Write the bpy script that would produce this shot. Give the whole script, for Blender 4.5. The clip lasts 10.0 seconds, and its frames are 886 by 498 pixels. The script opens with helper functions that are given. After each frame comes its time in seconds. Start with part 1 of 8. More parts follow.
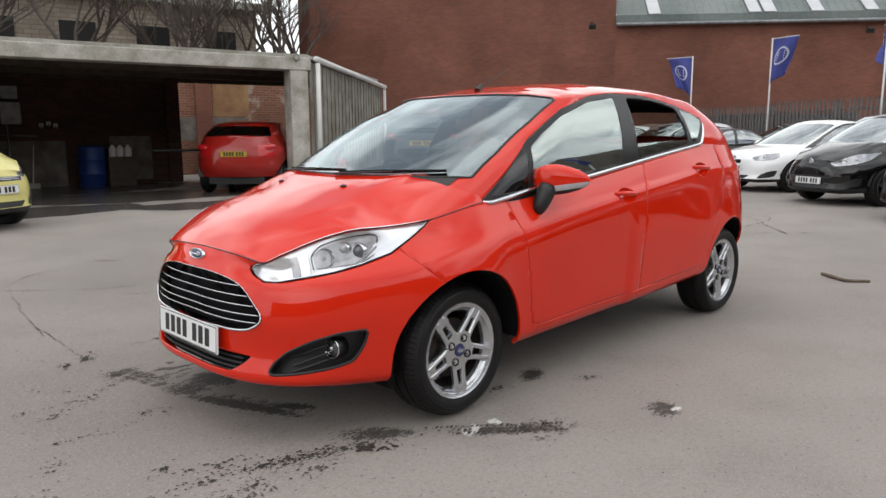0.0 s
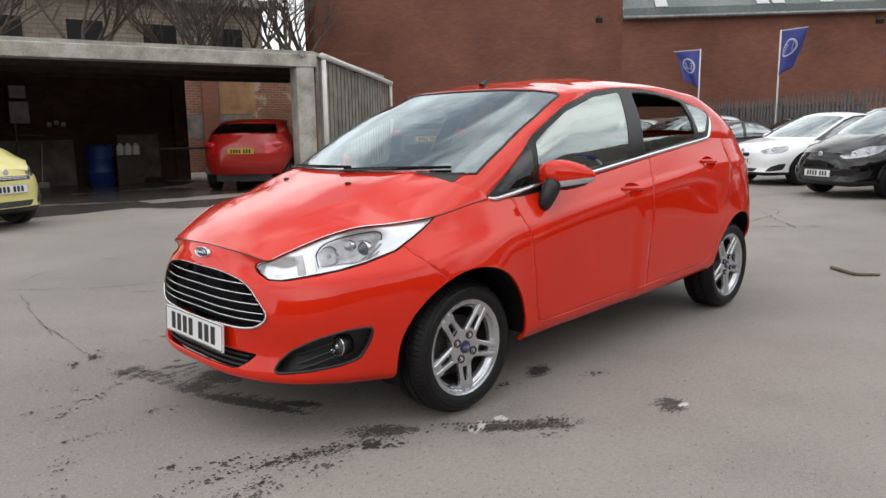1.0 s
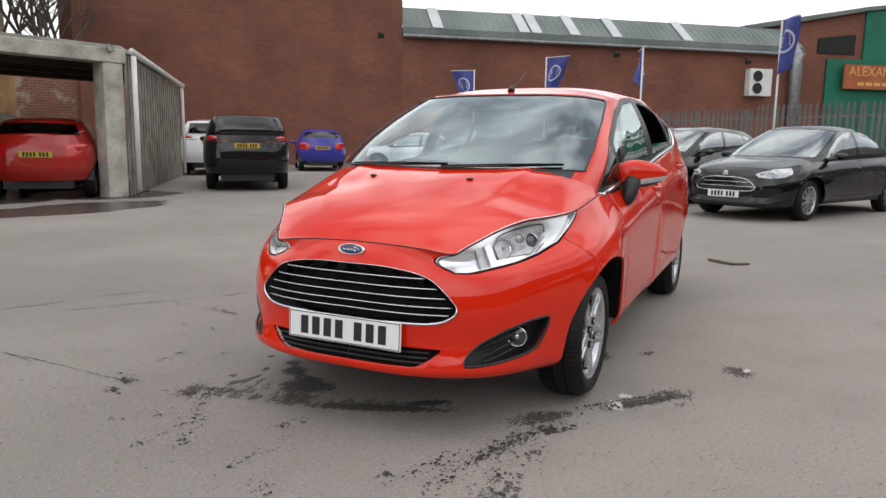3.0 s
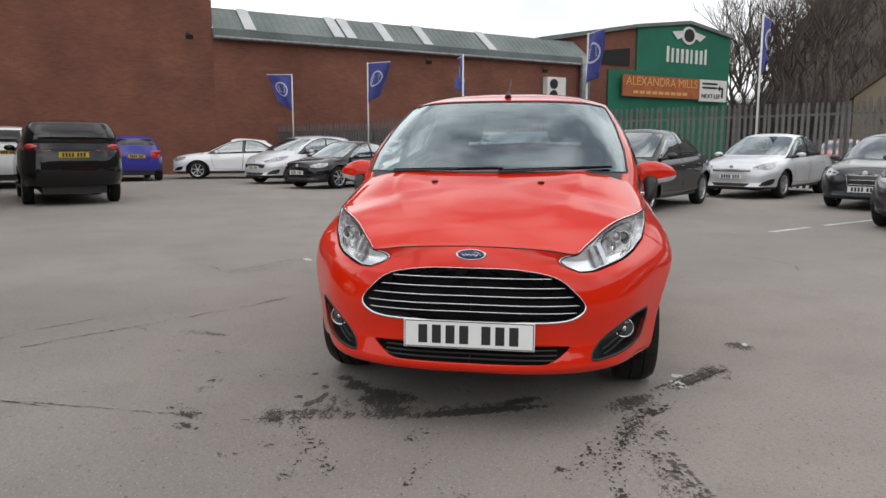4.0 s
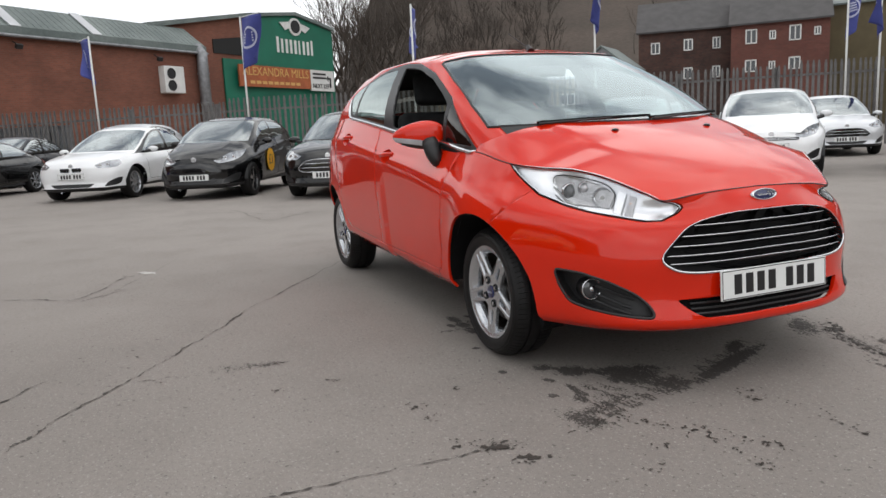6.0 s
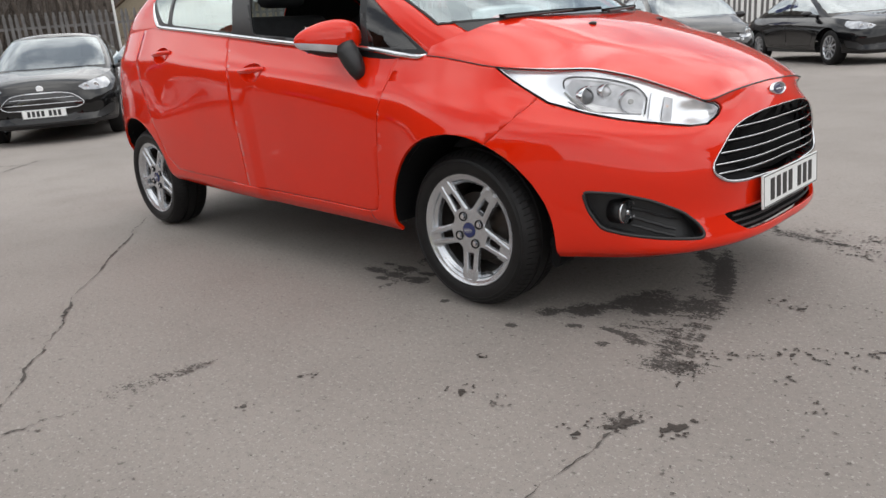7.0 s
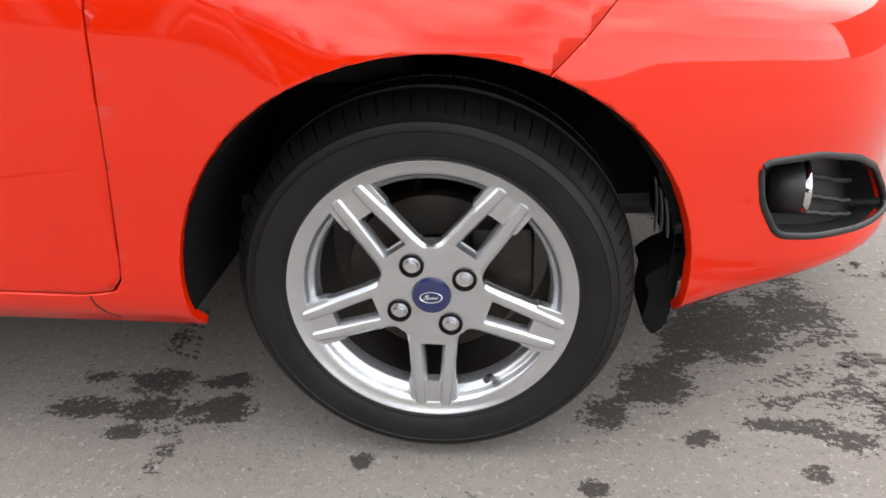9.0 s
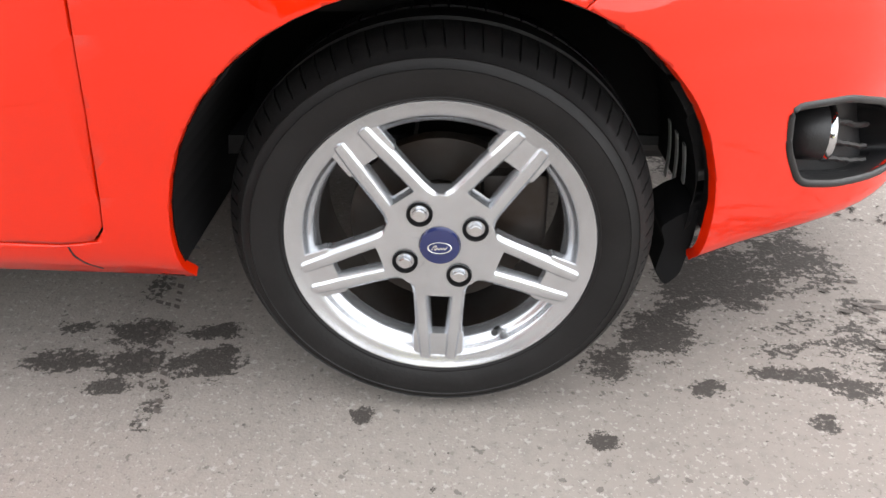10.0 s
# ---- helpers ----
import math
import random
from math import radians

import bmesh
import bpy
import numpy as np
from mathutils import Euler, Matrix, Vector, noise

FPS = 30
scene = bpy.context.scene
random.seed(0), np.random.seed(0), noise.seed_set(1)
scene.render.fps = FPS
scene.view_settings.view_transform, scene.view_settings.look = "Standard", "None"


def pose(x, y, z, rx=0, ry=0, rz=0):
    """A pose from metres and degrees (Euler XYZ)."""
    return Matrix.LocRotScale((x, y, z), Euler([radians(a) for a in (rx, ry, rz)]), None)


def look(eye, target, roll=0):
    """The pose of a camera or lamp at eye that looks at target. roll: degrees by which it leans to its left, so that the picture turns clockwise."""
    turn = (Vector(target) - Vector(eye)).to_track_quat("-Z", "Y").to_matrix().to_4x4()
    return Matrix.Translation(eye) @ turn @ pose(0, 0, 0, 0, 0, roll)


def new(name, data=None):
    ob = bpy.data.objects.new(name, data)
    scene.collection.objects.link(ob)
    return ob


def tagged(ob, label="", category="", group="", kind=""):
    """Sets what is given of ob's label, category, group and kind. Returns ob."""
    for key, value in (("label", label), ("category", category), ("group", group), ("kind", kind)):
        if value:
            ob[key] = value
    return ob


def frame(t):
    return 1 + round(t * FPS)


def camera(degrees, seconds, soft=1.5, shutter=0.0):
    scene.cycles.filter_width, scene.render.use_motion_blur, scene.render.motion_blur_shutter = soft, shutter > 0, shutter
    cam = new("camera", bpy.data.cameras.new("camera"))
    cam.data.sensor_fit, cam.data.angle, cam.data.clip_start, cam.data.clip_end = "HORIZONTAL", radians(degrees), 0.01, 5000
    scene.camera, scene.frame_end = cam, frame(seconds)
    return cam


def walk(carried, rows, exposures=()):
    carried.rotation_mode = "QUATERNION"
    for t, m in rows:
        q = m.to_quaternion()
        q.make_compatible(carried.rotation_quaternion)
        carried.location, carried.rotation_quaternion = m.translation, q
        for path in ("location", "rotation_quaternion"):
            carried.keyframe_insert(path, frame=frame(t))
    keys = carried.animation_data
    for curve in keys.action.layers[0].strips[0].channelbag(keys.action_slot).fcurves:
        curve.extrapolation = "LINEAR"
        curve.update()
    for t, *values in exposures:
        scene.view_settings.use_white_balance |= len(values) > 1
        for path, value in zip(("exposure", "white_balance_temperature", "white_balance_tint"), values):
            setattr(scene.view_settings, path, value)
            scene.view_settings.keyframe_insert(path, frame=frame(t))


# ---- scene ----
cam = camera(63.4, 10.0)
PATH = [
    (0, (3.357, 2.813, 1.199), (1.967, 1.411, 0.878), -0.3),
    (0.5, (3.354, 2.817, 1.202), (1.977, 1.405, 0.876), -0.5),
    (1, (3.343, 2.816, 1.203), (1.97, 1.4, 0.87), -0.8),
    (1.5, (3.432, 2.751, 1.193), (2.084, 1.31, 0.864), 0.0),
    (2, (3.733, 2.534, 1.178), (2.246, 1.235, 0.86), 0.2),
    (2.5, (4.063, 2.096, 1.159), (2.425, 0.993, 0.847), 1.6),
    (2.7, (4.197, 1.868, 1.134), (2.494, 0.863, 0.837), 1.3),
    (3.8, (4.728, 0.641, 1.145), (2.807, 0.179, 0.833), 0.4),
    (4, (4.801, 0.362, 1.13), (2.849, 0.03, 0.848), 0.1),
    (4.5, (4.834, -0.325, 1.106), (2.852, -0.325, 0.833), -1.2),
    (5, (4.719, -0.985, 1.089), (2.753, -0.749, 0.81), -1.0),
    (5.2, (4.647, -1.253, 1.076), (2.698, -0.901, 0.797), -1.5),
    (6.3, (3.73, -2.363, 0.981), (1.974, -1.472, 0.634), -3.2),
    (6.5, (3.52, -2.476, 0.98), (1.83, -1.474, 0.606), -3.7),
    (7, (2.933, -2.611, 0.951), (1.577, -1.252, 0.391), -4.3),
    (7.5, (2.441, -2.576, 0.907), (1.461, -0.95, 0.278), -2.9),
    (8, (1.95, -2.292, 0.867), (1.356, -0.566, 0.05), -1.8),
    (8.5, (1.596, -1.942, 0.79), (1.274, -0.127, 0.014), -2.2),
    (9, (1.357, -1.648, 0.806), (1.168, 0.125, -0.101), -3.0),
    (9.5, (1.286, -1.587, 0.808), (1.194, 0.116, -0.237), -1.5),
    (10, (1.289, -1.589, 0.794), (1.205, 0.1, -0.273), -1.3),
]
walk(cam, [(t, look(eye, target, roll)) for t, eye, target, roll in PATH],
     exposures=[(0, 0.06), (2.5, 0.04), (4.0, -0.16), (5.0, -0.15), (6.5, 0.0), (7.5, 0.38), (8.5, 0.76), (9.0, 1.05), (10.0, 1.40)])

from mathutils.bvhtree import BVHTree

# ---- sky, sun ----
SUN_EL, SUN_AZ = 58, 25          # degrees; azimuth from +x towards +y
world = bpy.data.worlds.new("sky")
scene.world = world
world.use_nodes = True
wn, wl = world.node_tree.nodes, world.node_tree.links
wn.clear()
w_out, w_bg, w_sky = wn.new("ShaderNodeOutputWorld"), wn.new("ShaderNodeBackground"), wn.new("ShaderNodeTexSky")
w_sky.sky_type, w_sky.sun_disc = "NISHITA", False
w_sky.sun_elevation, w_sky.sun_rotation = radians(SUN_EL), radians(90 - SUN_AZ)
w_sky.air_density, w_sky.dust_density = 1.0, 0.6
w_tc, w_map, w_noise, w_ramp, w_mix = (wn.new("ShaderNodeTexCoord"), wn.new("ShaderNodeMapping"), wn.new("ShaderNodeTexNoise"),
                                       wn.new("ShaderNodeValToRGB"), wn.new("ShaderNodeMixRGB"))
CLOUDS = (4.5, 1.4, 11.8)          # where the cloud pattern lies
w_map.inputs["Scale"].default_value, w_map.inputs["Location"].default_value = (1, 1, 1.7), CLOUDS
w_noise.inputs["Scale"].default_value, w_noise.inputs["Detail"].default_value = 1.9, 7
w_noise.inputs["Roughness"].default_value = 0.6
w_ramp.color_ramp.elements[0].position, w_ramp.color_ramp.elements[1].position = 0.40, 0.62
w_mix.inputs["Color2"].default_value = (15.5, 15.5, 15.4, 1)
w_grey = wn.new("ShaderNodeMixRGB")
w_grey.inputs["Fac"].default_value, w_grey.inputs["Color2"].default_value = 0.72, (5.0, 5.2, 5.5, 1)
# bright haze towards the horizon
w_sep, w_low, w_haze = wn.new("ShaderNodeSeparateXYZ"), wn.new("ShaderNodeMapRange"), wn.new("ShaderNodeMixRGB")
w_low.inputs["From Min"].default_value, w_low.inputs["From Max"].default_value = 0.42, 0.12
w_low.inputs["To Max"].default_value = 0.8
w_haze.inputs["Color2"].default_value = (10.6, 10.7, 10.9, 1)
wl.new(w_tc.outputs["Generated"], w_map.inputs["Vector"])
wl.new(w_map.outputs["Vector"], w_noise.inputs["Vector"])
wl.new(w_noise.outputs["Fac"], w_ramp.inputs["Fac"])
wl.new(w_ramp.outputs["Color"], w_mix.inputs["Fac"])
wl.new(w_sky.outputs["Color"], w_grey.inputs["Color1"])
wl.new(w_grey.outputs["Color"], w_mix.inputs["Color1"])
wl.new(w_tc.outputs["Generated"], w_sep.inputs["Vector"])
wl.new(w_sep.outputs["Z"], w_low.inputs["Value"])
wl.new(w_low.outputs["Result"], w_haze.inputs["Fac"])
wl.new(w_mix.outputs["Color"], w_haze.inputs["Color1"])
wl.new(w_haze.outputs["Color"], w_bg.inputs["Color"])
wl.new(w_bg.outputs["Background"], w_out.inputs["Surface"])
w_bg.inputs["Strength"].default_value = 0.128
sun = new("sun", bpy.data.lights.new("sun", "SUN"))
sun.data.energy, sun.data.angle, sun.data.color = 0.6, radians(110), (1.0, 0.95, 0.88)
_e, _a = radians(SUN_EL), radians(SUN_AZ)
sun.matrix_world = look((30 * math.cos(_e) * math.cos(_a), 30 * math.cos(_e) * math.sin(_a), 30 * math.sin(_e)), (0, 0, 0))


# ---- materials ----
def mat(name, color, rough=0.5, metal=0.0, coat=0.0, vary=0.0, scale=8.0, bump=0.0, bscale=60.0, color2=None, spec=0.5, fine=0.0, coat_ior=1.55):
    m = bpy.data.materials.new(name)
    m.use_nodes = True
    n, l = m.node_tree.nodes, m.node_tree.links
    b = n["Principled BSDF"]
    b.inputs["Base Color"].default_value = (*color, 1)
    b.inputs["Roughness"].default_value, b.inputs["Metallic"].default_value = rough, metal
    b.inputs["Coat Weight"].default_value, b.inputs["Coat Roughness"].default_value = coat, 0.03
    b.inputs["Specular IOR Level"].default_value = spec
    b.inputs["Coat IOR"].default_value = coat_ior
    tc = n.new("ShaderNodeTexCoord")
    if vary or color2:
        t = n.new("ShaderNodeTexNoise")
        t.inputs["Scale"].default_value, t.inputs["Detail"].default_value = scale, 6
        l.new(tc.outputs["Object"], t.inputs["Vector"])
        r, mx = n.new("ShaderNodeValToRGB"), n.new("ShaderNodeMixRGB")
        r.color_ramp.elements[0].position, r.color_ramp.elements[1].position = 0.35, 0.68
        mx.inputs["Color1"].default_value = (*color, 1)
        c2 = color2 or tuple(c * (1 - vary) for c in color)
        mx.inputs["Color2"].default_value = (*c2, 1)
        l.new(t.outputs["Fac"], r.inputs["Fac"])
        l.new(r.outputs["Color"], mx.inputs["Fac"])
        src = mx.outputs["Color"]
        if fine:
            t2, m2 = n.new("ShaderNodeTexNoise"), n.new("ShaderNodeMixRGB")
            t2.inputs["Scale"].default_value, t2.inputs["Detail"].default_value = scale * 17, 4
            l.new(tc.outputs["Object"], t2.inputs["Vector"])
            m2.blend_type, m2.inputs["Fac"].default_value = "OVERLAY", fine
            l.new(src, m2.inputs["Color1"])
            l.new(t2.outputs["Fac"], m2.inputs["Color2"])
            src = m2.outputs["Color"]
        l.new(src, b.inputs["Base Color"])
    if bump:
        t3, bp = n.new("ShaderNodeTexNoise"), n.new("ShaderNodeBump")
        t3.inputs["Scale"].default_value, t3.inputs["Detail"].default_value = bscale, 5
        bp.inputs["Strength"].default_value, bp.inputs["Distance"].default_value = bump, 0.01
        l.new(tc.outputs["Object"], t3.inputs["Vector"])
        l.new(t3.outputs["Fac"], bp.inputs["Height"])
        l.new(bp.outputs["Normal"], b.inputs["Normal"])
    return m


def glass(name, tint, base=0.05, shine=(1, 1, 1)):
    """A thin pane: clear with a tint, mirroring more towards grazing angles."""
    m = bpy.data.materials.new(name)
    m.use_nodes = True
    n, l = m.node_tree.nodes, m.node_tree.links
    n.clear()
    out, mx, tr, gl, lw, pw, ma = (n.new("ShaderNodeOutputMaterial"), n.new("ShaderNodeMixShader"), n.new("ShaderNodeBsdfTransparent"), n.new("ShaderNodeBsdfGlossy"),
                                   n.new("ShaderNodeLayerWeight"), n.new("ShaderNodeMath"), n.new("ShaderNodeMath"))
    tr.inputs["Color"].default_value, gl.inputs["Roughness"].default_value, gl.inputs["Color"].default_value = (*tint, 1), 0.01, (*shine, 1)
    lw.inputs["Blend"].default_value = 0.5
    pw.operation, pw.inputs[1].default_value = "POWER", 4.6
    ma.operation, ma.inputs[1].default_value, ma.inputs[2].default_value = "MULTIPLY_ADD", 1 - base, base
    l.new(lw.outputs["Facing"], pw.inputs[0])
    l.new(pw.outputs[0], ma.inputs[0])
    l.new(ma.outputs[0], mx.inputs["Fac"])
    l.new(tr.outputs["BSDF"], mx.inputs[1])
    l.new(gl.outputs["BSDF"], mx.inputs[2])
    l.new(mx.outputs["Shader"], out.inputs["Surface"])
    return m


RED = mat("red_paint", (0.65, 0.016, 0.0005), 0.45, 0.0, 1.0, vary=0.05, scale=3, spec=0.03, coat_ior=1.5)
GLASS = glass("car_glass", (0.70, 0.77, 0.75), 0.33, (0.90, 1.0, 0.97))
SCREENGLASS = glass("screen_glass", (0.72, 0.80, 0.81), 0.22, (0.84, 0.96, 1.0))
DARKGLASS = glass("tinted_glass", (0.05, 0.06, 0.06), 0.06)
CLEAR = glass("lens_glass", (0.99, 0.995, 1.0), 0.035)
BLACKPL = mat("black_plastic", (0.014, 0.014, 0.015), 0.45, vary=0.3, bump=0.1, bscale=300)
GLOSSBLK = mat("gloss_black", (0.01, 0.01, 0.011), 0.12, coat=0.5)
RUBBER = mat("tyre_rubber", (0.0105, 0.0100, 0.0102), 0.52, spec=0.26, vary=0.35, scale=14, bump=0.08, bscale=120)
ALLOY = mat("alloy_silver", (0.58, 0.595, 0.62), 0.27, 0.85, vary=0.10, scale=20, bump=0.02, bscale=400)
CHROME = mat("chrome", (0.66, 0.67, 0.69), 0.09, 1.0)
DARKMETAL = mat("brake_metal", (0.035, 0.032, 0.03), 0.5, 0.5, color2=(0.022, 0.014, 0.009), scale=15)
INTERIOR = mat("interior_black", (0.022, 0.022, 0.024), 0.8, vary=0.3, scale=30)
PLATEWHITE = mat("plate_white", (0.78, 0.79, 0.78), 0.35, vary=0.05)
PLATEYELLOW = mat("plate_yellow", (0.55, 0.37, 0.035), 0.35, vary=0.05)
INK = mat("plate_ink", (0.012, 0.012, 0.014), 0.4)
BLUE = mat("badge_blue", (0.012, 0.018, 0.085), 0.25, coat=0.6)
SILVER = mat("reflector_silver", (0.88, 0.89, 0.91), 0.24, 0.72, 0.4, vary=0.10, scale=25)
SATINBLK = mat("satin_black", (0.012, 0.012, 0.013), 0.35, vary=0.2, scale=20, spec=0.35)
MATTEBLK = mat("matte_black", (0.006, 0.006, 0.0065), 0.8, spec=0.15, vary=0.3)
PALEPL = mat("pale_plastic", (0.35, 0.35, 0.34), 0.5, vary=0.2)
LAMPRED = mat("lamp_red", (0.50, 0.012, 0.014), 0.15, coat=0.8)
LAMPGLASS = mat("lamp_glass", (0.62, 0.64, 0.67), 0.12, 0.2, 0.8, vary=0.4, scale=9)
LAMPGREY = mat("lamp_grey", (0.52, 0.52, 0.53), 0.25, 0.4, 0.3, vary=0.4, scale=40)
AMBERDIM = mat("dull_amber", (0.42, 0.24, 0.16), 0.3, coat=0.4)
LENSGLASS = mat("projector_glass", (0.05, 0.052, 0.056), 0.05, 0.2, 1.0)


# ---- small builders ----
def thing(name, label, category, group="", kind="", at=(0, 0, 0), turn=0.0):
    ob = new(name)
    ob.empty_display_size = 0.2
    ob.matrix_world = pose(*at, 0, 0, turn)
    return tagged(ob, label, category, group, kind)


def mesh_ob(name, bm, material, smooth=False, angle=None):
    me = bpy.data.meshes.new(name)
    bm.to_mesh(me)
    bm.free()
    for m in material if isinstance(material, (list, tuple)) else [material]:
        me.materials.append(m)
    if smooth:
        me.shade_smooth()
        if angle:
            me.set_sharp_from_angle(angle=radians(angle))
    return me


def part(name, bm, material, parent, label="", smooth=False, angle=None, thick=0.0):
    ob = new(name, mesh_ob(name, bm, material, smooth, angle))
    ob.parent = parent
    if thick:
        md = ob.modifiers.new("thickness", "SOLIDIFY")
        md.thickness, md.offset = thick, -1
    return tagged(ob, label)


def solo(name, bm, material, label, category, group="", kind="", smooth=False, angle=None):
    return tagged(new(name, mesh_ob(name, bm, material, smooth, angle)), label, category, group, kind)


def box(bm, lo, hi, bevel=0.0, m=None):
    r = bmesh.ops.create_cube(bm, size=1)
    c, s = [(a + b) / 2 for a, b in zip(lo, hi)], [b - a for a, b in zip(lo, hi)]
    bmesh.ops.transform(bm, matrix=(m or Matrix()) @ Matrix.Translation(c) @ Matrix.Diagonal((*s, 1)), verts=r["verts"])
    if bevel:
        es = list({e for v in r["verts"] for e in v.link_edges})
        bmesh.ops.bevel(bm, geom=es, offset=bevel, segments=2, affect="EDGES", profile=0.5)
    return bm


def cyl(bm, a, b, r1, r2=None, seg=16, caps=True):
    a, b = Vector(a), Vector(b)
    d = b - a
    q = Vector((0, 0, 1)).rotation_difference(d).to_matrix().to_4x4()
    bmesh.ops.create_cone(bm, cap_ends=caps, segments=seg, radius1=r1, radius2=r1 if r2 is None else r2, depth=d.length,
                          matrix=Matrix.Translation((a + b) / 2) @ q)
    return bm


def tube(bm, pts, r, seg=8, closed=False):
    """A round bar along points."""
    pts = [Vector(p) for p in pts]
    n, rings = len(pts), []
    for i, p in enumerate(pts):
        d = (pts[(i + 1) % n] - pts[i - 1]) if closed else (pts[min(i + 1, n - 1)] - pts[max(i - 1, 0)])
        d.normalize()
        up = Vector((0, 0, 1)) if abs(d.z) < 0.95 else Vector((1, 0, 0))
        a = d.cross(up).normalized()
        b = a.cross(d)
        rr = r(i / max(1, n - 1)) if callable(r) else r
        rings.append([bm.verts.new(p + (a * math.cos(k * 2 * math.pi / seg) + b * math.sin(k * 2 * math.pi / seg)) * rr) for k in range(seg)])
    for i in range(n if closed else n - 1):
        A, B = rings[i], rings[(i + 1) % n]
        for k in range(seg):
            bm.faces.new((A[k], A[(k + 1) % seg], B[(k + 1) % seg], B[k]))
    if not closed:
        bm.faces.new(rings[0][::-1])
        bm.faces.new(rings[-1])
    return bm


def prism(bm, poly, place, depth):
    """A plate with outline poly (u, v), mapped by place(u, v, w) for w = 0 and depth."""
    a = [bm.verts.new(place(u, v, 0)) for u, v in poly]
    b = [bm.verts.new(place(u, v, depth)) for u, v in poly]
    n = len(poly)
    bm.faces.new(a[::-1])
    bm.faces.new(b)
    for i in range(n):
        bm.faces.new((a[i], a[(i + 1) % n], b[(i + 1) % n], b[i]))
    bmesh.ops.recalc_face_normals(bm, faces=bm.faces[:])
    return bm


def curve(xs, ys):
    """A smooth monotone curve through keys."""
    xs, ys = np.array(xs, float), np.array(ys, float)
    h, d = np.diff(xs), np.diff(ys) / np.diff(xs)
    m = np.zeros(len(xs))
    m[0], m[-1] = d[0], d[-1]
    for i in range(1, len(xs) - 1):
        if d[i - 1] * d[i] > 0:
            w1, w2 = 2 * h[i] + h[i - 1], h[i] + 2 * h[i - 1]
            m[i] = (w1 + w2) / (w1 / d[i - 1] + w2 / d[i])

    def f(x):
        x = np.clip(np.asarray(x, float), xs[0], xs[-1])
        i = np.clip(np.searchsorted(xs, x) - 1, 0, len(h) - 1)
        t = (x - xs[i]) / h[i]
        return ((2 * t**3 - 3 * t**2 + 1) * ys[i] + (t**3 - 2 * t**2 + t) * h[i] * m[i]
                + (-2 * t**3 + 3 * t**2) * ys[i + 1] + (t**3 - t**2) * h[i] * m[i + 1])
    return f


def spline(keys):
    """A soft Catmull-Rom curve through rows of keys at 0, 1, 2 ... ; returns values at v in 0..1."""
    K = np.array(keys, float)

    def f(v):
        n = len(K) - 1
        x = np.clip(v, 0, 1) * n
        i = min(int(x), n - 1)
        t = x - i
        p1, p2 = K[i], K[i + 1]
        p0 = K[i - 1] if i else 2 * p1 - p2
        p3 = K[i + 2] if i + 2 <= n else 2 * p2 - p1
        return 0.5 * (2 * p1 + (p2 - p0) * t + (2 * p0 - 5 * p1 + 4 * p2 - p3) * t * t + (3 * p1 - p0 - 3 * p2 + p3) * t**3)
    return f


# ---- car bodies ----
# Stations run from the nose (0) round the front corner (1), along the side (2) and round the tail (3).
Q = (0, 0.35, 0.62, 0.8, 1, 1.3, 1.65, 2, 2.5, 3)
HATCH = dict(
    xn=2.075, xt=-1.905, xcf=0.9, xcr=-1.05, w=0.852, pf=2.6, pr=2.7,
    levels=(  # heights and insets of the body's long lines, from the bottom edge up to the belt
        ((0.225, 0.222, 0.228, 0.236, 0.250, 0.265, 0.285, 0.32, 0.34, 0.34), (0.055, 0.045, 0.05, 0.05, 0.055, 0.06, 0.06, 0.05, 0.06, 0.08)),
        ((0.262, 0.262, 0.272, 0.284, 0.300, 0.32, 0.335, 0.37, 0.42, 0.42), (0.0, -0.02, 0.018, 0.02, 0.022, 0.028, 0.028, 0.018, 0.03, 0.04)),
        ((0.36, 0.365, 0.41, 0.43, 0.43, 0.44, 0.46, 0.49, 0.52, 0.55), (0.028, -0.002, 0.004, 0.0, 0.008, 0.018, 0.016, 0.002, 0.0, 0.0)),
        ((0.50, 0.50, 0.54, 0.58, 0.58, 0.60, 0.62, 0.64, 0.66, 0.68), (0.022, -0.008, 0.0, -0.008, 0.0, 0.008, 0.006, -0.008, 0.0, 0.0)),
        ((0.62, 0.615, 0.65, 0.70, 0.735, 0.80, 0.87, 0.92, 0.90, 0.88), (0.034, 0.02, 0.022, 0.010, 0.006, 0.003, 0.002, 0.006, 0.03, 0.02)),
        ((0.695, 0.675, 0.73, 0.785, 0.825, 0.882, 0.955, 1.02, 1.02, 1.0), (0.062, 0.07, 0.095, 0.065, 0.050, 0.036, 0.034, 0.042, 0.075, 0.07)),
        ((0.738, 0.724, 0.818, 0.842, 0.912, 0.964, 1.048, 1.125, 1.14, 1.12), (0.10, 0.135, 0.20, 0.118, 0.105, 0.078, 0.078, 0.092, 0.13, 0.13)),
    ),
    hood=((0.80, 1.05), (1.2, 1.02), (1.43, 0.972), (1.7, 0.885), (1.9, 0.795), (1.975, 0.738)),
    base=dict(xn=1.23, xcf=0.6, xcr=-1.05, xt=-1.74, w=0.768, pf=3.0, pr=2.8),
    roof=dict(xn=0.44, xcf=0.1, xcr=-0.95, xt=-1.46, w=0.595, pf=4.0, pr=2.6),
    zbase=(1.035, 1.025, 1.01, 0.985, 0.955, 0.97, 1.03, 1.09, 1.1, 1.08),
    zroof=(1.405, 1.398, 1.375, 1.375, 1.39, 1.415, 1.42, 1.388, 1.345, 1.365),
    spine=((-1.46, 1.37), (-1.3, 1.425), (-0.8, 1.47), (-0.2, 1.482), (0.15, 1.455), (0.3, 1.428), (0.44, 1.405)),
    bulge=0.045,
)
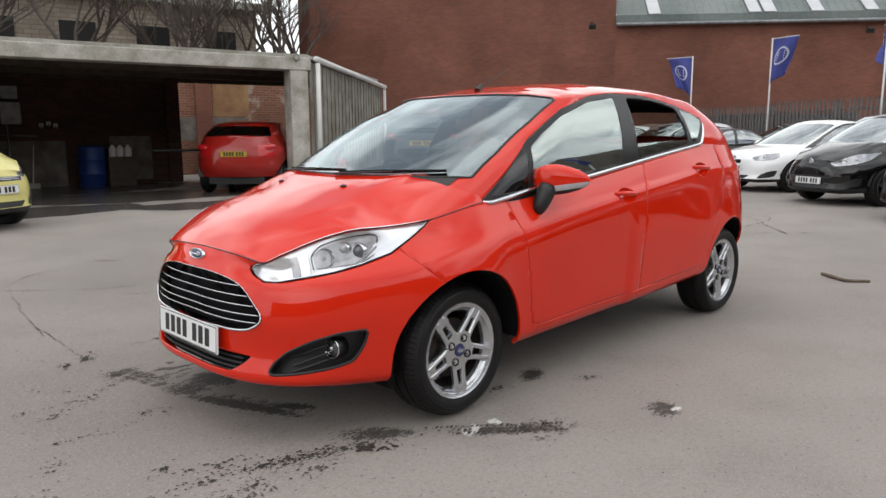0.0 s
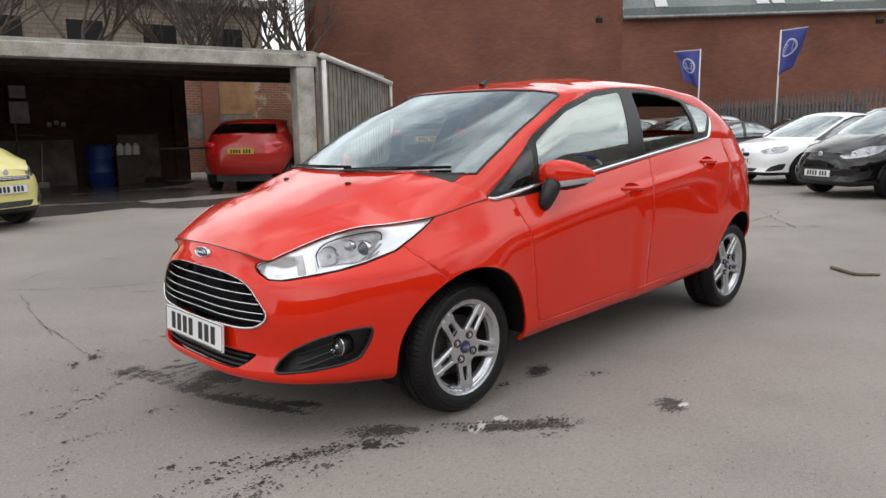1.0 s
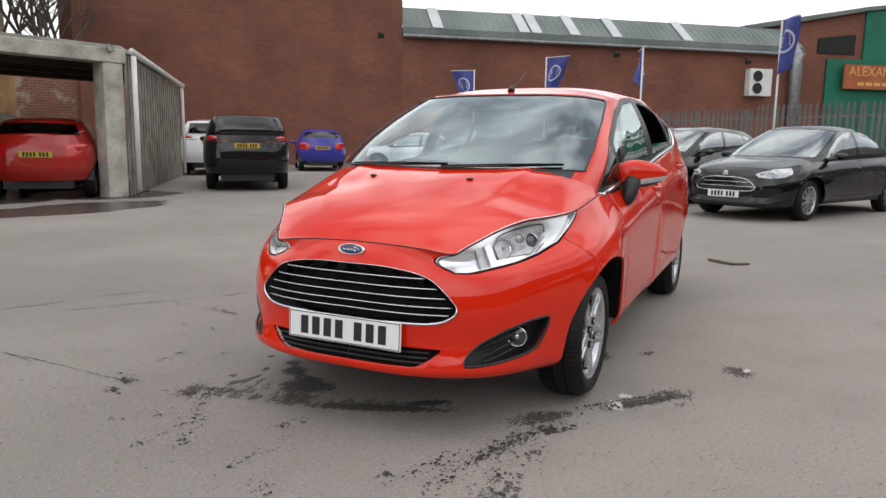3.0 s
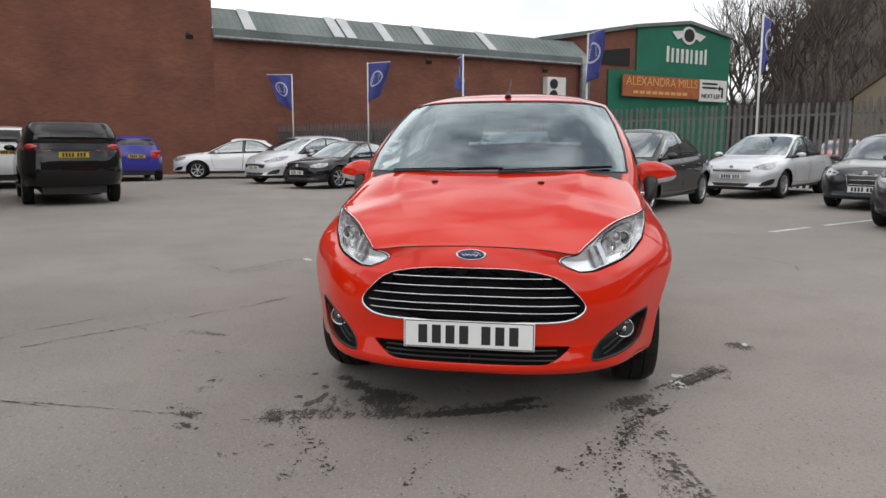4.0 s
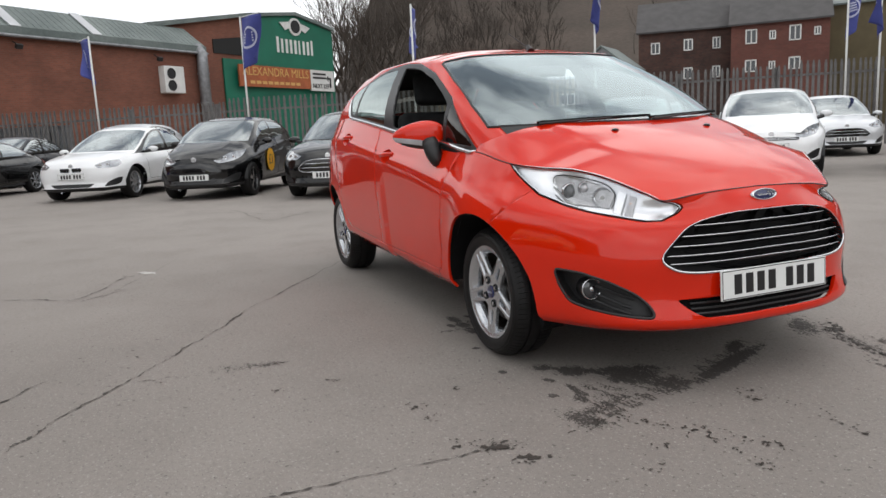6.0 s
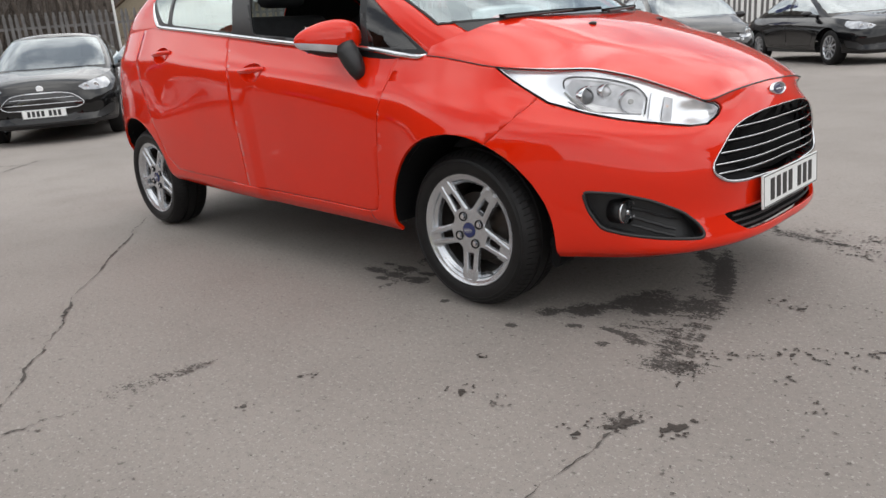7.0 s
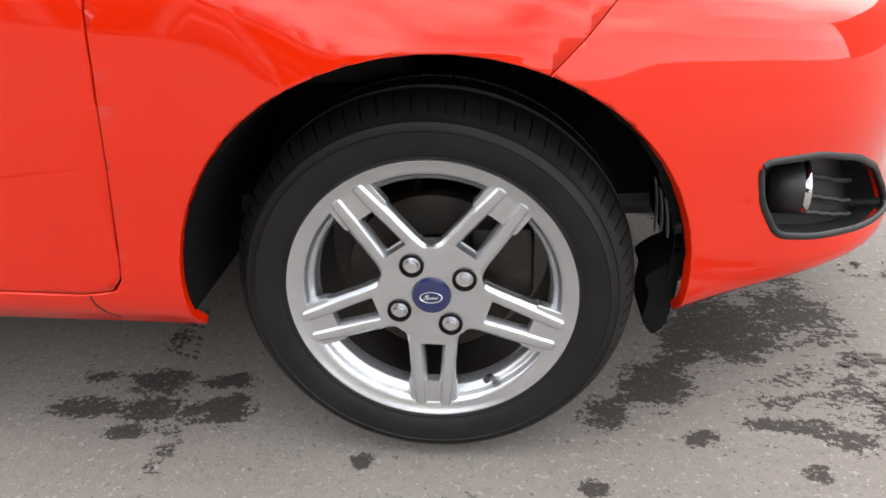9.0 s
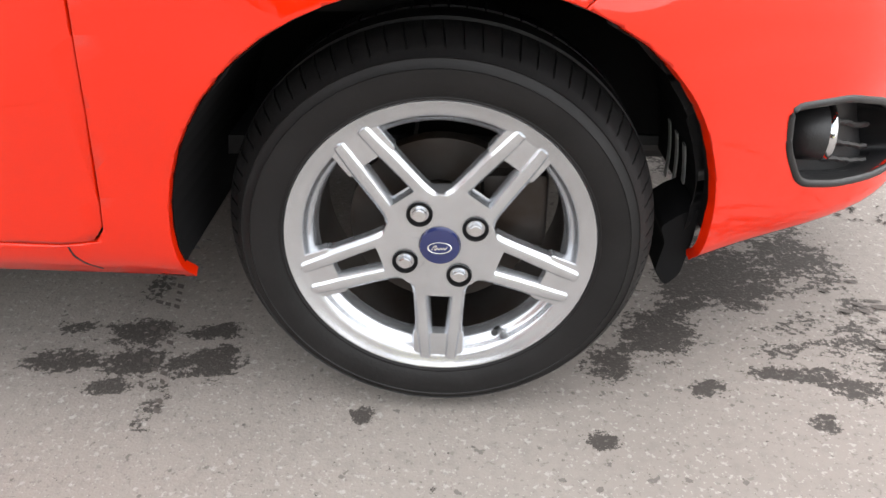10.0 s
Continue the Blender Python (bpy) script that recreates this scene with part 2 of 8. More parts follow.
# three-box and fastback bodies: a flatter bonnet, a lower belt and a shorter cabin
SALOON = dict(
    HATCH, xcf=1.0, pf=3.1, pr=3.1,
    levels=HATCH["levels"][:4] + (
        ((0.60, 0.60, 0.62, 0.66, 0.70, 0.72, 0.75, 0.77, 0.78, 0.78), (0.02, 0.01, 0.01, 0.006, 0.004, 0.003, 0.002, 0.004, 0.015, 0.01)),
        ((0.68, 0.675, 0.71, 0.76, 0.80, 0.82, 0.845, 0.86, 0.875, 0.875), (0.03, 0.035, 0.05, 0.045, 0.04, 0.034, 0.034, 0.038, 0.05, 0.045)),
        ((0.74, 0.735, 0.80, 0.845, 0.89, 0.905, 0.93, 0.95, 0.965, 0.96), (0.09, 0.10, 0.14, 0.115, 0.10, 0.085, 0.085, 0.09, 0.12, 0.11))),
    hood=((0.80, 0.965), (1.2, 0.94), (1.43, 0.912), (1.7, 0.868), (1.9, 0.81), (1.985, 0.75)),
    base=dict(xn=1.10, xcf=0.5, xcr=-0.75, xt=-1.40, w=0.765, pf=3.2, pr=3.2),
    roof=dict(xn=0.22, xcf=-0.05, xcr=-0.40, xt=-0.80, w=0.57, pf=4.0, pr=3.6),
    zbase=(0.955, 0.95, 0.945, 0.93, 0.915, 0.925, 0.945, 0.965, 0.985, 0.985),
    zroof=(1.42, 1.41, 1.39, 1.385, 1.395, 1.415, 1.415, 1.395, 1.385, 1.40),
    spine=((-0.80, 1.405), (-0.6, 1.43), (-0.3, 1.462), (-0.05, 1.475), (0.1, 1.46), (0.22, 1.42)),
    edge=((1.985, 1.98, 1.965, 1.93, 1.89, 1.84, 1.78, 1.71, 1.63, 1.53, 1.36, 1.08, 0.90),
          (0.0, 0.20, 0.34, 0.48, 0.53, 0.57, 0.60, 0.63, 0.655, 0.68, 0.72, 0.742, 0.747),
          (0.745, 0.745, 0.745, 0.75, 0.762, 0.775, 0.79, 0.805, 0.82, 0.835, 0.858, 0.885, 0.90)),
    green=((0.98, 0.86), (0.97, 0.905), (0.55, 1.16), (0.25, 1.31), (0.03, 1.385), (-0.2, 1.405), (-0.45, 1.395), (-0.68, 1.34), (-1.05, 1.10), (-1.13, 0.985), (-1.0, 0.86)),
    wins=(((0.78, 0.945), (-0.10, 0.985), (-0.14, 1.365), (0.05, 1.345), (0.28, 1.265), (0.56, 1.11)),
          ((-0.20, 0.99), (-0.80, 1.015), (-0.98, 1.06), (-0.62, 1.315), (-0.42, 1.365), (-0.24, 1.37))),
    screen=((0.66, 0.965), (0.65, 1.08), (0.60, 1.25), (0.55, 1.36), (0.45, 1.385), (0.3, 1.395), (-0.2, 1.40), (-0.2, 0.965)), screen_x=0.10,
    back=((-0.2, 1.0), (0.56, 1.0), (0.48, 1.34), (-0.2, 1.36)), back_x=-0.70,
    lamp=((1.58, 0.80), (1.80, 0.785), (1.93, 0.745), (1.985, 0.70), (1.985, 0.655), (1.90, 0.645), (1.75, 0.665), (1.63, 0.72)),
    tail=((-1.95, 0.90), (-1.62, 0.885), (-1.55, 0.84), (-1.66, 0.74), (-1.95, 0.72)),
    doors=(((0.84, 0.93), (0.82, 0.80), (0.78, 0.55), (0.74, 0.36), (-0.10, 0.345), (-0.12, 0.60), (-0.15, 0.96)),
           ((-0.15, 0.96), (-0.12, 0.60), (-0.10, 0.345), (-0.76, 0.355), (-0.86, 0.48), (-0.98, 0.66), (-1.04, 0.97))),
    knob=((-0.02, 0.79), (-0.88, 0.81)))
FASTBACK = dict(
    SALOON, roof=dict(xn=0.22, xcf=-0.05, xcr=-0.45, xt=-0.95, w=0.57, pf=4.0, pr=3.2),
    base=dict(xn=1.10, xcf=0.5, xcr=-0.85, xt=-1.68, w=0.765, pf=3.2, pr=3.0),
    spine=((-0.95, 1.36), (-0.75, 1.405), (-0.4, 1.458), (-0.05, 1.475), (0.1, 1.46), (0.22, 1.42)),
    zroof=(1.42, 1.41, 1.39, 1.385, 1.395, 1.415, 1.41, 1.37, 1.34, 1.355),
    green=((0.98, 0.86), (0.97, 0.905), (0.55, 1.16), (0.25, 1.31), (0.03, 1.385), (-0.2, 1.40), (-0.5, 1.38), (-0.82, 1.30), (-1.22, 1.09), (-1.25, 0.99), (-1.0, 0.86)),
    wins=(((0.78, 0.945), (-0.10, 0.985), (-0.14, 1.365), (0.05, 1.345), (0.28, 1.265), (0.56, 1.11)),
          ((-0.20, 0.99), (-0.85, 1.02), (-1.10, 1.075), (-0.78, 1.275), (-0.48, 1.35), (-0.24, 1.37))), back_x=-0.85)


OFFROADER = dict(
    HATCH, pr=4.5, base=dict(xn=1.2, xcf=0.6, xcr=-1.25, xt=-1.84, w=0.785, pf=3.0, pr=5.0), roof=dict(xn=0.40, xcf=0.1, xcr=-1.2, xt=-1.74, w=0.63, pf=4.0, pr=5.0),
    zroof=(1.405, 1.398, 1.375, 1.375, 1.39, 1.415, 1.42, 1.41, 1.40, 1.405), spine=((-1.74, 1.41), (-1.3, 1.45), (-0.8, 1.475), (-0.2, 1.482), (0.15, 1.455), (0.3, 1.428), (0.40, 1.405)),
    zbase=(1.035, 1.025, 1.01, 0.985, 0.955, 0.965, 1.0, 1.03, 1.05, 1.05),
    green=((1.06, 0.86), (1.055, 0.905), (0.702, 1.162), (0.372, 1.309), (0.081, 1.385), (-0.142, 1.405), (-0.8, 1.40), (-1.5, 1.37), (-1.55, 1.10), (-1.5, 0.86)),
    wins=(((0.745, 0.953), (-0.02, 1.034), (-0.135, 1.38), (0.11, 1.352), (0.406, 1.272), (0.60, 1.186)), ((-0.185, 1.04), (-0.82, 1.09), (-0.82, 1.35), (-0.262, 1.384)),
          ((-0.88, 1.10), (-1.35, 1.12), (-1.38, 1.33), (-0.88, 1.35))),
    tail=((-1.97, 1.10), (-1.60, 1.07), (-1.48, 1.02), (-1.58, 0.95), (-1.97, 0.92)), back=((-0.2, 1.09), (0.60, 1.09), (0.55, 1.36), (-0.2, 1.375)), back_x=-1.5, plate_z=0.86)


# the bonnet's edge from the nose to the foot of the screen pillar
EDGE_Q = (0, 0.12, 0.2, 0.30, 0.37, 0.44, 0.50, 0.57, 0.64, 0.71, 0.80, 0.93, 1.0)
EDGE_X = (1.978, 1.977, 1.970, 1.945, 1.900, 1.845, 1.787, 1.715, 1.640, 1.540, 1.364, 1.080, 0.90)
EDGE_Y = (0.0, 0.17, 0.285, 0.412, 0.447, 0.483, 0.518, 0.565, 0.618, 0.662, 0.722, 0.742, 0.747)
EDGE_Z = (0.738, 0.734, 0.727, 0.710, 0.733, 0.759, 0.785, 0.811, 0.829, 0.833, 0.850, 0.898, 0.912)


def ring(q, d):
    """Plan outline of a rounded body and its outward normal at stations q."""
    out = np.zeros((len(q), 2))
    for i, s in enumerate(q):
        if s < 1:
            a = s * math.pi / 2
            out[i] = (d["xcf"] + (d["xn"] - d["xcf"]) * max(math.cos(a), 0) ** (2 / d["pf"]), d["w"] * math.sin(a) ** (2 / d["pf"]))
        elif s <= 2:
            out[i] = (d["xcf"] + (d["xcr"] - d["xcf"]) * (s - 1), d["w"])
        else:
            a = (3 - s) * math.pi / 2
            out[i] = (d["xcr"] + (d["xt"] - d["xcr"]) * max(math.cos(a), 0) ** (2 / d["pr"]), d["w"] * max(math.sin(a), 0) ** (2 / d["pr"]))
    t = np.gradient(out, axis=0)
    n = np.stack([-t[:, 1], t[:, 0]], 1)
    n = -n / np.maximum(np.linalg.norm(n, axis=1, keepdims=True), 1e-9)
    n[0], n[-1] = (1, 0), (-1, 0)
    return out, n


def stations(nf, ns, nr):
    """Stations spaced so that the corners get even steps."""
    f = np.linspace(0, 1, nf)
    f = 0.55 * f + 0.45 * (f * f * (3 - 2 * f))
    r = 3 - f[::-1] * 1.0 if nr == nf else 2 + np.linspace(0, 1, nr)
    return np.concatenate([f, np.linspace(1, 2, ns)[1:], r[1:]])


def lattice(bm, pts, flip=False):
    """Faces over a grid of points [i][j]; merges nothing."""
    V = [[bm.verts.new(p) for p in row] for row in pts]
    for i in range(len(V) - 1):
        for j in range(len(V[0]) - 1):
            f = (V[i][j], V[i + 1][j], V[i + 1][j + 1], V[i][j + 1])
            try:
                bm.faces.new(f[::-1] if flip else f)
            except ValueError:
                pass
    return V


def soft(a, b, v):
    """0 below a, 1 above b, a soft step between."""
    t = min(1, max(0, (v - a) / (b - a)))
    return t * t * (3 - 2 * t)


def flare(x, z):
    """How far the wings swell outwards over the wheels and the doors tuck in along their crease."""
    front = soft(0.93, 1.16, x) * (1 - soft(1.40, 1.74, x)) * (1 - soft(0.62, 0.86, z))
    rear = soft(-0.80, -1.15, -abs(x + 1.2445) - 0.75) * (1 - soft(0.62, 0.84, z)) if x < 0 else 0
    lip_f = max(0, 1 - abs(math.hypot(x - 1.26, z - 0.298) - 0.345) / 0.045)
    lip_r = max(0, 1 - abs(math.hypot(x + 1.2445, z - 0.305) - 0.350) / 0.045)
    return 0.030 * front + 0.010 * rear + 0.004 * (lip_f + lip_r) * (z > 0.2)


def shells(S, nf=44, ns=60, nr=26, nv=46):
    """Half (y >= 0) surfaces: lower body, bonnet (with boot deck), cabin with roof."""
    q = stations(nf, ns, nr)
    B, N = ring(q, S)
    zk = np.stack([curve(Q, z)(q) for z, _ in S["levels"]], 1)
    ik = np.stack([curve(Q, i)(q) for _, i in S["levels"]], 1)
    lower, top = bmesh.new(), []
    rows = []
    for i in range(len(q)):
        keys = [(*(B[i] - N[i] * ik[i, k]), zk[i, k]) for k in range(zk.shape[1])]
        if q[i] <= 1.0:
            keys[-1] = tuple(float(curve(EDGE_Q, e)(q[i])) for e in S.get("edge", (EDGE_X, EDGE_Y, EDGE_Z)))
        f = spline(keys)
        row = []
        for v in np.linspace(0, 1, nv):
            x, y, z = f(v)
            row.append((x, max(y, 0) if 0 < i < len(q) - 1 else 0, z))
        top.append(row[-1])
        rows.append(row)
    if S is HATCH and nf > 30:
        rows = [[(x, y + flare(x, z), z) for x, y, z in row] for row in rows]
        top = [row[-1] for row in rows]
    lattice(lower, rows, flip=True)
    shelf = bmesh.new()
    rows = [[(x, y, z), (x, max(y - 0.05, 0), z + 0.004), (x, max(y - 0.12, 0), z + 0.002)] for x, y, z in top if S["base"]["xcr"] < x < 1.14]
    lattice(shelf, rows, flip=True)
    # bonnet
    hood = bmesh.new()
    hx = sorted(S["hood"])
    hc = curve([a for a, _ in hx], [b for _, b in hx])
    rows = []
    for x, y, z in top:
        if x < 1.03:
            break
        zc = float(hc(x))
        row = []
        for v in np.linspace(1, 0, 41):
            yy = y * v
            ridge = 0.0065 * max(0, 1 - abs(v - 0.60) / (0.05 if v > 0.60 else 0.16)) * min(1, max(0, (1.80 - x) / 0.4))
            steep = 2.3 + 4.7 * min(1, max(0, (1.5 - x) / 0.42))
            row.append((x, yy, zc + (z - zc) * v**steep + ridge))
        rows.append(row)
    lattice(hood, rows, flip=True)
    deck = bmesh.new()
    rows = [[(x, y * v, z + 0.03 * (1 - v * v)) for v in np.linspace(1, 0, 10)] for x, y, z in top if x < S["base"]["xcr"] + 0.25]
    lattice(deck, rows, flip=True)
    # cabin
    cabin = bmesh.new()
    zb, zr = curve(Q, S["zbase"])(q), curve(Q, S["zroof"])(q)
    hs = np.linspace(-0.30, 1, 40)
    grid = []
    b, r = S["base"], S["roof"]
    for h in hs:
        d = {k: b[k] + (r[k] - b[k]) * h for k in b}
        bow = S["bulge"] * 4 * h * (1 - h) if h > 0 else 0
        d["w"] = min(d["w"], b["w"]) + bow * 0.8
        d["xn"] += bow * 0.7
        d["xt"] -= bow
        P, _ = ring(q, d)
        zz = zb + (zr - zb) * h
        grid.append([(P[i, 0], P[i, 1] if 0 < i < len(q) - 1 else 0, zz[i]) for i in range(len(q))])
    sx = sorted(S["spine"])
    sc = curve([a for a, _ in sx], [c for _, c in sx])
    edge = grid[-1]
    for v in np.linspace(1, 0, 22)[1:]:
        grid.append([(x, y * v, float(sc(x)) + (z - float(sc(x))) * v**3.2) for x, y, z in edge])
    lattice(cabin, grid, flip=True)
    for m in (lower, hood, cabin, deck, shelf):
        bmesh.ops.remove_doubles(m, verts=m.verts[:], dist=1e-5)
        bmesh.ops.recalc_face_normals(m, faces=m.faces[:])
    for m, way in ((lower, (0, 1, 0)), (hood, (0, 0, 1)), (cabin, (0, 1, 0)), (deck, (0, 0, 1)), (shelf, (0, 0, 1))):
        fs = [f for f in m.faces if f.calc_area() > 1e-7]
        if sum(f.normal.dot(Vector(way)) * f.calc_area() for f in fs) < 0:
            bmesh.ops.reverse_faces(m, faces=m.faces[:])
    belt = top
    return lower, hood, cabin, deck, shelf, belt


def inside(px, py, poly):
    c, n = False, len(poly)
    for i in range(n):
        (x1, y1), (x2, y2) = poly[i], poly[i - 1]
        if (y1 > py) != (y2 > py) and px < (x2 - x1) * (py - y1) / (y2 - y1) + x1:
            c = not c
    return c


def shrunk(poly, g):
    """The outline drawn in by g."""
    n = len(poly)
    area = sum(poly[i - 1][0] * poly[i][1] - poly[i][0] * poly[i - 1][1] for i in range(n))
    s = 1 if area > 0 else -1
    out = []
    for i in range(n):
        a, b, c = Vector(poly[i - 1]), Vector(poly[i]), Vector(poly[(i + 1) % n])
        n1, n2 = Vector((-(b - a).y, (b - a).x)).normalized() * s, Vector((-(c - b).y, (c - b).x)).normalized() * s
        m = n1 + n2
        m = m / max(m.length_squared / 2, 0.35)
        out.append(tuple(b + m * g))
    return out


def rounded(poly, r, seg=4):
    """The outline with its corners rounded."""
    out, n = [], len(poly)
    for i in range(n):
        a, b, c = Vector(poly[i - 1]), Vector(poly[i]), Vector(poly[(i + 1) % n])
        d1, d2 = min(r, (a - b).length * 0.45), min(r, (c - b).length * 0.45)
        p, q = b + (a - b).normalized() * d1, b + (c - b).normalized() * d2
        for k in range(seg + 1):
            t = k / seg
            out.append(tuple((1 - t) ** 2 * p + 2 * t * (1 - t) * b + t * t * q))
    return out


def smooth_loop(pts, per=5):
    """A closed soft curve through points."""
    P, out, n = [Vector(p) for p in pts], [], len(pts)
    for i in range(n):
        p0, p1, p2, p3 = P[i - 1], P[i], P[(i + 1) % n], P[(i + 2) % n]
        for k in range(per):
            t = k / per
            out.append(tuple(0.5 * (2 * p1 + (p2 - p0) * t + (2 * p0 - 5 * p1 + 4 * p2 - p3) * t * t + (3 * p1 - p0 - 3 * p2 + p3) * t**3)))
    return out


def slice_line(bm, faces, a, b, ax, reach=0.0):
    """Cuts the faces near the segment a-b (in the plane of axes ax) along it; returns the faces after it."""
    d = Vector(b) - Vector(a)
    if d.length < 1e-6:
        return faces
    m = 0.045 + reach
    lo, hi = (min(a[0], b[0]) - m, min(a[1], b[1]) - m), (max(a[0], b[0]) + m, max(a[1], b[1]) + m)
    near = []
    for f in faces:
        c = f.calc_center_median()
        if lo[0] < c[ax[0]] < hi[0] and lo[1] < c[ax[1]] < hi[1]:
            near.append(f)
    if not near:
        return faces
    no, co = Vector((0, 0, 0)), Vector((0, 0, 0))
    no[ax[0]], no[ax[1]] = -d.y / d.length, d.x / d.length
    co[ax[0]], co[ax[1]] = a
    es, vs = {e for f in near for e in f.edges}, {v for f in near for v in f.verts}
    r = bmesh.ops.bisect_plane(bm, geom=near + list(es) + list(vs), dist=5e-5, plane_co=co, plane_no=no)
    faces.difference_update(near)
    faces.update(g for g in r["geom"] if isinstance(g, bmesh.types.BMFace) and g.is_valid)
    for g in r["geom_cut"]:
        if isinstance(g, bmesh.types.BMEdge) and g.is_valid:
            faces.update(g.link_faces)
    return faces


def cut(bm, poly, idx, ax=(0, 2), where=None, over=None, gap=0.0, coarse=0.0):
    """Marks the part of bm inside the outline as piece idx; a gap becomes piece 99, which is taken away."""
    lay = bm.faces.layers.int.get("piece") or bm.faces.layers.int.new("piece")
    xs, ys = [p[0] for p in poly], [p[1] for p in poly]
    m = 0.08 + coarse
    def candidates():
        s = set()
        for f in bm.faces:
            c = f.calc_center_median()
            if min(xs) - m < c[ax[0]] < max(xs) + m and min(ys) - m < c[ax[1]] < max(ys) + m and (where is None or where(c)) and (over is None or f[lay] in over):
                s.add(f)
        return s
    S = candidates()
    loops = [poly] + ([shrunk(poly, gap)] if gap else [])
    for lp in loops:
        for i in range(len(lp)):
            S = slice_line(bm, S, lp[i - 1], lp[i], ax, coarse)
    for f in S:
        if not f.is_valid or (over is not None and f[lay] not in over):
            continue
        c = f.calc_center_median()
        if where is not None and not where(c):
            continue
        if inside(c[ax[0]], c[ax[1]], loops[0]):
            f[lay] = idx if not gap or inside(c[ax[0]], c[ax[1]], loops[-1]) else 99


def pieces(bm, idx, mirror="both", off=0.0, keep=None):
    """A new mesh of the faces of piece idx; mirror: both sides, 'l' or 'r'."""
    lay = bm.faces.layers.int.get("piece")
    idx = idx if isinstance(idx, (set, tuple, list)) else (idx,)
    out, made = bmesh.new(), {}
    sides = {"both": (1, -1), "l": (1,), "r": (-1,)}[mirror]
    bm.normal_update()
    for s in sides:
        made.clear()
        for f in bm.faces:
            if (f[lay] if lay else 0) not in idx or (keep and not keep(f.calc_center_median())):
                continue
            vs = []
            for v in f.verts:
                if v not in made:
                    p = v.co + v.normal * off
                    made[v] = out.verts.new((p.x, p.y * s, p.z))
                vs.append(made[v])
            try:
                out.faces.new(vs if s > 0 else vs[::-1])
            except ValueError:
                pass
    bmesh.ops.remove_doubles(out, verts=out.verts[:], dist=3e-5)
    return out


def warped(bm, warp):
    if warp:
        for v in bm.verts:
            v.co = warp(v.co)
    return bm


def arc(cx, cz, r, a0, a1, n):
    return [(cx + r * math.cos(radians(a0 + (a1 - a0) * k / n)), cz + r * math.sin(radians(a0 + (a1 - a0) * k / n))) for k in range(n + 1)]


def lathe(bm, prof, seg=64, wob=None):
    """Turns a profile of (radius, y) about the y axis."""
    rings = []
    for k in range(seg):
        a = 2 * math.pi * k / seg
        row = []
        for j, (r, y) in enumerate(prof):
            rr = r + (wob(j, k) if wob else 0)
            row.append(bm.verts.new((rr * math.cos(a), y, rr * math.sin(a))))
        rings.append(row)
    for k in range(seg):
        A, B = rings[k], rings[(k + 1) % seg]
        for j in range(len(prof) - 1):
            bm.faces.new((A[j], A[j + 1], B[j + 1], B[j]))
    bmesh.ops.recalc_face_normals(bm, faces=bm.faces[:])
    return bm


def moved(bm, m):
    bmesh.ops.transform(bm, matrix=m, verts=bm.verts[:])
    return bm


# ---- the red hatchback ----
AX_F, AX_R, HUB_Z, HUB_Y = 1.2445, -1.2445, 0.288, 0.785
ARCH_F = arc(1.257, 0.298, 0.346, -50, 230, 44)
ARCH_R = arc(-1.2445, 0.305, 0.342, -50, 230, 44)
DOOR_F = [(0.955, 1.02), (0.930, 0.90), (0.902, 0.77), (0.884, 0.70), (0.876, 0.63), (0.859, 0.51), (0.838, 0.39), (0.828, 0.345), (0.812, 0.325), (0.77, 0.318), (0.64, 0.322),
          (0.0, 0.338), (-0.115, 0.345), (-0.118, 0.45), (-0.125, 0.65), (-0.137, 0.85), (-0.185, 0.97), (-0.24, 1.10)]
DOOR_R = [(-0.24, 1.10), (-0.185, 0.97), (-0.137, 0.85), (-0.125, 0.65), (-0.118, 0.45), (-0.115, 0.345), (-0.60, 0.366), (-0.80, 0.378), (-0.885, 0.44), (-0.93, 0.55),
          (-1.0, 0.68), (-1.07, 0.83), (-1.10, 0.95), (-1.09, 1.16)]
BUMPER = [(1.385, 0.10), (1.385, 0.60), (1.438, 0.647), (1.476, 0.685), (1.512, 0.737), (1.56, 0.90), (2.3, 0.90), (2.3, 0.10)]
HEADLAMP = [(1.335, 0.880), (1.45, 0.868), (1.55, 0.860), (1.65, 0.852), (1.73, 0.83), (1.80, 0.80), (1.855, 0.774), (1.905, 0.747), (1.947, 0.7075), (1.962, 0.682), (1.965, 0.660),
            (1.957, 0.637), (1.925, 0.636), (1.84, 0.653), (1.76, 0.668), (1.66, 0.693), (1.55, 0.729), (1.46, 0.783), (1.39, 0.827), (1.35, 0.853)]
GRILLE = smooth_loop([(-0.2, 0.656), (0.0, 0.656), (0.18, 0.652), (0.33, 0.624), (0.41, 0.565), (0.452, 0.508), (0.425, 0.472), (0.36, 0.452), (0.2, 0.447), (-0.2, 0.447)], 4)
INTAKE = rounded([(-0.2, 0.355), (0.405, 0.352), (0.36, 0.312), (0.31, 0.283), (-0.2, 0.280)], 0.02)
FOG = rounded([(1.686, 0.457), (1.700, 0.395), (1.735, 0.335), (1.80, 0.316), (1.897, 0.300), (1.988, 0.288), (1.972, 0.325), (1.930, 0.378), (1.866, 0.420), (1.785, 0.448)], 0.02)
SCREEN = [(0.668, 1.004), (0.662, 1.11), (0.628, 1.25), (0.585, 1.355), (0.565, 1.368), (0.48, 1.382), (0.3, 1.392), (-0.2, 1.398), (-0.2, 1.004)]
COWL = [(0.64, 1.006), (-0.2, 1.006), (-0.2, 0.86), (0.60, 0.86)]
WIN_Q = rounded([(1.01, 0.922), (0.778, 0.945), (0.735, 1.125), (0.755, 1.122)], 0.012)
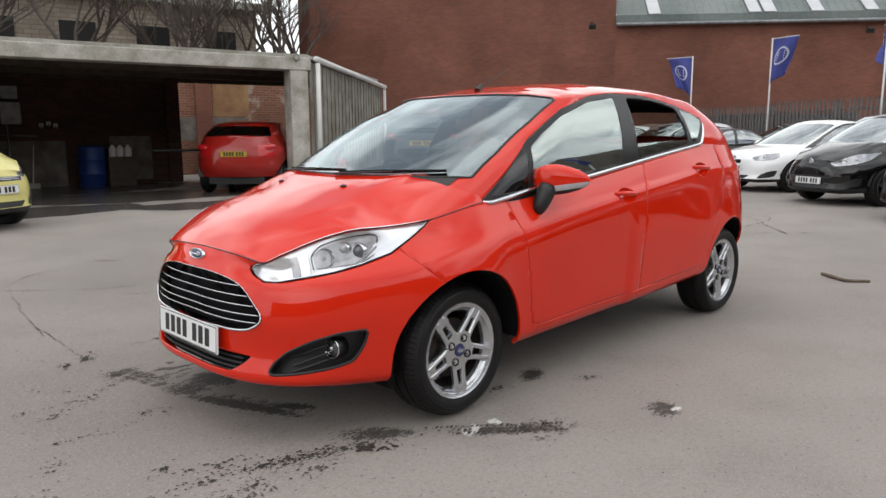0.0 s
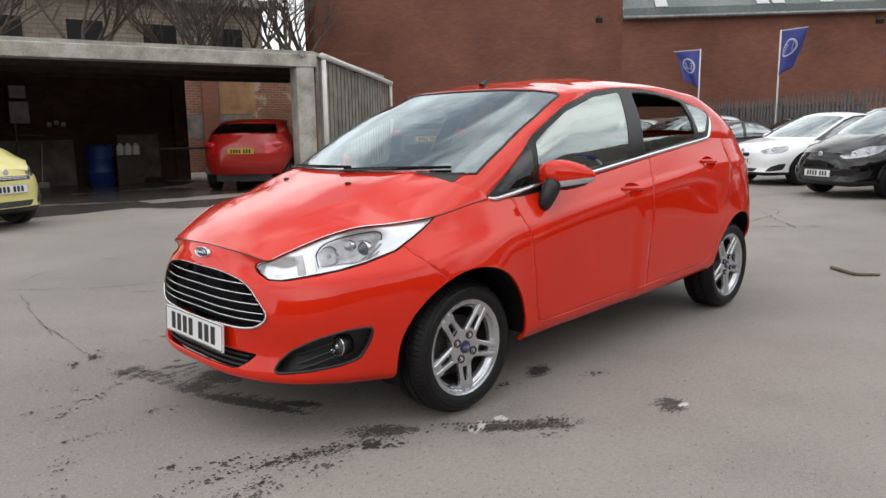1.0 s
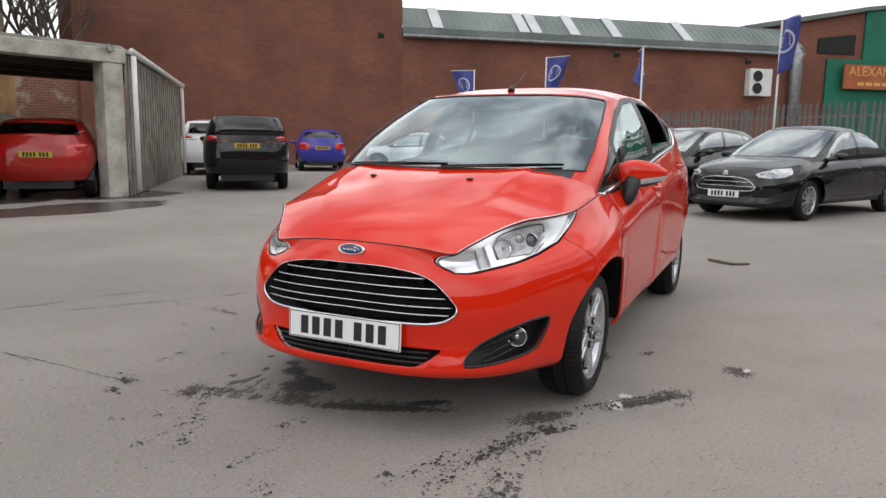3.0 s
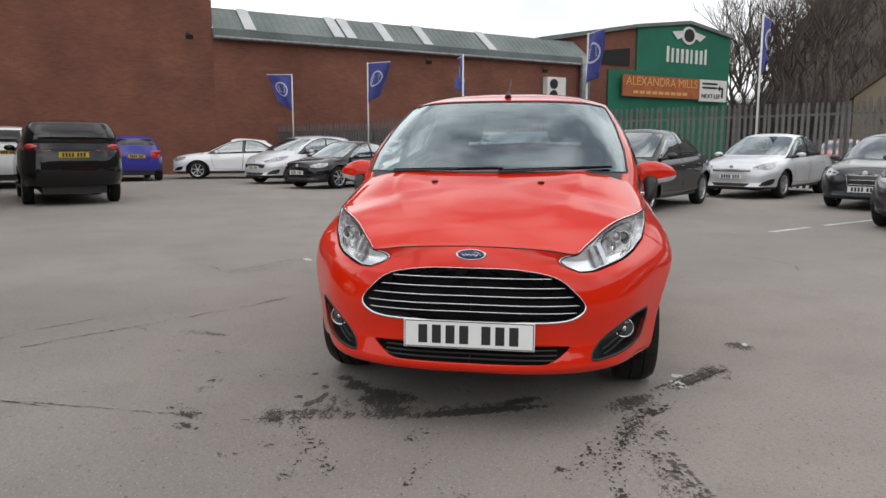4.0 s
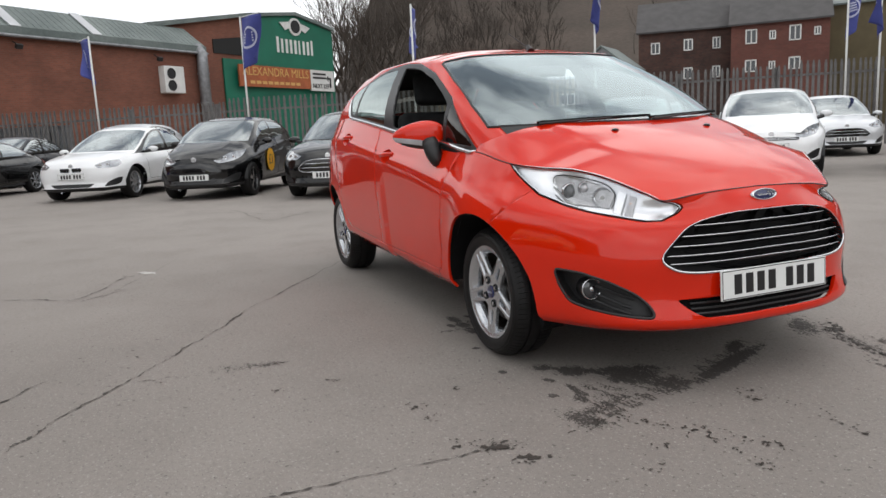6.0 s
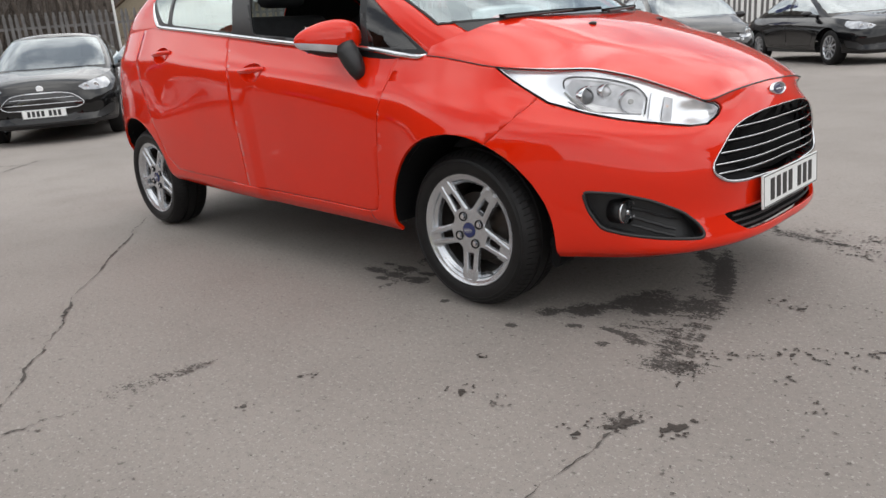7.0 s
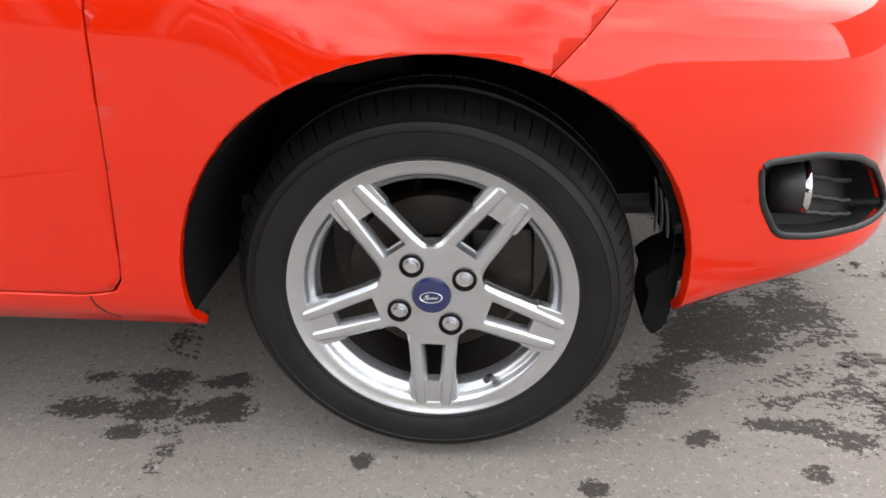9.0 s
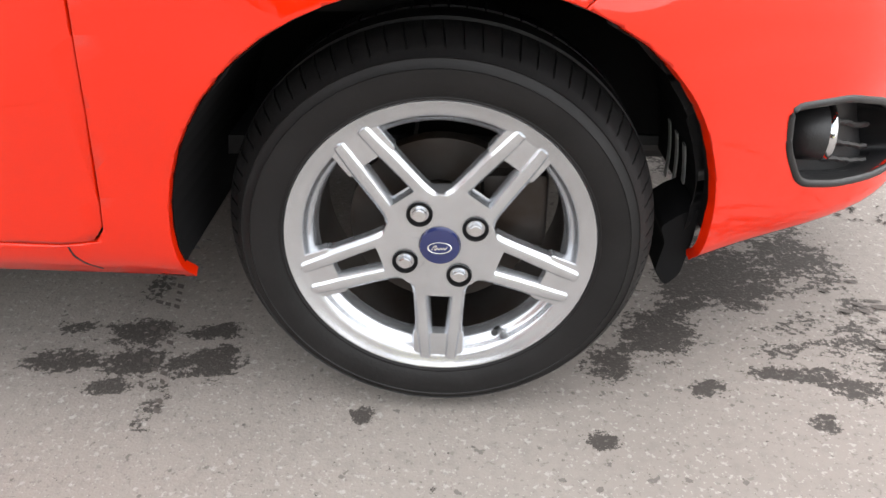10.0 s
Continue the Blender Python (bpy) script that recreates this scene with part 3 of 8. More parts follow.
WIN_F = rounded([(0.745, 0.953), (-0.02, 1.034), (-0.135, 1.380), (0.11, 1.352), (0.406, 1.272), (0.60, 1.186), (0.70, 1.13)], 0.02)
WIN_R = rounded([(-0.185, 1.052), (-0.772, 1.122), (-0.772, 1.335), (-0.523, 1.378), (-0.262, 1.384)], 0.03)
WIN_RQ = rounded([(-0.815, 1.128), (-0.875, 1.142), (-1.015, 1.265), (-0.955, 1.302), (-0.815, 1.330)], 0.02)
GREEN = [(1.06, 0.86), (1.055, 0.905), (0.88, 1.03), (0.702, 1.162), (0.55, 1.235), (0.372, 1.309), (0.22, 1.35), (0.081, 1.385), (-0.142, 1.407), (-0.425, 1.405), (-0.60, 1.385), (-0.80, 1.35),
         (-1.035, 1.278), (-1.02, 1.245), (-0.93, 1.15), (-0.90, 1.10), (-0.88, 0.86)]


def wheel_parts():
    """The meshes of one alloy wheel, its face towards +y, its hub at the origin."""
    out = {}
    prof = [(0.200, -0.004), (0.206, 0.002), (0.2085, 0.0075), (0.2105, 0.0078), (0.2115, 0.0072), (0.218, 0.0112), (0.232, 0.0150), (0.2465, 0.0148), (0.2475, 0.0160), (0.2486, 0.0145),
            (0.258, 0.0110), (0.2594, 0.0120), (0.2606, 0.0096), (0.267, 0.0030), (0.2735, -0.0060), (0.2750, -0.0100), (0.2800, -0.0170), (0.2845, -0.0280), (0.2868, -0.0440), (0.2805, -0.0455),
            (0.2805, -0.0550), (0.2878, -0.0565), (0.2882, -0.085), (0.288, -0.097), (0.281, -0.0985), (0.281, -0.108), (0.2878, -0.1095), (0.287, -0.14), (0.284, -0.16), (0.272, -0.174), (0.25, -0.18), (0.205, -0.172)]
    bm = bmesh.new()
    rings = []
    for k in range(78):
        for f in (0.0, 0.45, 0.86, 0.885, 0.975):
            row = []
            for q, (r, y) in enumerate(prof):
                cutin = f > 0.88 and (14 <= q <= 17 or 26 <= q <= 28)
                lean = 0.016 * max(0, min(1, (q - 13) / 5)) if q < 20 else 0.0
                a = 2 * math.pi * (k + f) / 78 + lean
                rr = r - (0.0042 if cutin else 0)
                row.append(bm.verts.new((rr * math.cos(a), y, rr * math.sin(a))))
            rings.append(row)
    for A, B in zip(rings, rings[1:] + rings[:1]):
        for q in range(len(prof) - 1):
            bm.faces.new((A[q], A[q + 1], B[q + 1], B[q]))
    bmesh.ops.recalc_face_normals(bm, faces=bm.faces[:])
    out["tyre"] = bm
    rim = [(0.200, -0.004), (0.2068, 0.0005), (0.2072, 0.0035), (0.2055, 0.0052), (0.203, 0.0045), (0.2002, 0.0018), (0.1915, -0.0002), (0.1850, -0.0030), (0.1820, -0.0062), (0.1805, -0.0130),
           (0.1770, -0.0165), (0.1730, -0.0185), (0.1700, -0.0240), (0.1680, -0.0420)]
    out["rim"] = lathe(bmesh.new(), rim, 120)
    out["barrel"] = lathe(bmesh.new(), [(0.1680, -0.042), (0.167, -0.10), (0.174, -0.16), (0.19, -0.17)], 64)
    bm = bmesh.new()
    lathe(bm, [(0.001, -0.012), (0.030, -0.012), (0.055, -0.012), (0.066, -0.016), (0.070, -0.03), (0.070, -0.05), (0.001, -0.05)], 48)
    bmesh.ops.remove_doubles(bm, verts=bm.verts[:], dist=1e-4)
    out["hub"] = bm
    wide_r, wide_s = [0.0, 0.0620, 0.0635, 0.0655, 0.0690, 0.0740, 0.0850, 0.1100, 0.1380, 0.1440, 0.1480, 0.1850, 0.1930], [0.0, 0.0451, 0.0431, 0.0411, 0.0391, 0.0377, 0.0362, 0.0345, 0.0335, 0.0338, 0.0368, 0.0362, 0.0335]
    rib_r, rib_s = [0.0, 0.0620, 0.0655, 0.0740, 0.0850, 0.1100, 0.1440, 0.1930], [0.0, 0.0446, 0.0405, 0.0370, 0.0354, 0.0337, 0.0318, 0.0272]
    slot_r, slot_s = [0.0, 0.0200, 0.0860, 0.1480, 0.1930], [0.0, 0.006, 0.0165, 0.0118, 0.0100]
    at = [0.016, 0.025, 0.034, 0.042, 0.049, 0.0560, 0.0595, 0.0615, 0.0620, 0.0627, 0.0635, 0.0645, 0.0655, 0.0670, 0.0690, 0.0715, 0.0740, 0.0780, 0.0838, 0.0856, 0.0875, 0.0900, 0.0970, 0.1050, 0.1150, 0.1250, 0.1340, 0.1390, 0.1420, 0.1440,
          0.1458, 0.1475, 0.1492, 0.1520, 0.1600, 0.1700, 0.1800, 0.1860, 0.1890, 0.1912, 0.1925, 0.1932]
    spokes = []
    for k in range(5):
        a = radians(268 + 72 * k)
        bm = bmesh.new()
        grid, deep = [], []
        for r in at:
            so, sr, si = (float(np.interp(r, *t)) for t in ((wide_r, wide_s), (rib_r, rib_s), (slot_r, slot_s)))
            if r < 0.0619:
                so = sr = r * math.tan(radians(36)) + 0.0003
            edge = soft(0.0595, 0.0690, r)
            pad = soft(0.1435, 0.1485, r)
            end = soft(0.1895, 0.1932, r) * 0.006
            drop = 0.0 if r < 0.0838 else (0.036 if 0.0870 < r < 0.1481 else (0.0045 if r > 0.1481 else 0.036 * (r - 0.0838) / 0.0037))
            step = (0.0026 - 0.0008 * pad) * edge
            hole = drop > 0.03
            prof = [(so, -0.022 * edge - 0.0001), (so, -0.0048 * edge - step), (so - 0.0012 * edge, -0.0032 * edge - step), (sr - 0.0006 + (0.0012 - 0.0012 * pad) * edge, -0.0030 * edge - step * 0.6), (sr - 0.0042 * edge, -0.0007 * edge),
                    (sr - 0.0072 * edge, 0.0), (si + 0.0062, 0.0), (si + 0.0030, -0.0010 * min(1, drop / 0.004)), (si, -min(drop, 0.0042)), (si - 0.0026, -min(drop, 0.0100)), (si - 0.0030, -min(drop, 0.018))]
            row = []
            for side in (1, -1):
                for q, (w, y) in enumerate(prof if side > 0 else prof[::-1]):
                    rho = math.hypot(r, w)
                    top = float(np.interp(rho, [0.0, 0.060, 0.085, 0.125, 0.165, 0.20], [-0.0064, -0.0066, -0.0062, -0.0030, 0.0012, 0.0028])) - end
                    x, z = r, w * side
                    row.append(bm.verts.new((x * math.cos(a) - z * math.sin(a), top + y, x * math.sin(a) + z * math.cos(a))))
            grid.append(row)
            deep.append(hole)
        for n, (A, B) in enumerate(zip(grid, grid[1:])):
            for q in range(len(A) - 1):
                if q == 10 and deep[n] and deep[n + 1]:
                    continue
                bm.faces.new((A[q], B[q], B[q + 1], A[q + 1]))
        bm.faces.new(grid[-1])
        bmesh.ops.recalc_face_normals(bm, faces=bm.faces[:])
        spokes.append(bm)
    out["spokes"] = spokes
    bm = bmesh.new()
    lathe(bm, [(0.0, 0.001), (0.018, 0.0005), (0.0262, -0.001), (0.0285, -0.005), (0.0285, -0.012)], 40)
    bmesh.ops.remove_doubles(bm, verts=bm.verts[:], dist=1e-4)
    out["cap"] = bm
    bm = bmesh.new()
    lathe(bm, [(0.0165, 0.0012), (0.0155, 0.0022), (0.0145, 0.0012)], 40)
    for v in bm.verts:
        v.co.z *= 0.55
    out["oval"] = bm
    stroke = [(-0.0095, -0.0026), (-0.0070, 0.0030), (-0.0035, 0.0036), (-0.0066, 0.0004), (-0.0058, -0.0032), (-0.0030, 0.0006), (-0.0010, -0.0026), (0.0014, 0.0008), (0.0030, -0.0024), (0.0052, 0.0006), (0.0070, -0.0024), (0.0094, 0.0038)]
    out["stroke"] = tube(bmesh.new(), [Vector((x, 0.0016, z)) for x, z in smooth_loop(stroke, 3)[:-3]], 0.0007, 5)
    nuts, pockets = [], []
    for k in range(4):
        a = radians(28 + 90 * k)
        c = (0.054 * math.cos(a), 0, 0.054 * math.sin(a))
        bm = bmesh.new()
        cyl(bm, (c[0], -0.012, c[2]), (c[0], 0.0005, c[2]), 0.0098, 0.0094, 6 if k != 1 else 24)
        bmesh.ops.bevel(bm, geom=bm.edges[:], offset=0.0015, segments=2, affect="EDGES")
        nuts.append(bm)
        bm = bmesh.new()
        lathe(bm, [(0.0175, -0.004), (0.0165, -0.0012), (0.0145, -0.0022), (0.0105, -0.010)], 24)
        moved(bm, Matrix.Translation(c))
        pockets.append(bm)
    out["nuts"], out["pockets"] = nuts, pockets
    bm = bmesh.new()
    lathe(bm, [(0.001, -0.075), (0.06, -0.075), (0.068, -0.066), (0.128, -0.066), (0.13, -0.075), (0.13, -0.085), (0.02, -0.085)], 48)
    out["disc"] = bm
    bm = bmesh.new()
    box(bm, (0.055, -0.11, -0.03), (0.145, -0.045, 0.085), 0.012)
    out["caliper"] = bm
    va = radians(-62)
    bm = bmesh.new()
    cyl(bm, (0.178 * math.cos(va), -0.028, 0.178 * math.sin(va)), (0.160 * math.cos(va), 0.002, 0.160 * math.sin(va)), 0.0055, 0.005, 12)
    out["valve"] = bm
    return out


def put_wheel(parent, side, x, mesh_cache={}):
    """One wheel under the car; the meshes are shared by all four."""
    if not mesh_cache:
        W = wheel_parts()
        def keepm(n, bm, m, smooth=True, ang=35):
            mesh_cache.setdefault(n, []).append(mesh_ob(n, bm, m, smooth, ang))
        keepm("tyre", W["tyre"], RUBBER)
        keepm("rim", W["rim"], ALLOY)
        keepm("rim_barrel", W["barrel"], DARKMETAL)
        keepm("hub", W["hub"], ALLOY)
        for b in W["spokes"]:
            keepm("spoke", b, ALLOY, True, 22)
        keepm("hub_cap", W["cap"], BLUE)
        keepm("cap_ring", W["oval"], SILVER)
        keepm("cap_stroke", W["stroke"], SILVER)
        for b in W["nuts"]:
            keepm("wheel_nut", b, CHROME)
        # black rings stand for the shade in pockets not cut into the hub
        for b in W["pockets"]:
            keepm("nut_pocket", b, MATTEBLK)
        keepm("brake_disc", W["disc"], DARKMETAL)
        keepm("brake_caliper", W["caliper"], DARKMETAL)
        keepm("valve", W["valve"], BLACKPL)
    hub = new("wheel")
    hub.parent = parent
    hub.matrix_basis = pose(x, side * HUB_Y, HUB_Z, 0, 0, 0 if side > 0 else 180) @ (Matrix.Diagonal((-1, 1, 1, 1)) if side < 0 else Matrix())
    for n, ms in mesh_cache.items():
        for me in ms:
            o = new(n, me)
            o.parent = hub
    tagged(hub, "silver five twin-spoke alloy wheel with a black tyre")
    return hub


def red_hatchback():
    car = thing("parked_car", "bright red five-door hatchback standing on stained asphalt", "car")
    lower, hood, cabin, deck, shelf, belt = shells(HATCH)
    tree = {n: BVHTree.FromBMesh(pieces(b, 0)) for n, b in (("lower", lower), ("hood", hood), ("cabin", cabin))}
    side, front = (0, 2), (1, 2)
    flank = lambda c: c.y > 0.45
    nose = lambda c: c.x > 1.5
    cut(lower, DOOR_R, 3, side, flank, gap=0.0008)
    cut(lower, DOOR_F, 2, side, flank, gap=0.0032)
    for hx, hz, pc in ((0.045, 0.868, 2), (-0.81, 0.972, 3)):
        cut(lower, [(hx + 0.078 * math.cos(a), hz + 0.04 * math.sin(a)) for a in np.linspace(0, 2 * math.pi, 25)[:-1]], 97, side, flank, over=(pc,))
    cut(lower, BUMPER, 1, side, None, gap=0.0016)
    cut(lower, HEADLAMP, 4, side, lambda c: c.y > 0.3, gap=0.005)
    cut(lower, GRILLE, 5, front, nose)
    cut(lower, INTAKE, 6, front, nose)
    cut(lower, FOG, 7, side, lambda c: c.y > 0.38)
    cut(lower, ARCH_F, 98, side, flank)
    cut(lower, ARCH_R, 98, side, flank)
    part("body_shell", pieces(lower, 0), RED, car, "glossy red painted body sides", True, 40, 0.014)
    part("rear_deck", pieces(deck, 0, "both", 0, lambda c: (abs(c.x + 1.05) / 0.69) ** 2.8 * (c.x < -1.05) + (abs(c.y) / 0.768) ** 2.8 > 0.9), RED, car, "", True, 40)
    part("belt_ledge", pieces(shelf, 0, "l", 0, lambda c: c.x > 0.8), RED, car, "", True, 40)
    part("belt_ledge", pieces(shelf, 0, "r", 0, lambda c: c.x > 0.8), RED, car, "", True, 40)
    part("front_bumper", pieces(lower, 1), RED, car, "red front bumper with a splitter lip", True, 40, 0.014)
    for s in "lr":
        k = 1 if s == "l" else -1
        fd = part("front_door", pieces(lower, 2, s), RED, car, "", True, 40, 0.014)
        rd = part("rear_door", pieces(lower, 3, s), RED, car, "", True, 40, 0.014)
        door_handle(fd, tree["lower"], 0.045, 0.868, k)
        door_handle(rd, tree["lower"], -0.81, 0.972, k)
        hl = part("headlamp", pieces(lower, 4, s, 0.001), CLEAR, car, "clear swept-back headlamp", True)
        hl.visible_shadow = False
        headlamp_inside(hl, lower, k)
        fog = part("fog_recess", pieces(lower, 7, s, -0.055), BLACKPL, car, "black fog lamp recess", True)
        fog_lamp(fog, lower, tree["lower"], k)
    part("bonnet", pieces(hood, 0, "both", 0, lambda c: abs(c.y) > 0.66 or c.x > 0.585 + 0.63 * (1 - (abs(c.y) / 0.768) ** 3) ** (1 / 3)), RED, car, "red bonnet with soft ridges", True, 60, 0.008)
    seam = [Vector(p) for p in belt if p[0] > 1.03]
    seam = seam[::-1] + [Vector((p.x, -p.y, p.z)) for p in seam[1:]]
    part("bonnet_seal", tube(bmesh.new(), [p + Vector((0, 0, -0.001)) for p in seam], 0.0026, 6), BLACKPL, car)
    part("lining", pieces(lower, (0, 1, 2, 3, 97, 99), "both", -0.04, lambda c: c.x < 1.95 or c.y > 0.5), BLACKPL, car, "", True)
    grille = part("radiator_grille", pieces(lower, 5, "both", -0.045), MATTEBLK, car, "black grille with chrome bars", True)
    part("grille_side", well(lower, 5, "both", 0.045), MATTEBLK, grille)
    front_grille(grille, tree["lower"])
    low = part("lower_intake", pieces(lower, 6, "both", -0.03), MATTEBLK, car, "", True)
    for z in (0.30, 0.318, 0.336):
        part("intake_slat", tube(bmesh.new(), [front_point(tree["lower"], y, z, -0.016) for y in np.linspace(-0.35, 0.35, 24)], 0.004, 6), BLACKPL, low)
    plate(car, (2.074, 0, 0.396), 0, PLATEWHITE, 7, -3)
    # cabin
    cut(cabin, COWL, 7, front, lambda c: c.x > 0.95 and c.y < 0.64)
    cut(cabin, GREEN, 9, side, lambda c: c.y > 0.5 and c.z < 1.412)
    cut(cabin, SCREEN, 1, front, lambda c: c.x > 0.30, over=(0, 1))
    for i, w in ((2, WIN_Q), (3, WIN_F), (4, WIN_R), (5, WIN_RQ)):
        cut(cabin, w, i, side, lambda c: c.y > 0.5, over=(9, 2, 3, 4, 5))
    cut(cabin, [(-0.2, 1.10), (0.52, 1.10), (0.45, 1.34), (-0.2, 1.36)], 8, front, lambda c: c.x < -1.3)
    cut(cabin, [(-0.05, 1.0), (-0.9, 1.0), (-0.9, 1.152), (-0.05, 1.128)], 14, side, lambda c: c.y > 0.5, over=(4,))
    part("roof", pieces(cabin, 0), RED, car, "red roof and pillars", True, 40, 0.012)
    for s in "lr":
        part("window_surround", pieces(cabin, 9, s), SATINBLK, car, "black window surround", True, 40, 0.012)
        part("quarter_glass", pieces(cabin, 2, s), DARKGLASS, car, "", True)
        part("rear_quarter_glass", pieces(cabin, 5, s), GLASS, car, "", True)
    ws = part("windscreen", pieces(cabin, 1), SCREENGLASS, car, "windscreen reflecting the cloudy sky", True)
    rimb = pieces(cabin, 1)
    chain = ordered([e for e in rimb.edges if e.is_boundary])
    rimb.free()
    part("screen_seal", tube(bmesh.new(), chain, 0.006, 6, True), BLACKPL, ws)
    part("scuttle_panel", pieces(cabin, 7, "both", 0.002), BLACKPL, car, "black scuttle panel", True)
    part("rear_window", pieces(cabin, 8), GLASS, car, "", True)
    part("front_window", pieces(cabin, 3, "l"), GLASS, car, "closed front side window", True)
    part("rear_side_window", pieces(cabin, (4, 14), "r"), GLASS, car, "closed rear side window", True)
    part("rear_side_window", pieces(cabin, 14, "l"), GLASS, car, "half lowered rear side window", True)
    part("headlining", pieces(cabin, 0, "both", -0.022, lambda c: c.z > 1.02), INTERIOR, car, "dark headlining", True)
    # chrome line under the windows
    for k in (1, -1):
        way = [(1.05, 0.903), (1.02, 0.897), (0.93, 0.909), (0.77, 0.937), (0.55, 0.955), (0.31, 0.977), (-0.035, 1.018), (-0.42, 1.064), (-0.80, 1.107), (-0.90, 1.122), (-0.93, 1.142), (-0.98, 1.20), (-1.02, 1.25)]
        f = spline(way)
        pts = []
        for v in np.linspace(0, 1, 70):
            x, z = f(v)
            pts.append(flank_point(tree["cabin"], tree["lower"], x, z, k, 0.004))
        bm = tube(bmesh.new(), pts, lambda t: 0.011 * min(1, 0.3 + 8 * t, 0.3 + 5 * (1 - t)), 8)
        part("chrome_strip", bm, CHROME, car, "chrome strip under the side windows", True)
        mirror_unit(car, k)
    # wheels, arches
    for x, cx, cz in ((AX_F, 1.257, 0.298), (AX_R, -1.2445, 0.305)):
        for s in (1, -1):
            put_wheel(car, s, x)
            bm = bmesh.new()
            pts = arc(cx, cz, 0.3435 if x > 0 else 0.3395, -2, 182, 40)
            rim = []
            for a, b in arc(cx, cz, 0.348, -2, 182, 40):
                h = tree["lower"].ray_cast(Vector((a, 3, b)), Vector((0, -1, 0)))
                rim.append((h[0].y if h[0] is not None and h[0].y > 0.6 else 0.76) - 0.006)
            flange = []
            for a, b in arc(cx, cz, 0.372, -2, 182, 40):
                h = tree["lower"].ray_cast(Vector((a, 3, b)), Vector((0, -1, 0)))
                flange.append((a, ((h[0].y if h[0] is not None and h[0].y > 0.6 else 0.76) - 0.026) * s, b))
            lattice(bm, [flange] + [[(a, min(r - 0.004, y) * s, b) for (a, b), r in zip(pts, rim)] for y in (0.9, 0.62, 0.45)])
            bm.faces.new([bm.verts.new((a, 0.45 * s, b)) for a, b in pts])
            ln = part("wheel_arch_liner", bm, MATTEBLK, car, "black wheel arch liner")
            if x > 0:
                for d in range(3):
                    bm = bmesh.new()
                    y = 0.64 - 0.045 * d
                    lattice(bm, [[(a, yy * s, b) for a, b in arc(cx, cz, 0.3400, -4, 12, 8)] for yy in (y, y - 0.014)])
                    part("liner_slot", bm, PALEPL, ln, "", thick=0.002)
    bm = bmesh.new()
    box(bm, (-1.70, -0.46, 0.26), (1.88, 0.46, 0.31), 0.02)
    box(bm, (-0.86, -0.74, 0.275), (0.86, 0.74, 0.31), 0.01)
    part("underbody", bm, BLACKPL, car)
    for k in (1, -1):
        pts = [flank_point(tree["lower"], tree["lower"], x, z, k, 0.0) for x, z in ((0.772, 0.316), (0.774, 0.300), (0.782, 0.285), (0.796, 0.270))]
        part("sill_seam", tube(bmesh.new(), pts, 0.0016, 5), BLACKPL, car)
    # front flap under the arch
    for k in (1, -1):
        bm = bmesh.new()
        prism(bm, rounded([(1.575, 0.300), (1.600, 0.310), (1.598, 0.26), (1.588, 0.20), (1.570, 0.180), (1.552, 0.205), (1.560, 0.255), (1.550, 0.280)], 0.008), lambda u, v, w: (u, (0.715 + w) * k, v), -0.10)
        part("mud_deflector", bm, MATTEBLK, car)
    # wipers, washers, aerial, badge
    for y0, y1, z0, z1 in ((-0.50, 0.06, 1.006, 1.016), (0.04, 0.58, 1.006, 1.024)):
        pts = [front_point(tree["cabin"], y0 + (y1 - y0) * t, z0 + (z1 - z0) * t, 0.012) for t in np.linspace(0, 1, 14)]
        w = part("wiper", tube(bmesh.new(), pts, lambda t: 0.0095 - 0.003 * abs(2 * t - 1), 6), MATTEBLK, car, "black wiper blade")
        arm = [front_point(tree["cabin"], y0 + (y1 - y0) * t, z0 + (z1 - z0) * t - 0.012 * (1 - t), 0.018) for t in np.linspace(0.0, 0.6, 8)]
        part("wiper_arm", tube(bmesh.new(), arm, lambda t: 0.007 - 0.003 * t, 6), BLACKPL, w)
    for k in (1, -1):
        bm = bmesh.new()
        bmesh.ops.create_uvsphere(bm, u_segments=12, v_segments=8, radius=0.014)
        hz = tree["hood"].ray_cast(Vector((1.434, 0.25 * k, 2)), Vector((0, 0, -1)))[0].z
        moved(bm, pose(1.434, 0.25 * k, hz + 0.002) @ Matrix.Diagonal((1.0, 1.2, 0.55, 1)))
        part("washer_jet", bm, BLACKPL, car, "", True)
    rz = tree["cabin"].ray_cast(Vector((0.27, 0.0005, 3)), Vector((0, 0, -1)))[0].z
    bm = bmesh.new()
    cyl(bm, (0.285, 0, rz - 0.004), (0.25, 0, rz + 0.03), 0.022, 0.010, 14)
    aer = part("aerial_base", bm, BLACKPL, car, "", True, 40)
    part("aerial_rod", cyl(bmesh.new(), (0.255, 0, rz + 0.02), (0.02, 0, rz + 0.13), 0.0035, 0.002, 8), BLACKPL, aer)
    c = front_point(tree["lower"], 0.0, 0.705, 0.004)
    oval(car, c, 0.058, 0.0205, BLUE)
    interior(car)
    # even shading across the cut panels
    for o in car.children:
        if o.data and o.data.materials and o.data.materials[0] == RED:
            w = o.modifiers.new("even_normals", "WEIGHTED_NORMAL")
            w.keep_sharp, w.weight, w.mode = True, 90, "FACE_AREA"
    return car


def front_point(tree, y, z, off):
    h = tree.ray_cast(Vector((4, y if abs(y) > 1e-4 else 1e-4, z)), Vector((-1, 0, 0)))
    if h[0] is None:
        h = tree.find_nearest(Vector((2.0, y, z)))
    n = h[1] if h[1].x > 0 else -h[1]
    return h[0] + n * off


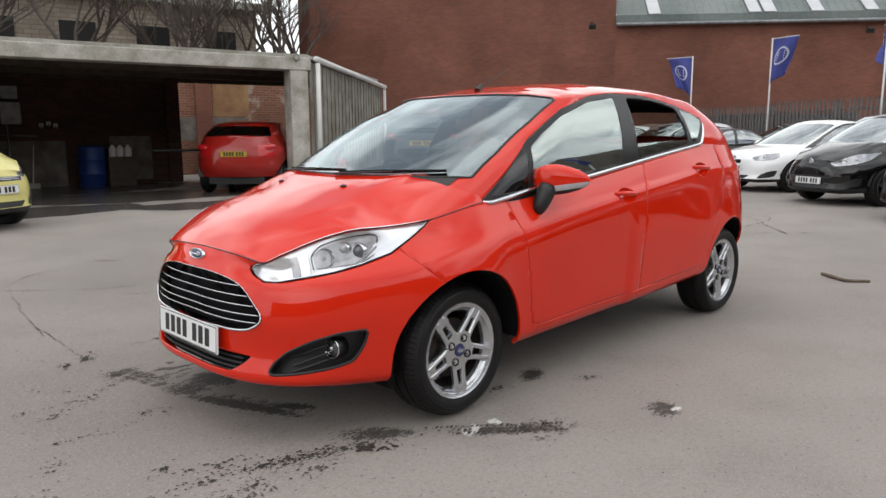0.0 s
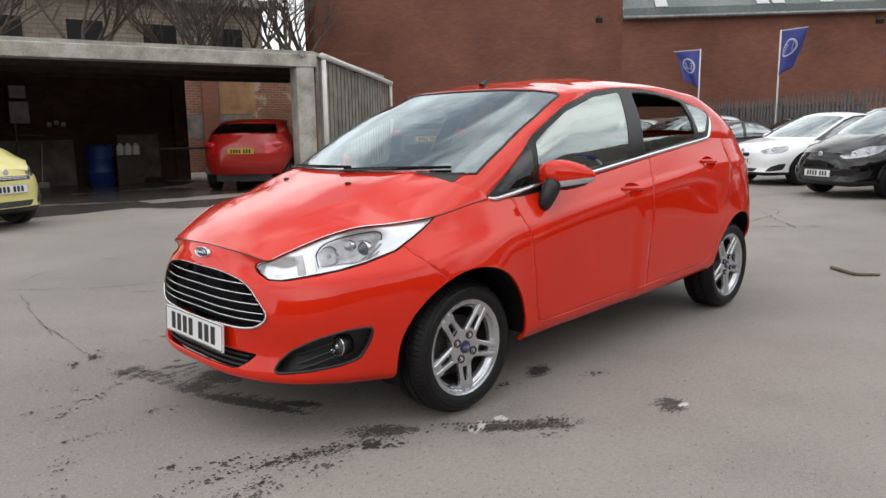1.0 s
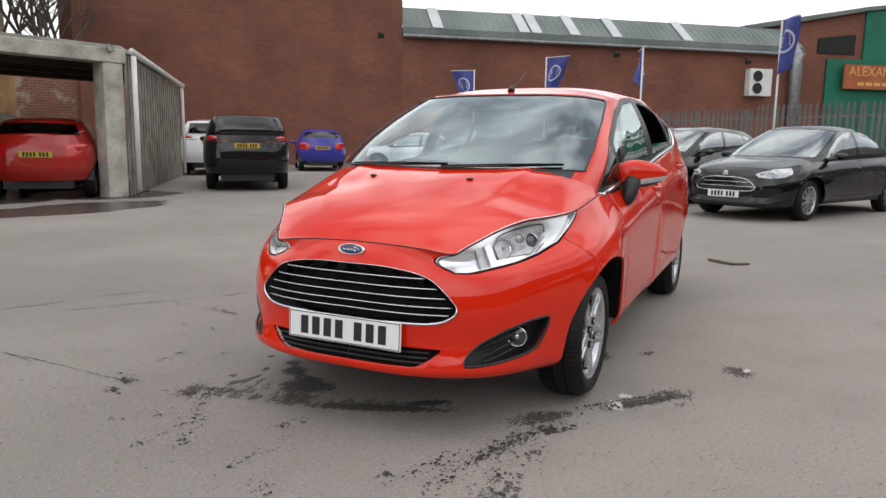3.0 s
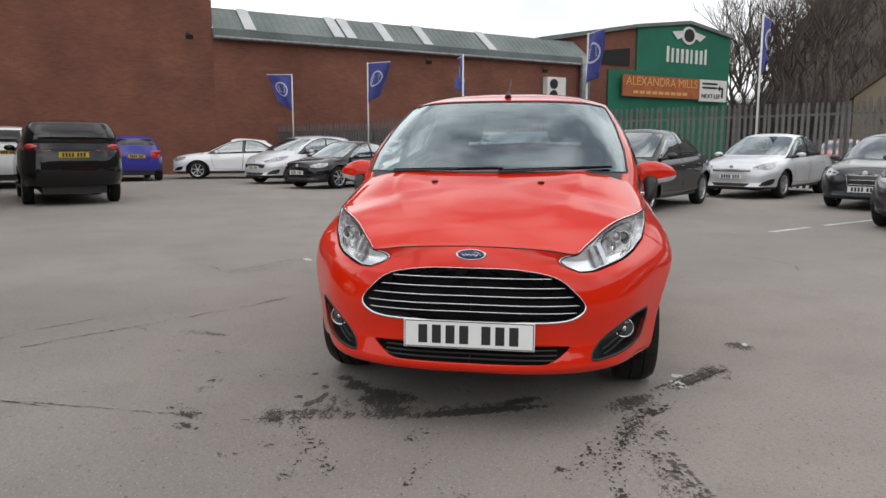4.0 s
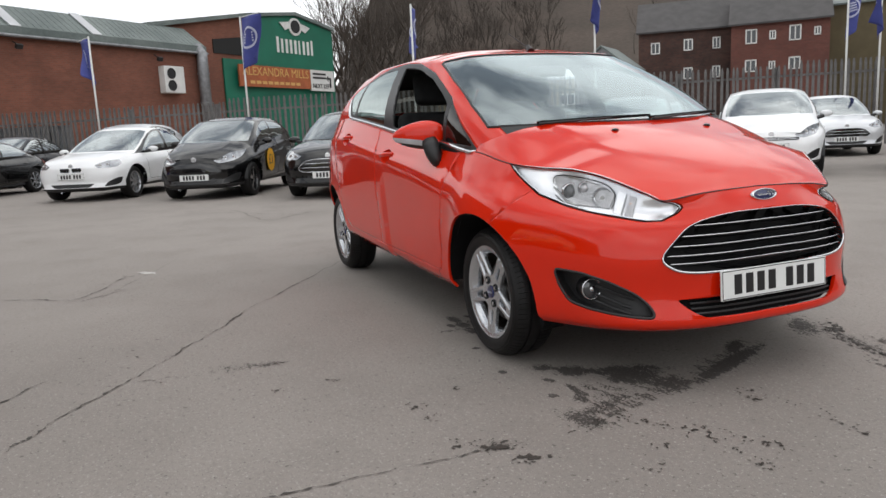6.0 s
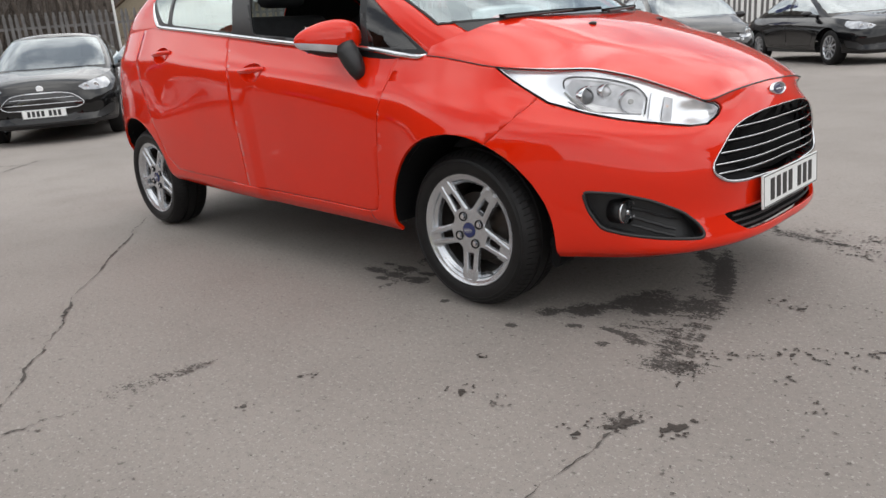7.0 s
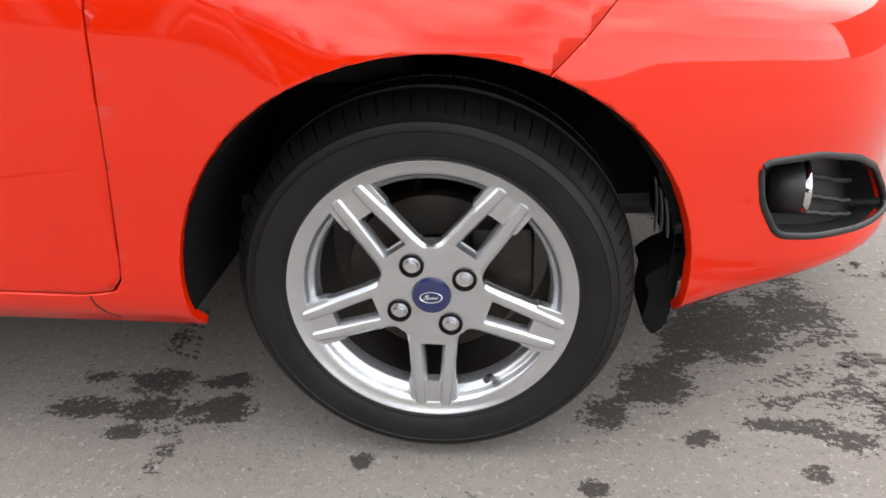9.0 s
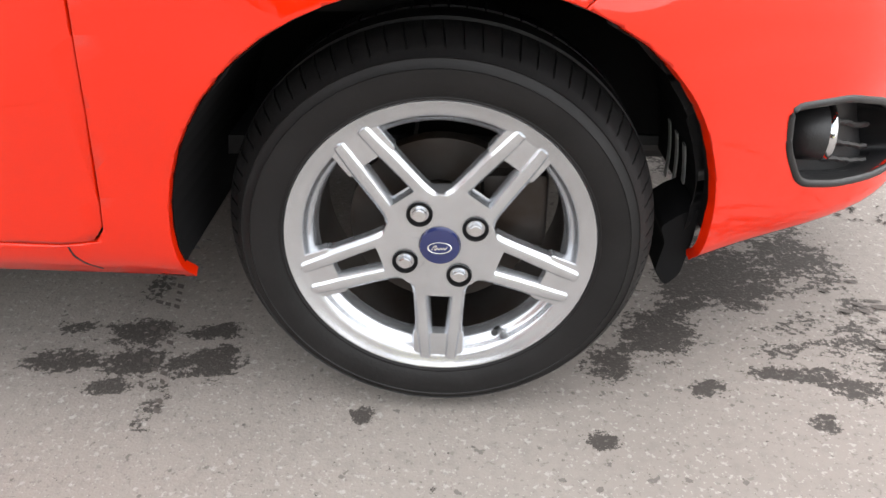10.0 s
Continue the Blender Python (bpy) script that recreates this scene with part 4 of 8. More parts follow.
def flank_point(t1, t2, x, z, k, off):
    best = None
    for t in (t1, t2):
        h = t.ray_cast(Vector((x, 3 * k, z)), Vector((0, -k, 0)))
        if h[0] is not None and (best is None or abs(h[0].y) > abs(best.y)):
            best = h[0]
    best = best or Vector((x, 0.75 * k, z))
    return best + Vector((0, off * k, 0))


def well(lower, idx, side, depth):
    """The walls of a sunken patch, from the skin inwards."""
    a, b = pieces(lower, idx, side, 0.0), pieces(lower, idx, side, -depth)
    bm = bmesh.new()
    for e, f in zip(a.edges, b.edges):
        if e.is_boundary:
            bm.faces.new([bm.verts.new(v.co) for v in (e.verts[0], e.verts[1], f.verts[1], f.verts[0])])
    a.free(), b.free()
    bmesh.ops.remove_doubles(bm, verts=bm.verts[:], dist=1e-5)
    return bm


def oval(parent, c, a, b, material):
    bm = bmesh.new()
    lathe(bm, [(0.001, 0.006), (0.6, 0.0055), (0.9, 0.003), (1.0, -0.004)], 40)
    m = Matrix.Translation(c) @ pose(0, 0, 0, 0, -14, 0) @ pose(0, 0, 0, 0, 0, -90) @ Matrix.Diagonal((a, 1, b, 1))
    o = part("badge", moved(bm, m), material, parent, "dark blue oval badge with a chrome rim", True)
    bm = bmesh.new()
    lathe(bm, [(0.88, 0.002), (0.95, 0.007), (1.05, 0.005), (1.08, -0.004)], 40)
    part("badge_rim", moved(bm, m), CHROME, o, "", True)
    bm = bmesh.new()
    pts = smooth_loop([(-0.62, -0.25), (-0.46, 0.40), (-0.20, 0.46), (-0.42, 0.05), (-0.36, -0.36), (-0.16, 0.1), (-0.02, -0.28), (0.12, 0.12), (0.24, -0.26), (0.36, 0.1), (0.46, -0.26), (0.62, 0.46)], 3)[:-3]
    tube(bm, [Vector((x, 0.008, z)) for x, z in pts], 0.045, 5)
    for v in bm.verts:
        v.co.y = 0.006 + 0.05 * (v.co.y - 0.008)
    part("badge_mark", moved(bm, m), CHROME, o)


def front_grille(g, tree):
    def width(z):
        ys = [y for y in np.linspace(0, 0.47, 200) if inside(y, z, GRILLE)]
        return max(ys) if ys else 0
    for z in (0.620, 0.583, 0.548, 0.514, 0.484):
        w = width(z) - 0.012
        pts = [front_point(tree, y, z, -0.006) for y in np.linspace(-w, w, 48)]
        part("grille_bar", tube(bmesh.new(), pts, 0.0026, 6), CHROME, g, "chrome grille bar", True)
        bm = bmesh.new()
        lattice(bm, [[p + Vector((0.001, 0, -0.001)), p + Vector((-0.022, 0, -0.016))] for p in pts])
        part("grille_slat", bm, SATINBLK, g)
    lp = [p for p in GRILLE if p[0] > 0.0]
    lp = lp + [(-y, z) for y, z in lp[::-1]]
    pts = [front_point(tree, y, z, 0.003) for y, z in lp]
    zs = [z for _, z in lp]
    n = len(lp)
    part("grille_surround", tube(bmesh.new(), pts, lambda t: 0.0016 + 0.0036 * max(0, min(1, (0.53 - zs[min(n - 1, round(t * (n - 1)))]) / 0.05)), 8, True), CHROME, g, "chrome grille surround", True)


def plate(parent, c, turn, material, n, tilt=0, wide=0.52, high=0.111):
    m = Matrix.Translation(c) @ pose(0, 0, 0, 0, tilt, turn)
    bm = bmesh.new()
    box(bm, (-0.006, -wide / 2, -high / 2), (0.002, wide / 2, high / 2), 0.002)
    p = part("number_plate", moved(bm, m), material, parent, "number plate with dark bars")
    bm = bmesh.new()
    for a, b, z0, z1 in ((-1, 1, -1, -0.94), (-1, 1, 0.94, 1), (-1, -0.988, -1, 1), (0.988, 1, -1, 1)):
        box(bm, (0.002, a * wide / 2 * 0.985, z0 * high / 2 * 0.95), (0.0028, b * wide / 2 * 0.985, z1 * high / 2 * 0.95))
    part("plate_border", moved(bm, m), INK, p)
    step = wide * 0.8 / (n + 0.6)
    for k in range(n):
        y = -wide * 0.4 + step * (k + 0.5) + (step * 0.6 if k >= 4 else 0)
        bm = bmesh.new()
        box(bm, (0.002, y - step * 0.36, -high * 0.33), (0.0032, y + step * 0.30, high * 0.33), 0.0005)
        part("plate_bar", moved(bm, m), INK, p)
    return p


def door_handle(door, tree, x, z, k):
    bm = bmesh.new()
    rows = []
    for r in (1.0, 0.93, 0.8, 0.6, 0.35, 0.02):
        rows.append([flank_point(tree, tree, x + 0.078 * r * math.cos(a), z + 0.04 * r * math.sin(a), k, -0.026 * (1 - r * r) ** 0.6)
                     for a in np.linspace(0, 2 * math.pi, 29)])
    lattice(bm, rows)
    bmesh.ops.remove_doubles(bm, verts=bm.verts[:], dist=1e-4)
    bmesh.ops.recalc_face_normals(bm, faces=bm.faces[:])
    part("handle_cup", bm, RED, door, "", True)
    bm = bmesh.new()
    pts = [flank_point(tree, tree, x + u * 0.09, z + 0.012 + 0.004 * u, k, 0.014 * (1 - u * u) + 0.001) for u in np.linspace(-1, 1, 17)]
    tube(bm, pts, lambda t: 0.0135 * (1 - 0.35 * abs(2 * t - 1)), 12)
    part("handle", bm, RED, door, "red door handle", True)


def mirror_unit(car, k):
    """Door mirror: painted cap, black foot, turn lamp and mirror glass."""
    bm = bmesh.new()
    nu, nv = 40, 22
    V = []
    e = lambda v, p: math.copysign(abs(v) ** p, v)
    for i in range(nu):
        a = 2 * math.pi * i / nu
        row = []
        for j in range(nv + 1):
            b = math.pi * j / nv
            x = e(math.sin(b), 0.8) * e(math.cos(a), 0.85)
            z = e(math.sin(b), 0.8) * e(math.sin(a), 0.85)
            y = -math.cos(b)
            o = (y + 1) / 2
            xx = 0.066 * x * (1 - 0.35 * o) * (1.0 if x > 0 else 0.5)
            row.append(bm.verts.new((0.680 - 0.085 * o * o + xx, (0.852 + 0.122 * y) * k, 0.985 + 0.076 * z * (1 - 0.40 * o * o) - 0.004 * o)))
        V.append(row)
    for i in range(nu):
        for j in range(nv):
            try:
                bm.faces.new((V[i][j], V[(i + 1) % nu][j], V[(i + 1) % nu][j + 1], V[i][j + 1]))
            except ValueError:
                pass
    bmesh.ops.remove_doubles(bm, verts=bm.verts[:], dist=1e-4)
    bmesh.ops.recalc_face_normals(bm, faces=bm.faces[:])

    def sliced(b, co, no):
        bmesh.ops.bisect_plane(b, geom=b.verts[:] + b.edges[:] + b.faces[:], plane_co=co, plane_no=no, clear_inner=True)
        return b
    lamp = bm.copy()
    low = sliced(bm.copy(), (0.66, 0.8 * k, 0.930), (0, 0.12 * k, -1))
    sliced(bm, (0.66, 0.8 * k, 0.930), (0, -0.12 * k, 1))
    m = part("mirror_cap", bm, RED, car, "red door mirror cap", True)
    part("mirror_underside", low, BLACKPL, m, "", True)
    sliced(lamp, (0.66, 0.86 * k, 0.958), (0, 0.16 * k, -1))
    sliced(lamp, (0.66, 0.86 * k, 0.932), (0, -0.2 * k, 1))
    sliced(lamp, (0.60, 0.87 * k, 0.95), (0.2, k, 0))
    sliced(lamp, (0.595, 0.87 * k, 0.95), (1, 0, 0))
    lamp.normal_update()
    for v in lamp.verts:
        v.co += v.normal * 0.0015
    part("turn_lamp", lamp, LAMPGLASS, m, "clear turn lamp", True)
    bm = bmesh.new()
    tube(bm, [(0.700, 0.822 * k, 0.955), (0.716, 0.818 * k, 0.925), (0.736, 0.814 * k, 0.890), (0.748, 0.808 * k, 0.860), (0.753, 0.800 * k, 0.840), (0.755, 0.795 * k, 0.830)],
         lambda t: (0.040, 0.042, 0.040, 0.034, 0.026, 0.012)[round(t * 5)], 16)
    part("mirror_foot", bm, BLACKPL, m, "black mirror foot", True)
    bm = bmesh.new()
    box(bm, (0.615, min(0.775 * k, 0.935 * k), 0.935), (0.620, max(0.775 * k, 0.935 * k), 1.03), 0.0)
    part("mirror_glass", bm, CHROME, m)


def interior(car):
    def seat(x, y, w, back=0.62):
        bm = bmesh.new()
        box(bm, (x, y - w / 2, 0.38), (x + 0.52, y + w / 2, 0.56), 0.05)
        s = part("seat_cushion", bm, INTERIOR, car, "dark cloth seat", True)
        bm = bmesh.new()
        box(bm, (-0.06, -w / 2, 0), (0.08, w / 2, back), 0.05, pose(x + 0.02, y, 0.52, 0, -16, 0))
        part("seat_back", bm, INTERIOR, s, "", True)
        for yy in ((y,) if w < 0.8 else (y - 0.38, y + 0.38)):
            bm = bmesh.new()
            box(bm, (-0.05, -0.13, back + 0.04), (0.05, 0.13, back + (0.24 if w < 0.8 else 0.16)), 0.04, pose(x + 0.02, yy, 0.52, 0, -12, 0))
            part("headrest", bm, INTERIOR, s, "", True)
    seat(-0.22, 0.36, 0.50)
    seat(-0.22, -0.36, 0.50)
    seat(-1.05, 0.0, 1.24, 0.46)
    bm = bmesh.new()
    prof = [(0.62, 0.55), (0.60, 0.80), (0.66, 0.92), (0.80, 0.955), (1.05, 0.945), (1.20, 0.93), (1.20, 0.55)]
    prism(bm, prof, lambda u, v, w: (u, w - 0.60, v), 1.20)
    part("dashboard", bm, INTERIOR, car, "dark dashboard", True, 30)
    bm = bmesh.new()
    pts = [(0.0, 0.175 * math.cos(a), 0.175 * math.sin(a)) for a in np.linspace(0, 2 * math.pi, 33)[:-1]]
    tube(bm, pts, 0.016, 8, True)
    for a in (0, 180, 270):
        cyl(bm, (0, 0, 0), (0, 0.17 * math.cos(radians(a)), 0.17 * math.sin(radians(a))), 0.018, 0.012, 8)
    moved(bm, pose(0.52, -0.36, 0.90, 0, 25, 0))
    part("steering_wheel", bm, INTERIOR, car, "", True)
    bm = bmesh.new()
    box(bm, (0.44, -0.12, 1.27), (0.48, 0.12, 1.33), 0.015)
    part("rear_view_mirror", bm, INTERIOR, car)
    bm = bmesh.new()
    box(bm, (-1.55, -0.60, 0.34), (1.2, 0.60, 0.37))
    part("cabin_floor", bm, INTERIOR, car)
    bm = bmesh.new()
    box(bm, (-1.62, -0.58, 0.93), (-1.02, 0.58, 0.95), 0.006)
    part("parcel_shelf", bm, INTERIOR, car, "dark parcel shelf")
    for k in (1, -1):
        bm = bmesh.new()
        prism(bm, [(0.9, 0.34), (0.9, 0.91), (0.3, 0.955), (-0.5, 1.045), (-1.1, 1.10), (-1.1, 0.34)], lambda u, v, w: (u, (0.70 + w) * k, v), 0.03)
        part("door_card", bm, INTERIOR, car)


def headlamp_inside(hl, lower, s):
    side = "l" if s > 0 else "r"
    skin = pieces(lower, 4, side)
    tree = BVHTree.FromBMesh(skin)
    chain = ordered([e for e in skin.edges if e.is_boundary])
    skin.free()

    def at(x, z, off):
        h = tree.ray_cast(Vector((x, 3 * s, z)), Vector((0, -s, 0)))
        if h[0] is None:
            h = tree.find_nearest(Vector((x, 0.55 * s, z)))
        n = h[1] if h[1].y * s > 0 else -h[1]
        return h[0] + n * off

    def line(pts, off, r, material, name, label=""):
        f = spline(pts)
        part(name, tube(bmesh.new(), [at(*f(v), off) for v in np.linspace(0, 1, 30)], r, 6), material, hl, label, True)

    def panel(poly, off, material, name, label="", deep=0.01):
        p = [at(x, z, off) for x, z in poly]
        q = [at(x, z, off - deep) for x, z in poly]
        bm = bmesh.new()
        a, b = [bm.verts.new(v) for v in p], [bm.verts.new(v) for v in q]
        bm.faces.new(a)
        for i in range(len(a)):
            bm.faces.new((a[i], b[i], b[(i + 1) % len(a)], a[(i + 1) % len(a)]))
        bmesh.ops.recalc_face_normals(bm, faces=bm.faces[:])
        part(name, bm, material, hl, label)

    part("reflector", pieces(lower, 4, side, -0.024), SILVER, hl, "silver reflector bowl", True)
    part("bowl_side", well(lower, 4, side, 0.024), SILVER, hl, "", True)
    part("bezel", tube(bmesh.new(), [p + Vector((-0.003, -0.005 * s, 0)) for p in chain], 0.0034, 6, True), SILVER, hl, "silver bezel", True)
    part("lamp_gasket", tube(bmesh.new(), [p + Vector((0.0, 0.001 * s, -0.001)) for p in chain], 0.0022, 6, True), MATTEBLK, hl, "", True)
    # dark frame round the main lamps
    line([(1.808, 0.687), (1.806, 0.715), (1.800, 0.738), (1.764, 0.772), (1.69, 0.795), (1.60, 0.807), (1.578, 0.795), (1.582, 0.775)], -0.014, 0.0024, SATINBLK, "inner_frame")
    line([(1.585, 0.762), (1.62, 0.735), (1.66, 0.710), (1.70, 0.697)], -0.012, 0.0035, PALEPL, "inner_rail")
    line([(1.60, 0.735), (1.65, 0.708), (1.69, 0.695)], -0.012, 0.0022, SATINBLK, "inner_rail")
    panel([(1.800, 0.735), (1.762, 0.766), (1.69, 0.789), (1.605, 0.800), (1.586, 0.778), (1.62, 0.737), (1.68, 0.706), (1.80, 0.690)], -0.017, LAMPGREY, "inner_bowl", "dark grey lamp bowl", 0.004)
    # indicator shade and divider by the lamp's front end
    panel([(1.868, 0.723), (1.847, 0.732), (1.853, 0.667), (1.878, 0.657)], -0.014, LAMPGREY, "indicator_shade", "grey indicator shade")
    panel([(1.860, 0.703), (1.853, 0.706), (1.857, 0.684), (1.866, 0.681)], -0.010, AMBERDIM, "indicator_bulb", "dull amber bulb")
    panel([(1.836, 0.735), (1.812, 0.748), (1.822, 0.670), (1.846, 0.663)], -0.008, SILVER, "divider")
    # faceted main reflector
    for i, (x, z, r) in enumerate(((1.765, 0.724, 0.036),)):
        c = at(x, z, -0.014)
        n = (at(x, z, 1.0) - at(x, z, 0.0)).normalized()
        mm = look(c, c + (Vector((1, 0.55 * s, 0.12)) + n).normalized()) @ pose(0, 0, 0, -90)
        bm = bmesh.new()
        lathe(bm, [(r * 1.08, 0.0), (r * 1.0, 0.004), (r * 0.85, -0.006), (r * 0.5, -0.014), (0.001, -0.018)], 20)
        part("main_reflector", moved(bm, mm), CHROME, hl, "faceted chrome reflector")
        bm = bmesh.new()
        cyl(bm, (0, -0.02, 0), (0, 0.004, 0), 0.010, 0.008, 12)
        part("bulb_cap", moved(bm, mm), PALEPL, hl)
    for c, r, m in ((at(1.652, 0.745, -0.020), 0.030, LENSGLASS), (at(1.697, 0.757, -0.020), 0.022, LAMPGREY)):
        mm = look(c, (c[0] + 1, c[1] + 0.30 * s, c[2] + 0.03)) @ pose(0, 0, 0, -90)
        bm = bmesh.new()
        lathe(bm, [(r * 1.22, -0.02), (r * 1.2, 0.006), (r * 1.1, 0.008), (r * 1.0, -0.003)], 28)
        part("lamp_collar", moved(bm, mm), CHROME, hl, "", True)
        bm = bmesh.new()
        lathe(bm, [(r * 1.05, -0.006), (r * 0.8, 0.006), (r * 0.45, 0.014), (0.001, 0.017)], 28)
        part("projector_lens", moved(bm, mm), m, hl, "dark projector lens" if m is LENSGLASS else "", True)


def ordered(edges):
    """The points of the longest closed chain of boundary edges."""
    nxt = {}
    for e in edges:
        a, b = e.verts
        nxt.setdefault(a, []).append(b)
        nxt.setdefault(b, []).append(a)
    best, seen = [], set()
    for s in nxt:
        if s in seen:
            continue
        run, prev, cur = [s], None, s
        seen.add(s)
        while True:
            o = [v for v in nxt[cur] if v not in seen]
            if not o:
                break
            prev, cur = cur, o[0]
            seen.add(cur)
            run.append(cur)
        if len(run) > len(best):
            best = run
    return [v.co.copy() for v in best]


def fog_lamp(fog, lower, tree, s):
    c = Vector((1.785, 0.618 * s, 0.381))
    m = look(c, (c[0] + 1, c[1] + 0.12 * s, c[2] + 0.02)) @ pose(0, 0, 0, -90)
    bm = bmesh.new()
    lathe(bm, [(0.0405, -0.003), (0.0425, 0.002), (0.0415, 0.006), (0.036, 0.005), (0.033, -0.006)], 32)
    part("fog_lamp_ring", moved(bm, m), CHROME, fog, "chrome fog lamp ring", True)
    bm = bmesh.new()
    lathe(bm, [(0.038, -0.004), (0.030, 0.001), (0.015, 0.004), (0.001, 0.005)], 32)
    part("fog_lamp_housing", moved(lathe(bmesh.new(), [(0.0365, 0.003), (0.0405, -0.001), (0.0405, -0.05), (0.001, -0.052)], 32), m), BLACKPL, fog, "", True)
    lens = part("fog_lamp", moved(bm, m), LENSGLASS, fog, "dark fog lamp glass", True)
    bm = bmesh.new()
    bmesh.ops.create_uvsphere(bm, u_segments=14, v_segments=8, radius=0.011)
    part("fog_bulb", moved(bm, m @ Matrix.Translation((0, 0.006, 0)) @ Matrix.Diagonal((1, 0.5, 1, 1))), CHROME, lens, "", True)
    side = "l" if s > 0 else "r"
    rimb = pieces(lower, 7, side, -0.002)
    chain = ordered([e for e in rimb.edges if e.is_boundary])
    rimb.free()
    part("recess_rim", tube(bmesh.new(), chain, 0.006, 6, True), BLACKPL, fog, "", True)
    part("recess_side", well(lower, 7, side, 0.055), BLACKPL, fog, "", True)
    for z0, z1 in ((0.365, 0.325), (0.392, 0.352), (0.34, 0.305)):
        pts = []
        for t in np.linspace(0, 1, 14):
            x, z = 1.82 + 0.11 * t, z0 + (z1 - z0) * t
            h = tree.ray_cast(Vector((x, 3 * s, z)), Vector((0, -s, 0)))
            if h[0] is not None:
                pts.append(h[0] + (h[1] if h[1].y * s > 0 else -h[1]) * -0.035)
        part("recess_fin", tube(bmesh.new(), pts, 0.0045, 6), BLACKPL, fog)


red_hatchback()


# ---- background cars ----
def paint(name, color, rough=0.35, metal=0.0, coat=0.8, spec=0.2):
    return mat(name, color, rough, metal, coat, vary=0.06, scale=4, spec=spec)


WHITE_P, BLACK_P = paint("white_paint", (0.86, 0.87, 0.88)), paint("black_paint", (0.004, 0.004, 0.0045), 0.3, 0.0, 0.85, 0.05)
SILVER_P, GREY_P = paint("silver_paint", (0.66, 0.675, 0.70), 0.35, 0.35), paint("grey_paint", (0.075, 0.070, 0.074), 0.3, 0.45, 0.9, 0.3)
BLUE_P, YELLOW_P = paint("blue_paint", (0.03, 0.03, 0.28)), paint("yellow_paint", (0.72, 0.66, 0.24))
DARKRED_P, DKGREY_P = paint("dark_red_paint", (0.22, 0.012, 0.02)), paint("charcoal_paint", (0.022, 0.022, 0.027), 0.3, 0.4, 0.9, 0.3)
# red lowered to hold the shed's shade; a car past the fence shares it
RED2_P = paint("shaded_red_paint", (0.34, 0.012, 0.007))
KIT = {}


def bg_wheel_mesh():
    if "tyre" not in KIT:
        KIT["tyre"] = mesh_ob("tyre", lathe(bmesh.new(), [(0.66, 0.0), (0.74, 0.03), (0.90, 0.035), (0.97, -0.01), (1.0, -0.08), (1.0, -0.5), (0.95, -0.62), (0.66, -0.6)], 40), RUBBER, True, 40)
        KIT["rim"] = {}
    return KIT["tyre"]


def bg_rim_mesh(spokes, dark):
    bg_wheel_mesh()
    key = (spokes, dark)
    if key not in KIT["rim"]:
        bm = bmesh.new()
        lathe(bm, [(0.70, 0.0), (0.69, 0.015), (0.64, 0.0), (0.60, -0.08), (0.58, -0.5)], 36)
        lathe(bm, [(0.001, -0.03), (0.10, -0.03), (0.15, -0.05), (0.16, -0.15)], 20)
        for k in range(spokes):
            a = 2 * math.pi * k / spokes + 0.3
            w0, w1 = 0.42 / spokes, 0.55 / spokes
            prism(bm, [(0.08, -w0), (0.64, -w1), (0.64, w1), (0.08, w0)],
                  lambda u, v, w: (u * math.cos(a) - v * math.sin(a), -0.05 + 0.05 * u + w, u * math.sin(a) + v * math.cos(a)), -0.07)
        KIT["rim"][key] = mesh_ob("rim", bm, GLOSSBLK if dark else ALLOY, True, 30)
        bm = bmesh.new()
        cyl(bm, (0, -0.25, 0), (0, -0.22, 0), 0.5, 0.5, 24)
        KIT["disc"] = mesh_ob("brake_disc", bm, DARKMETAL)
    return KIT["rim"][key]


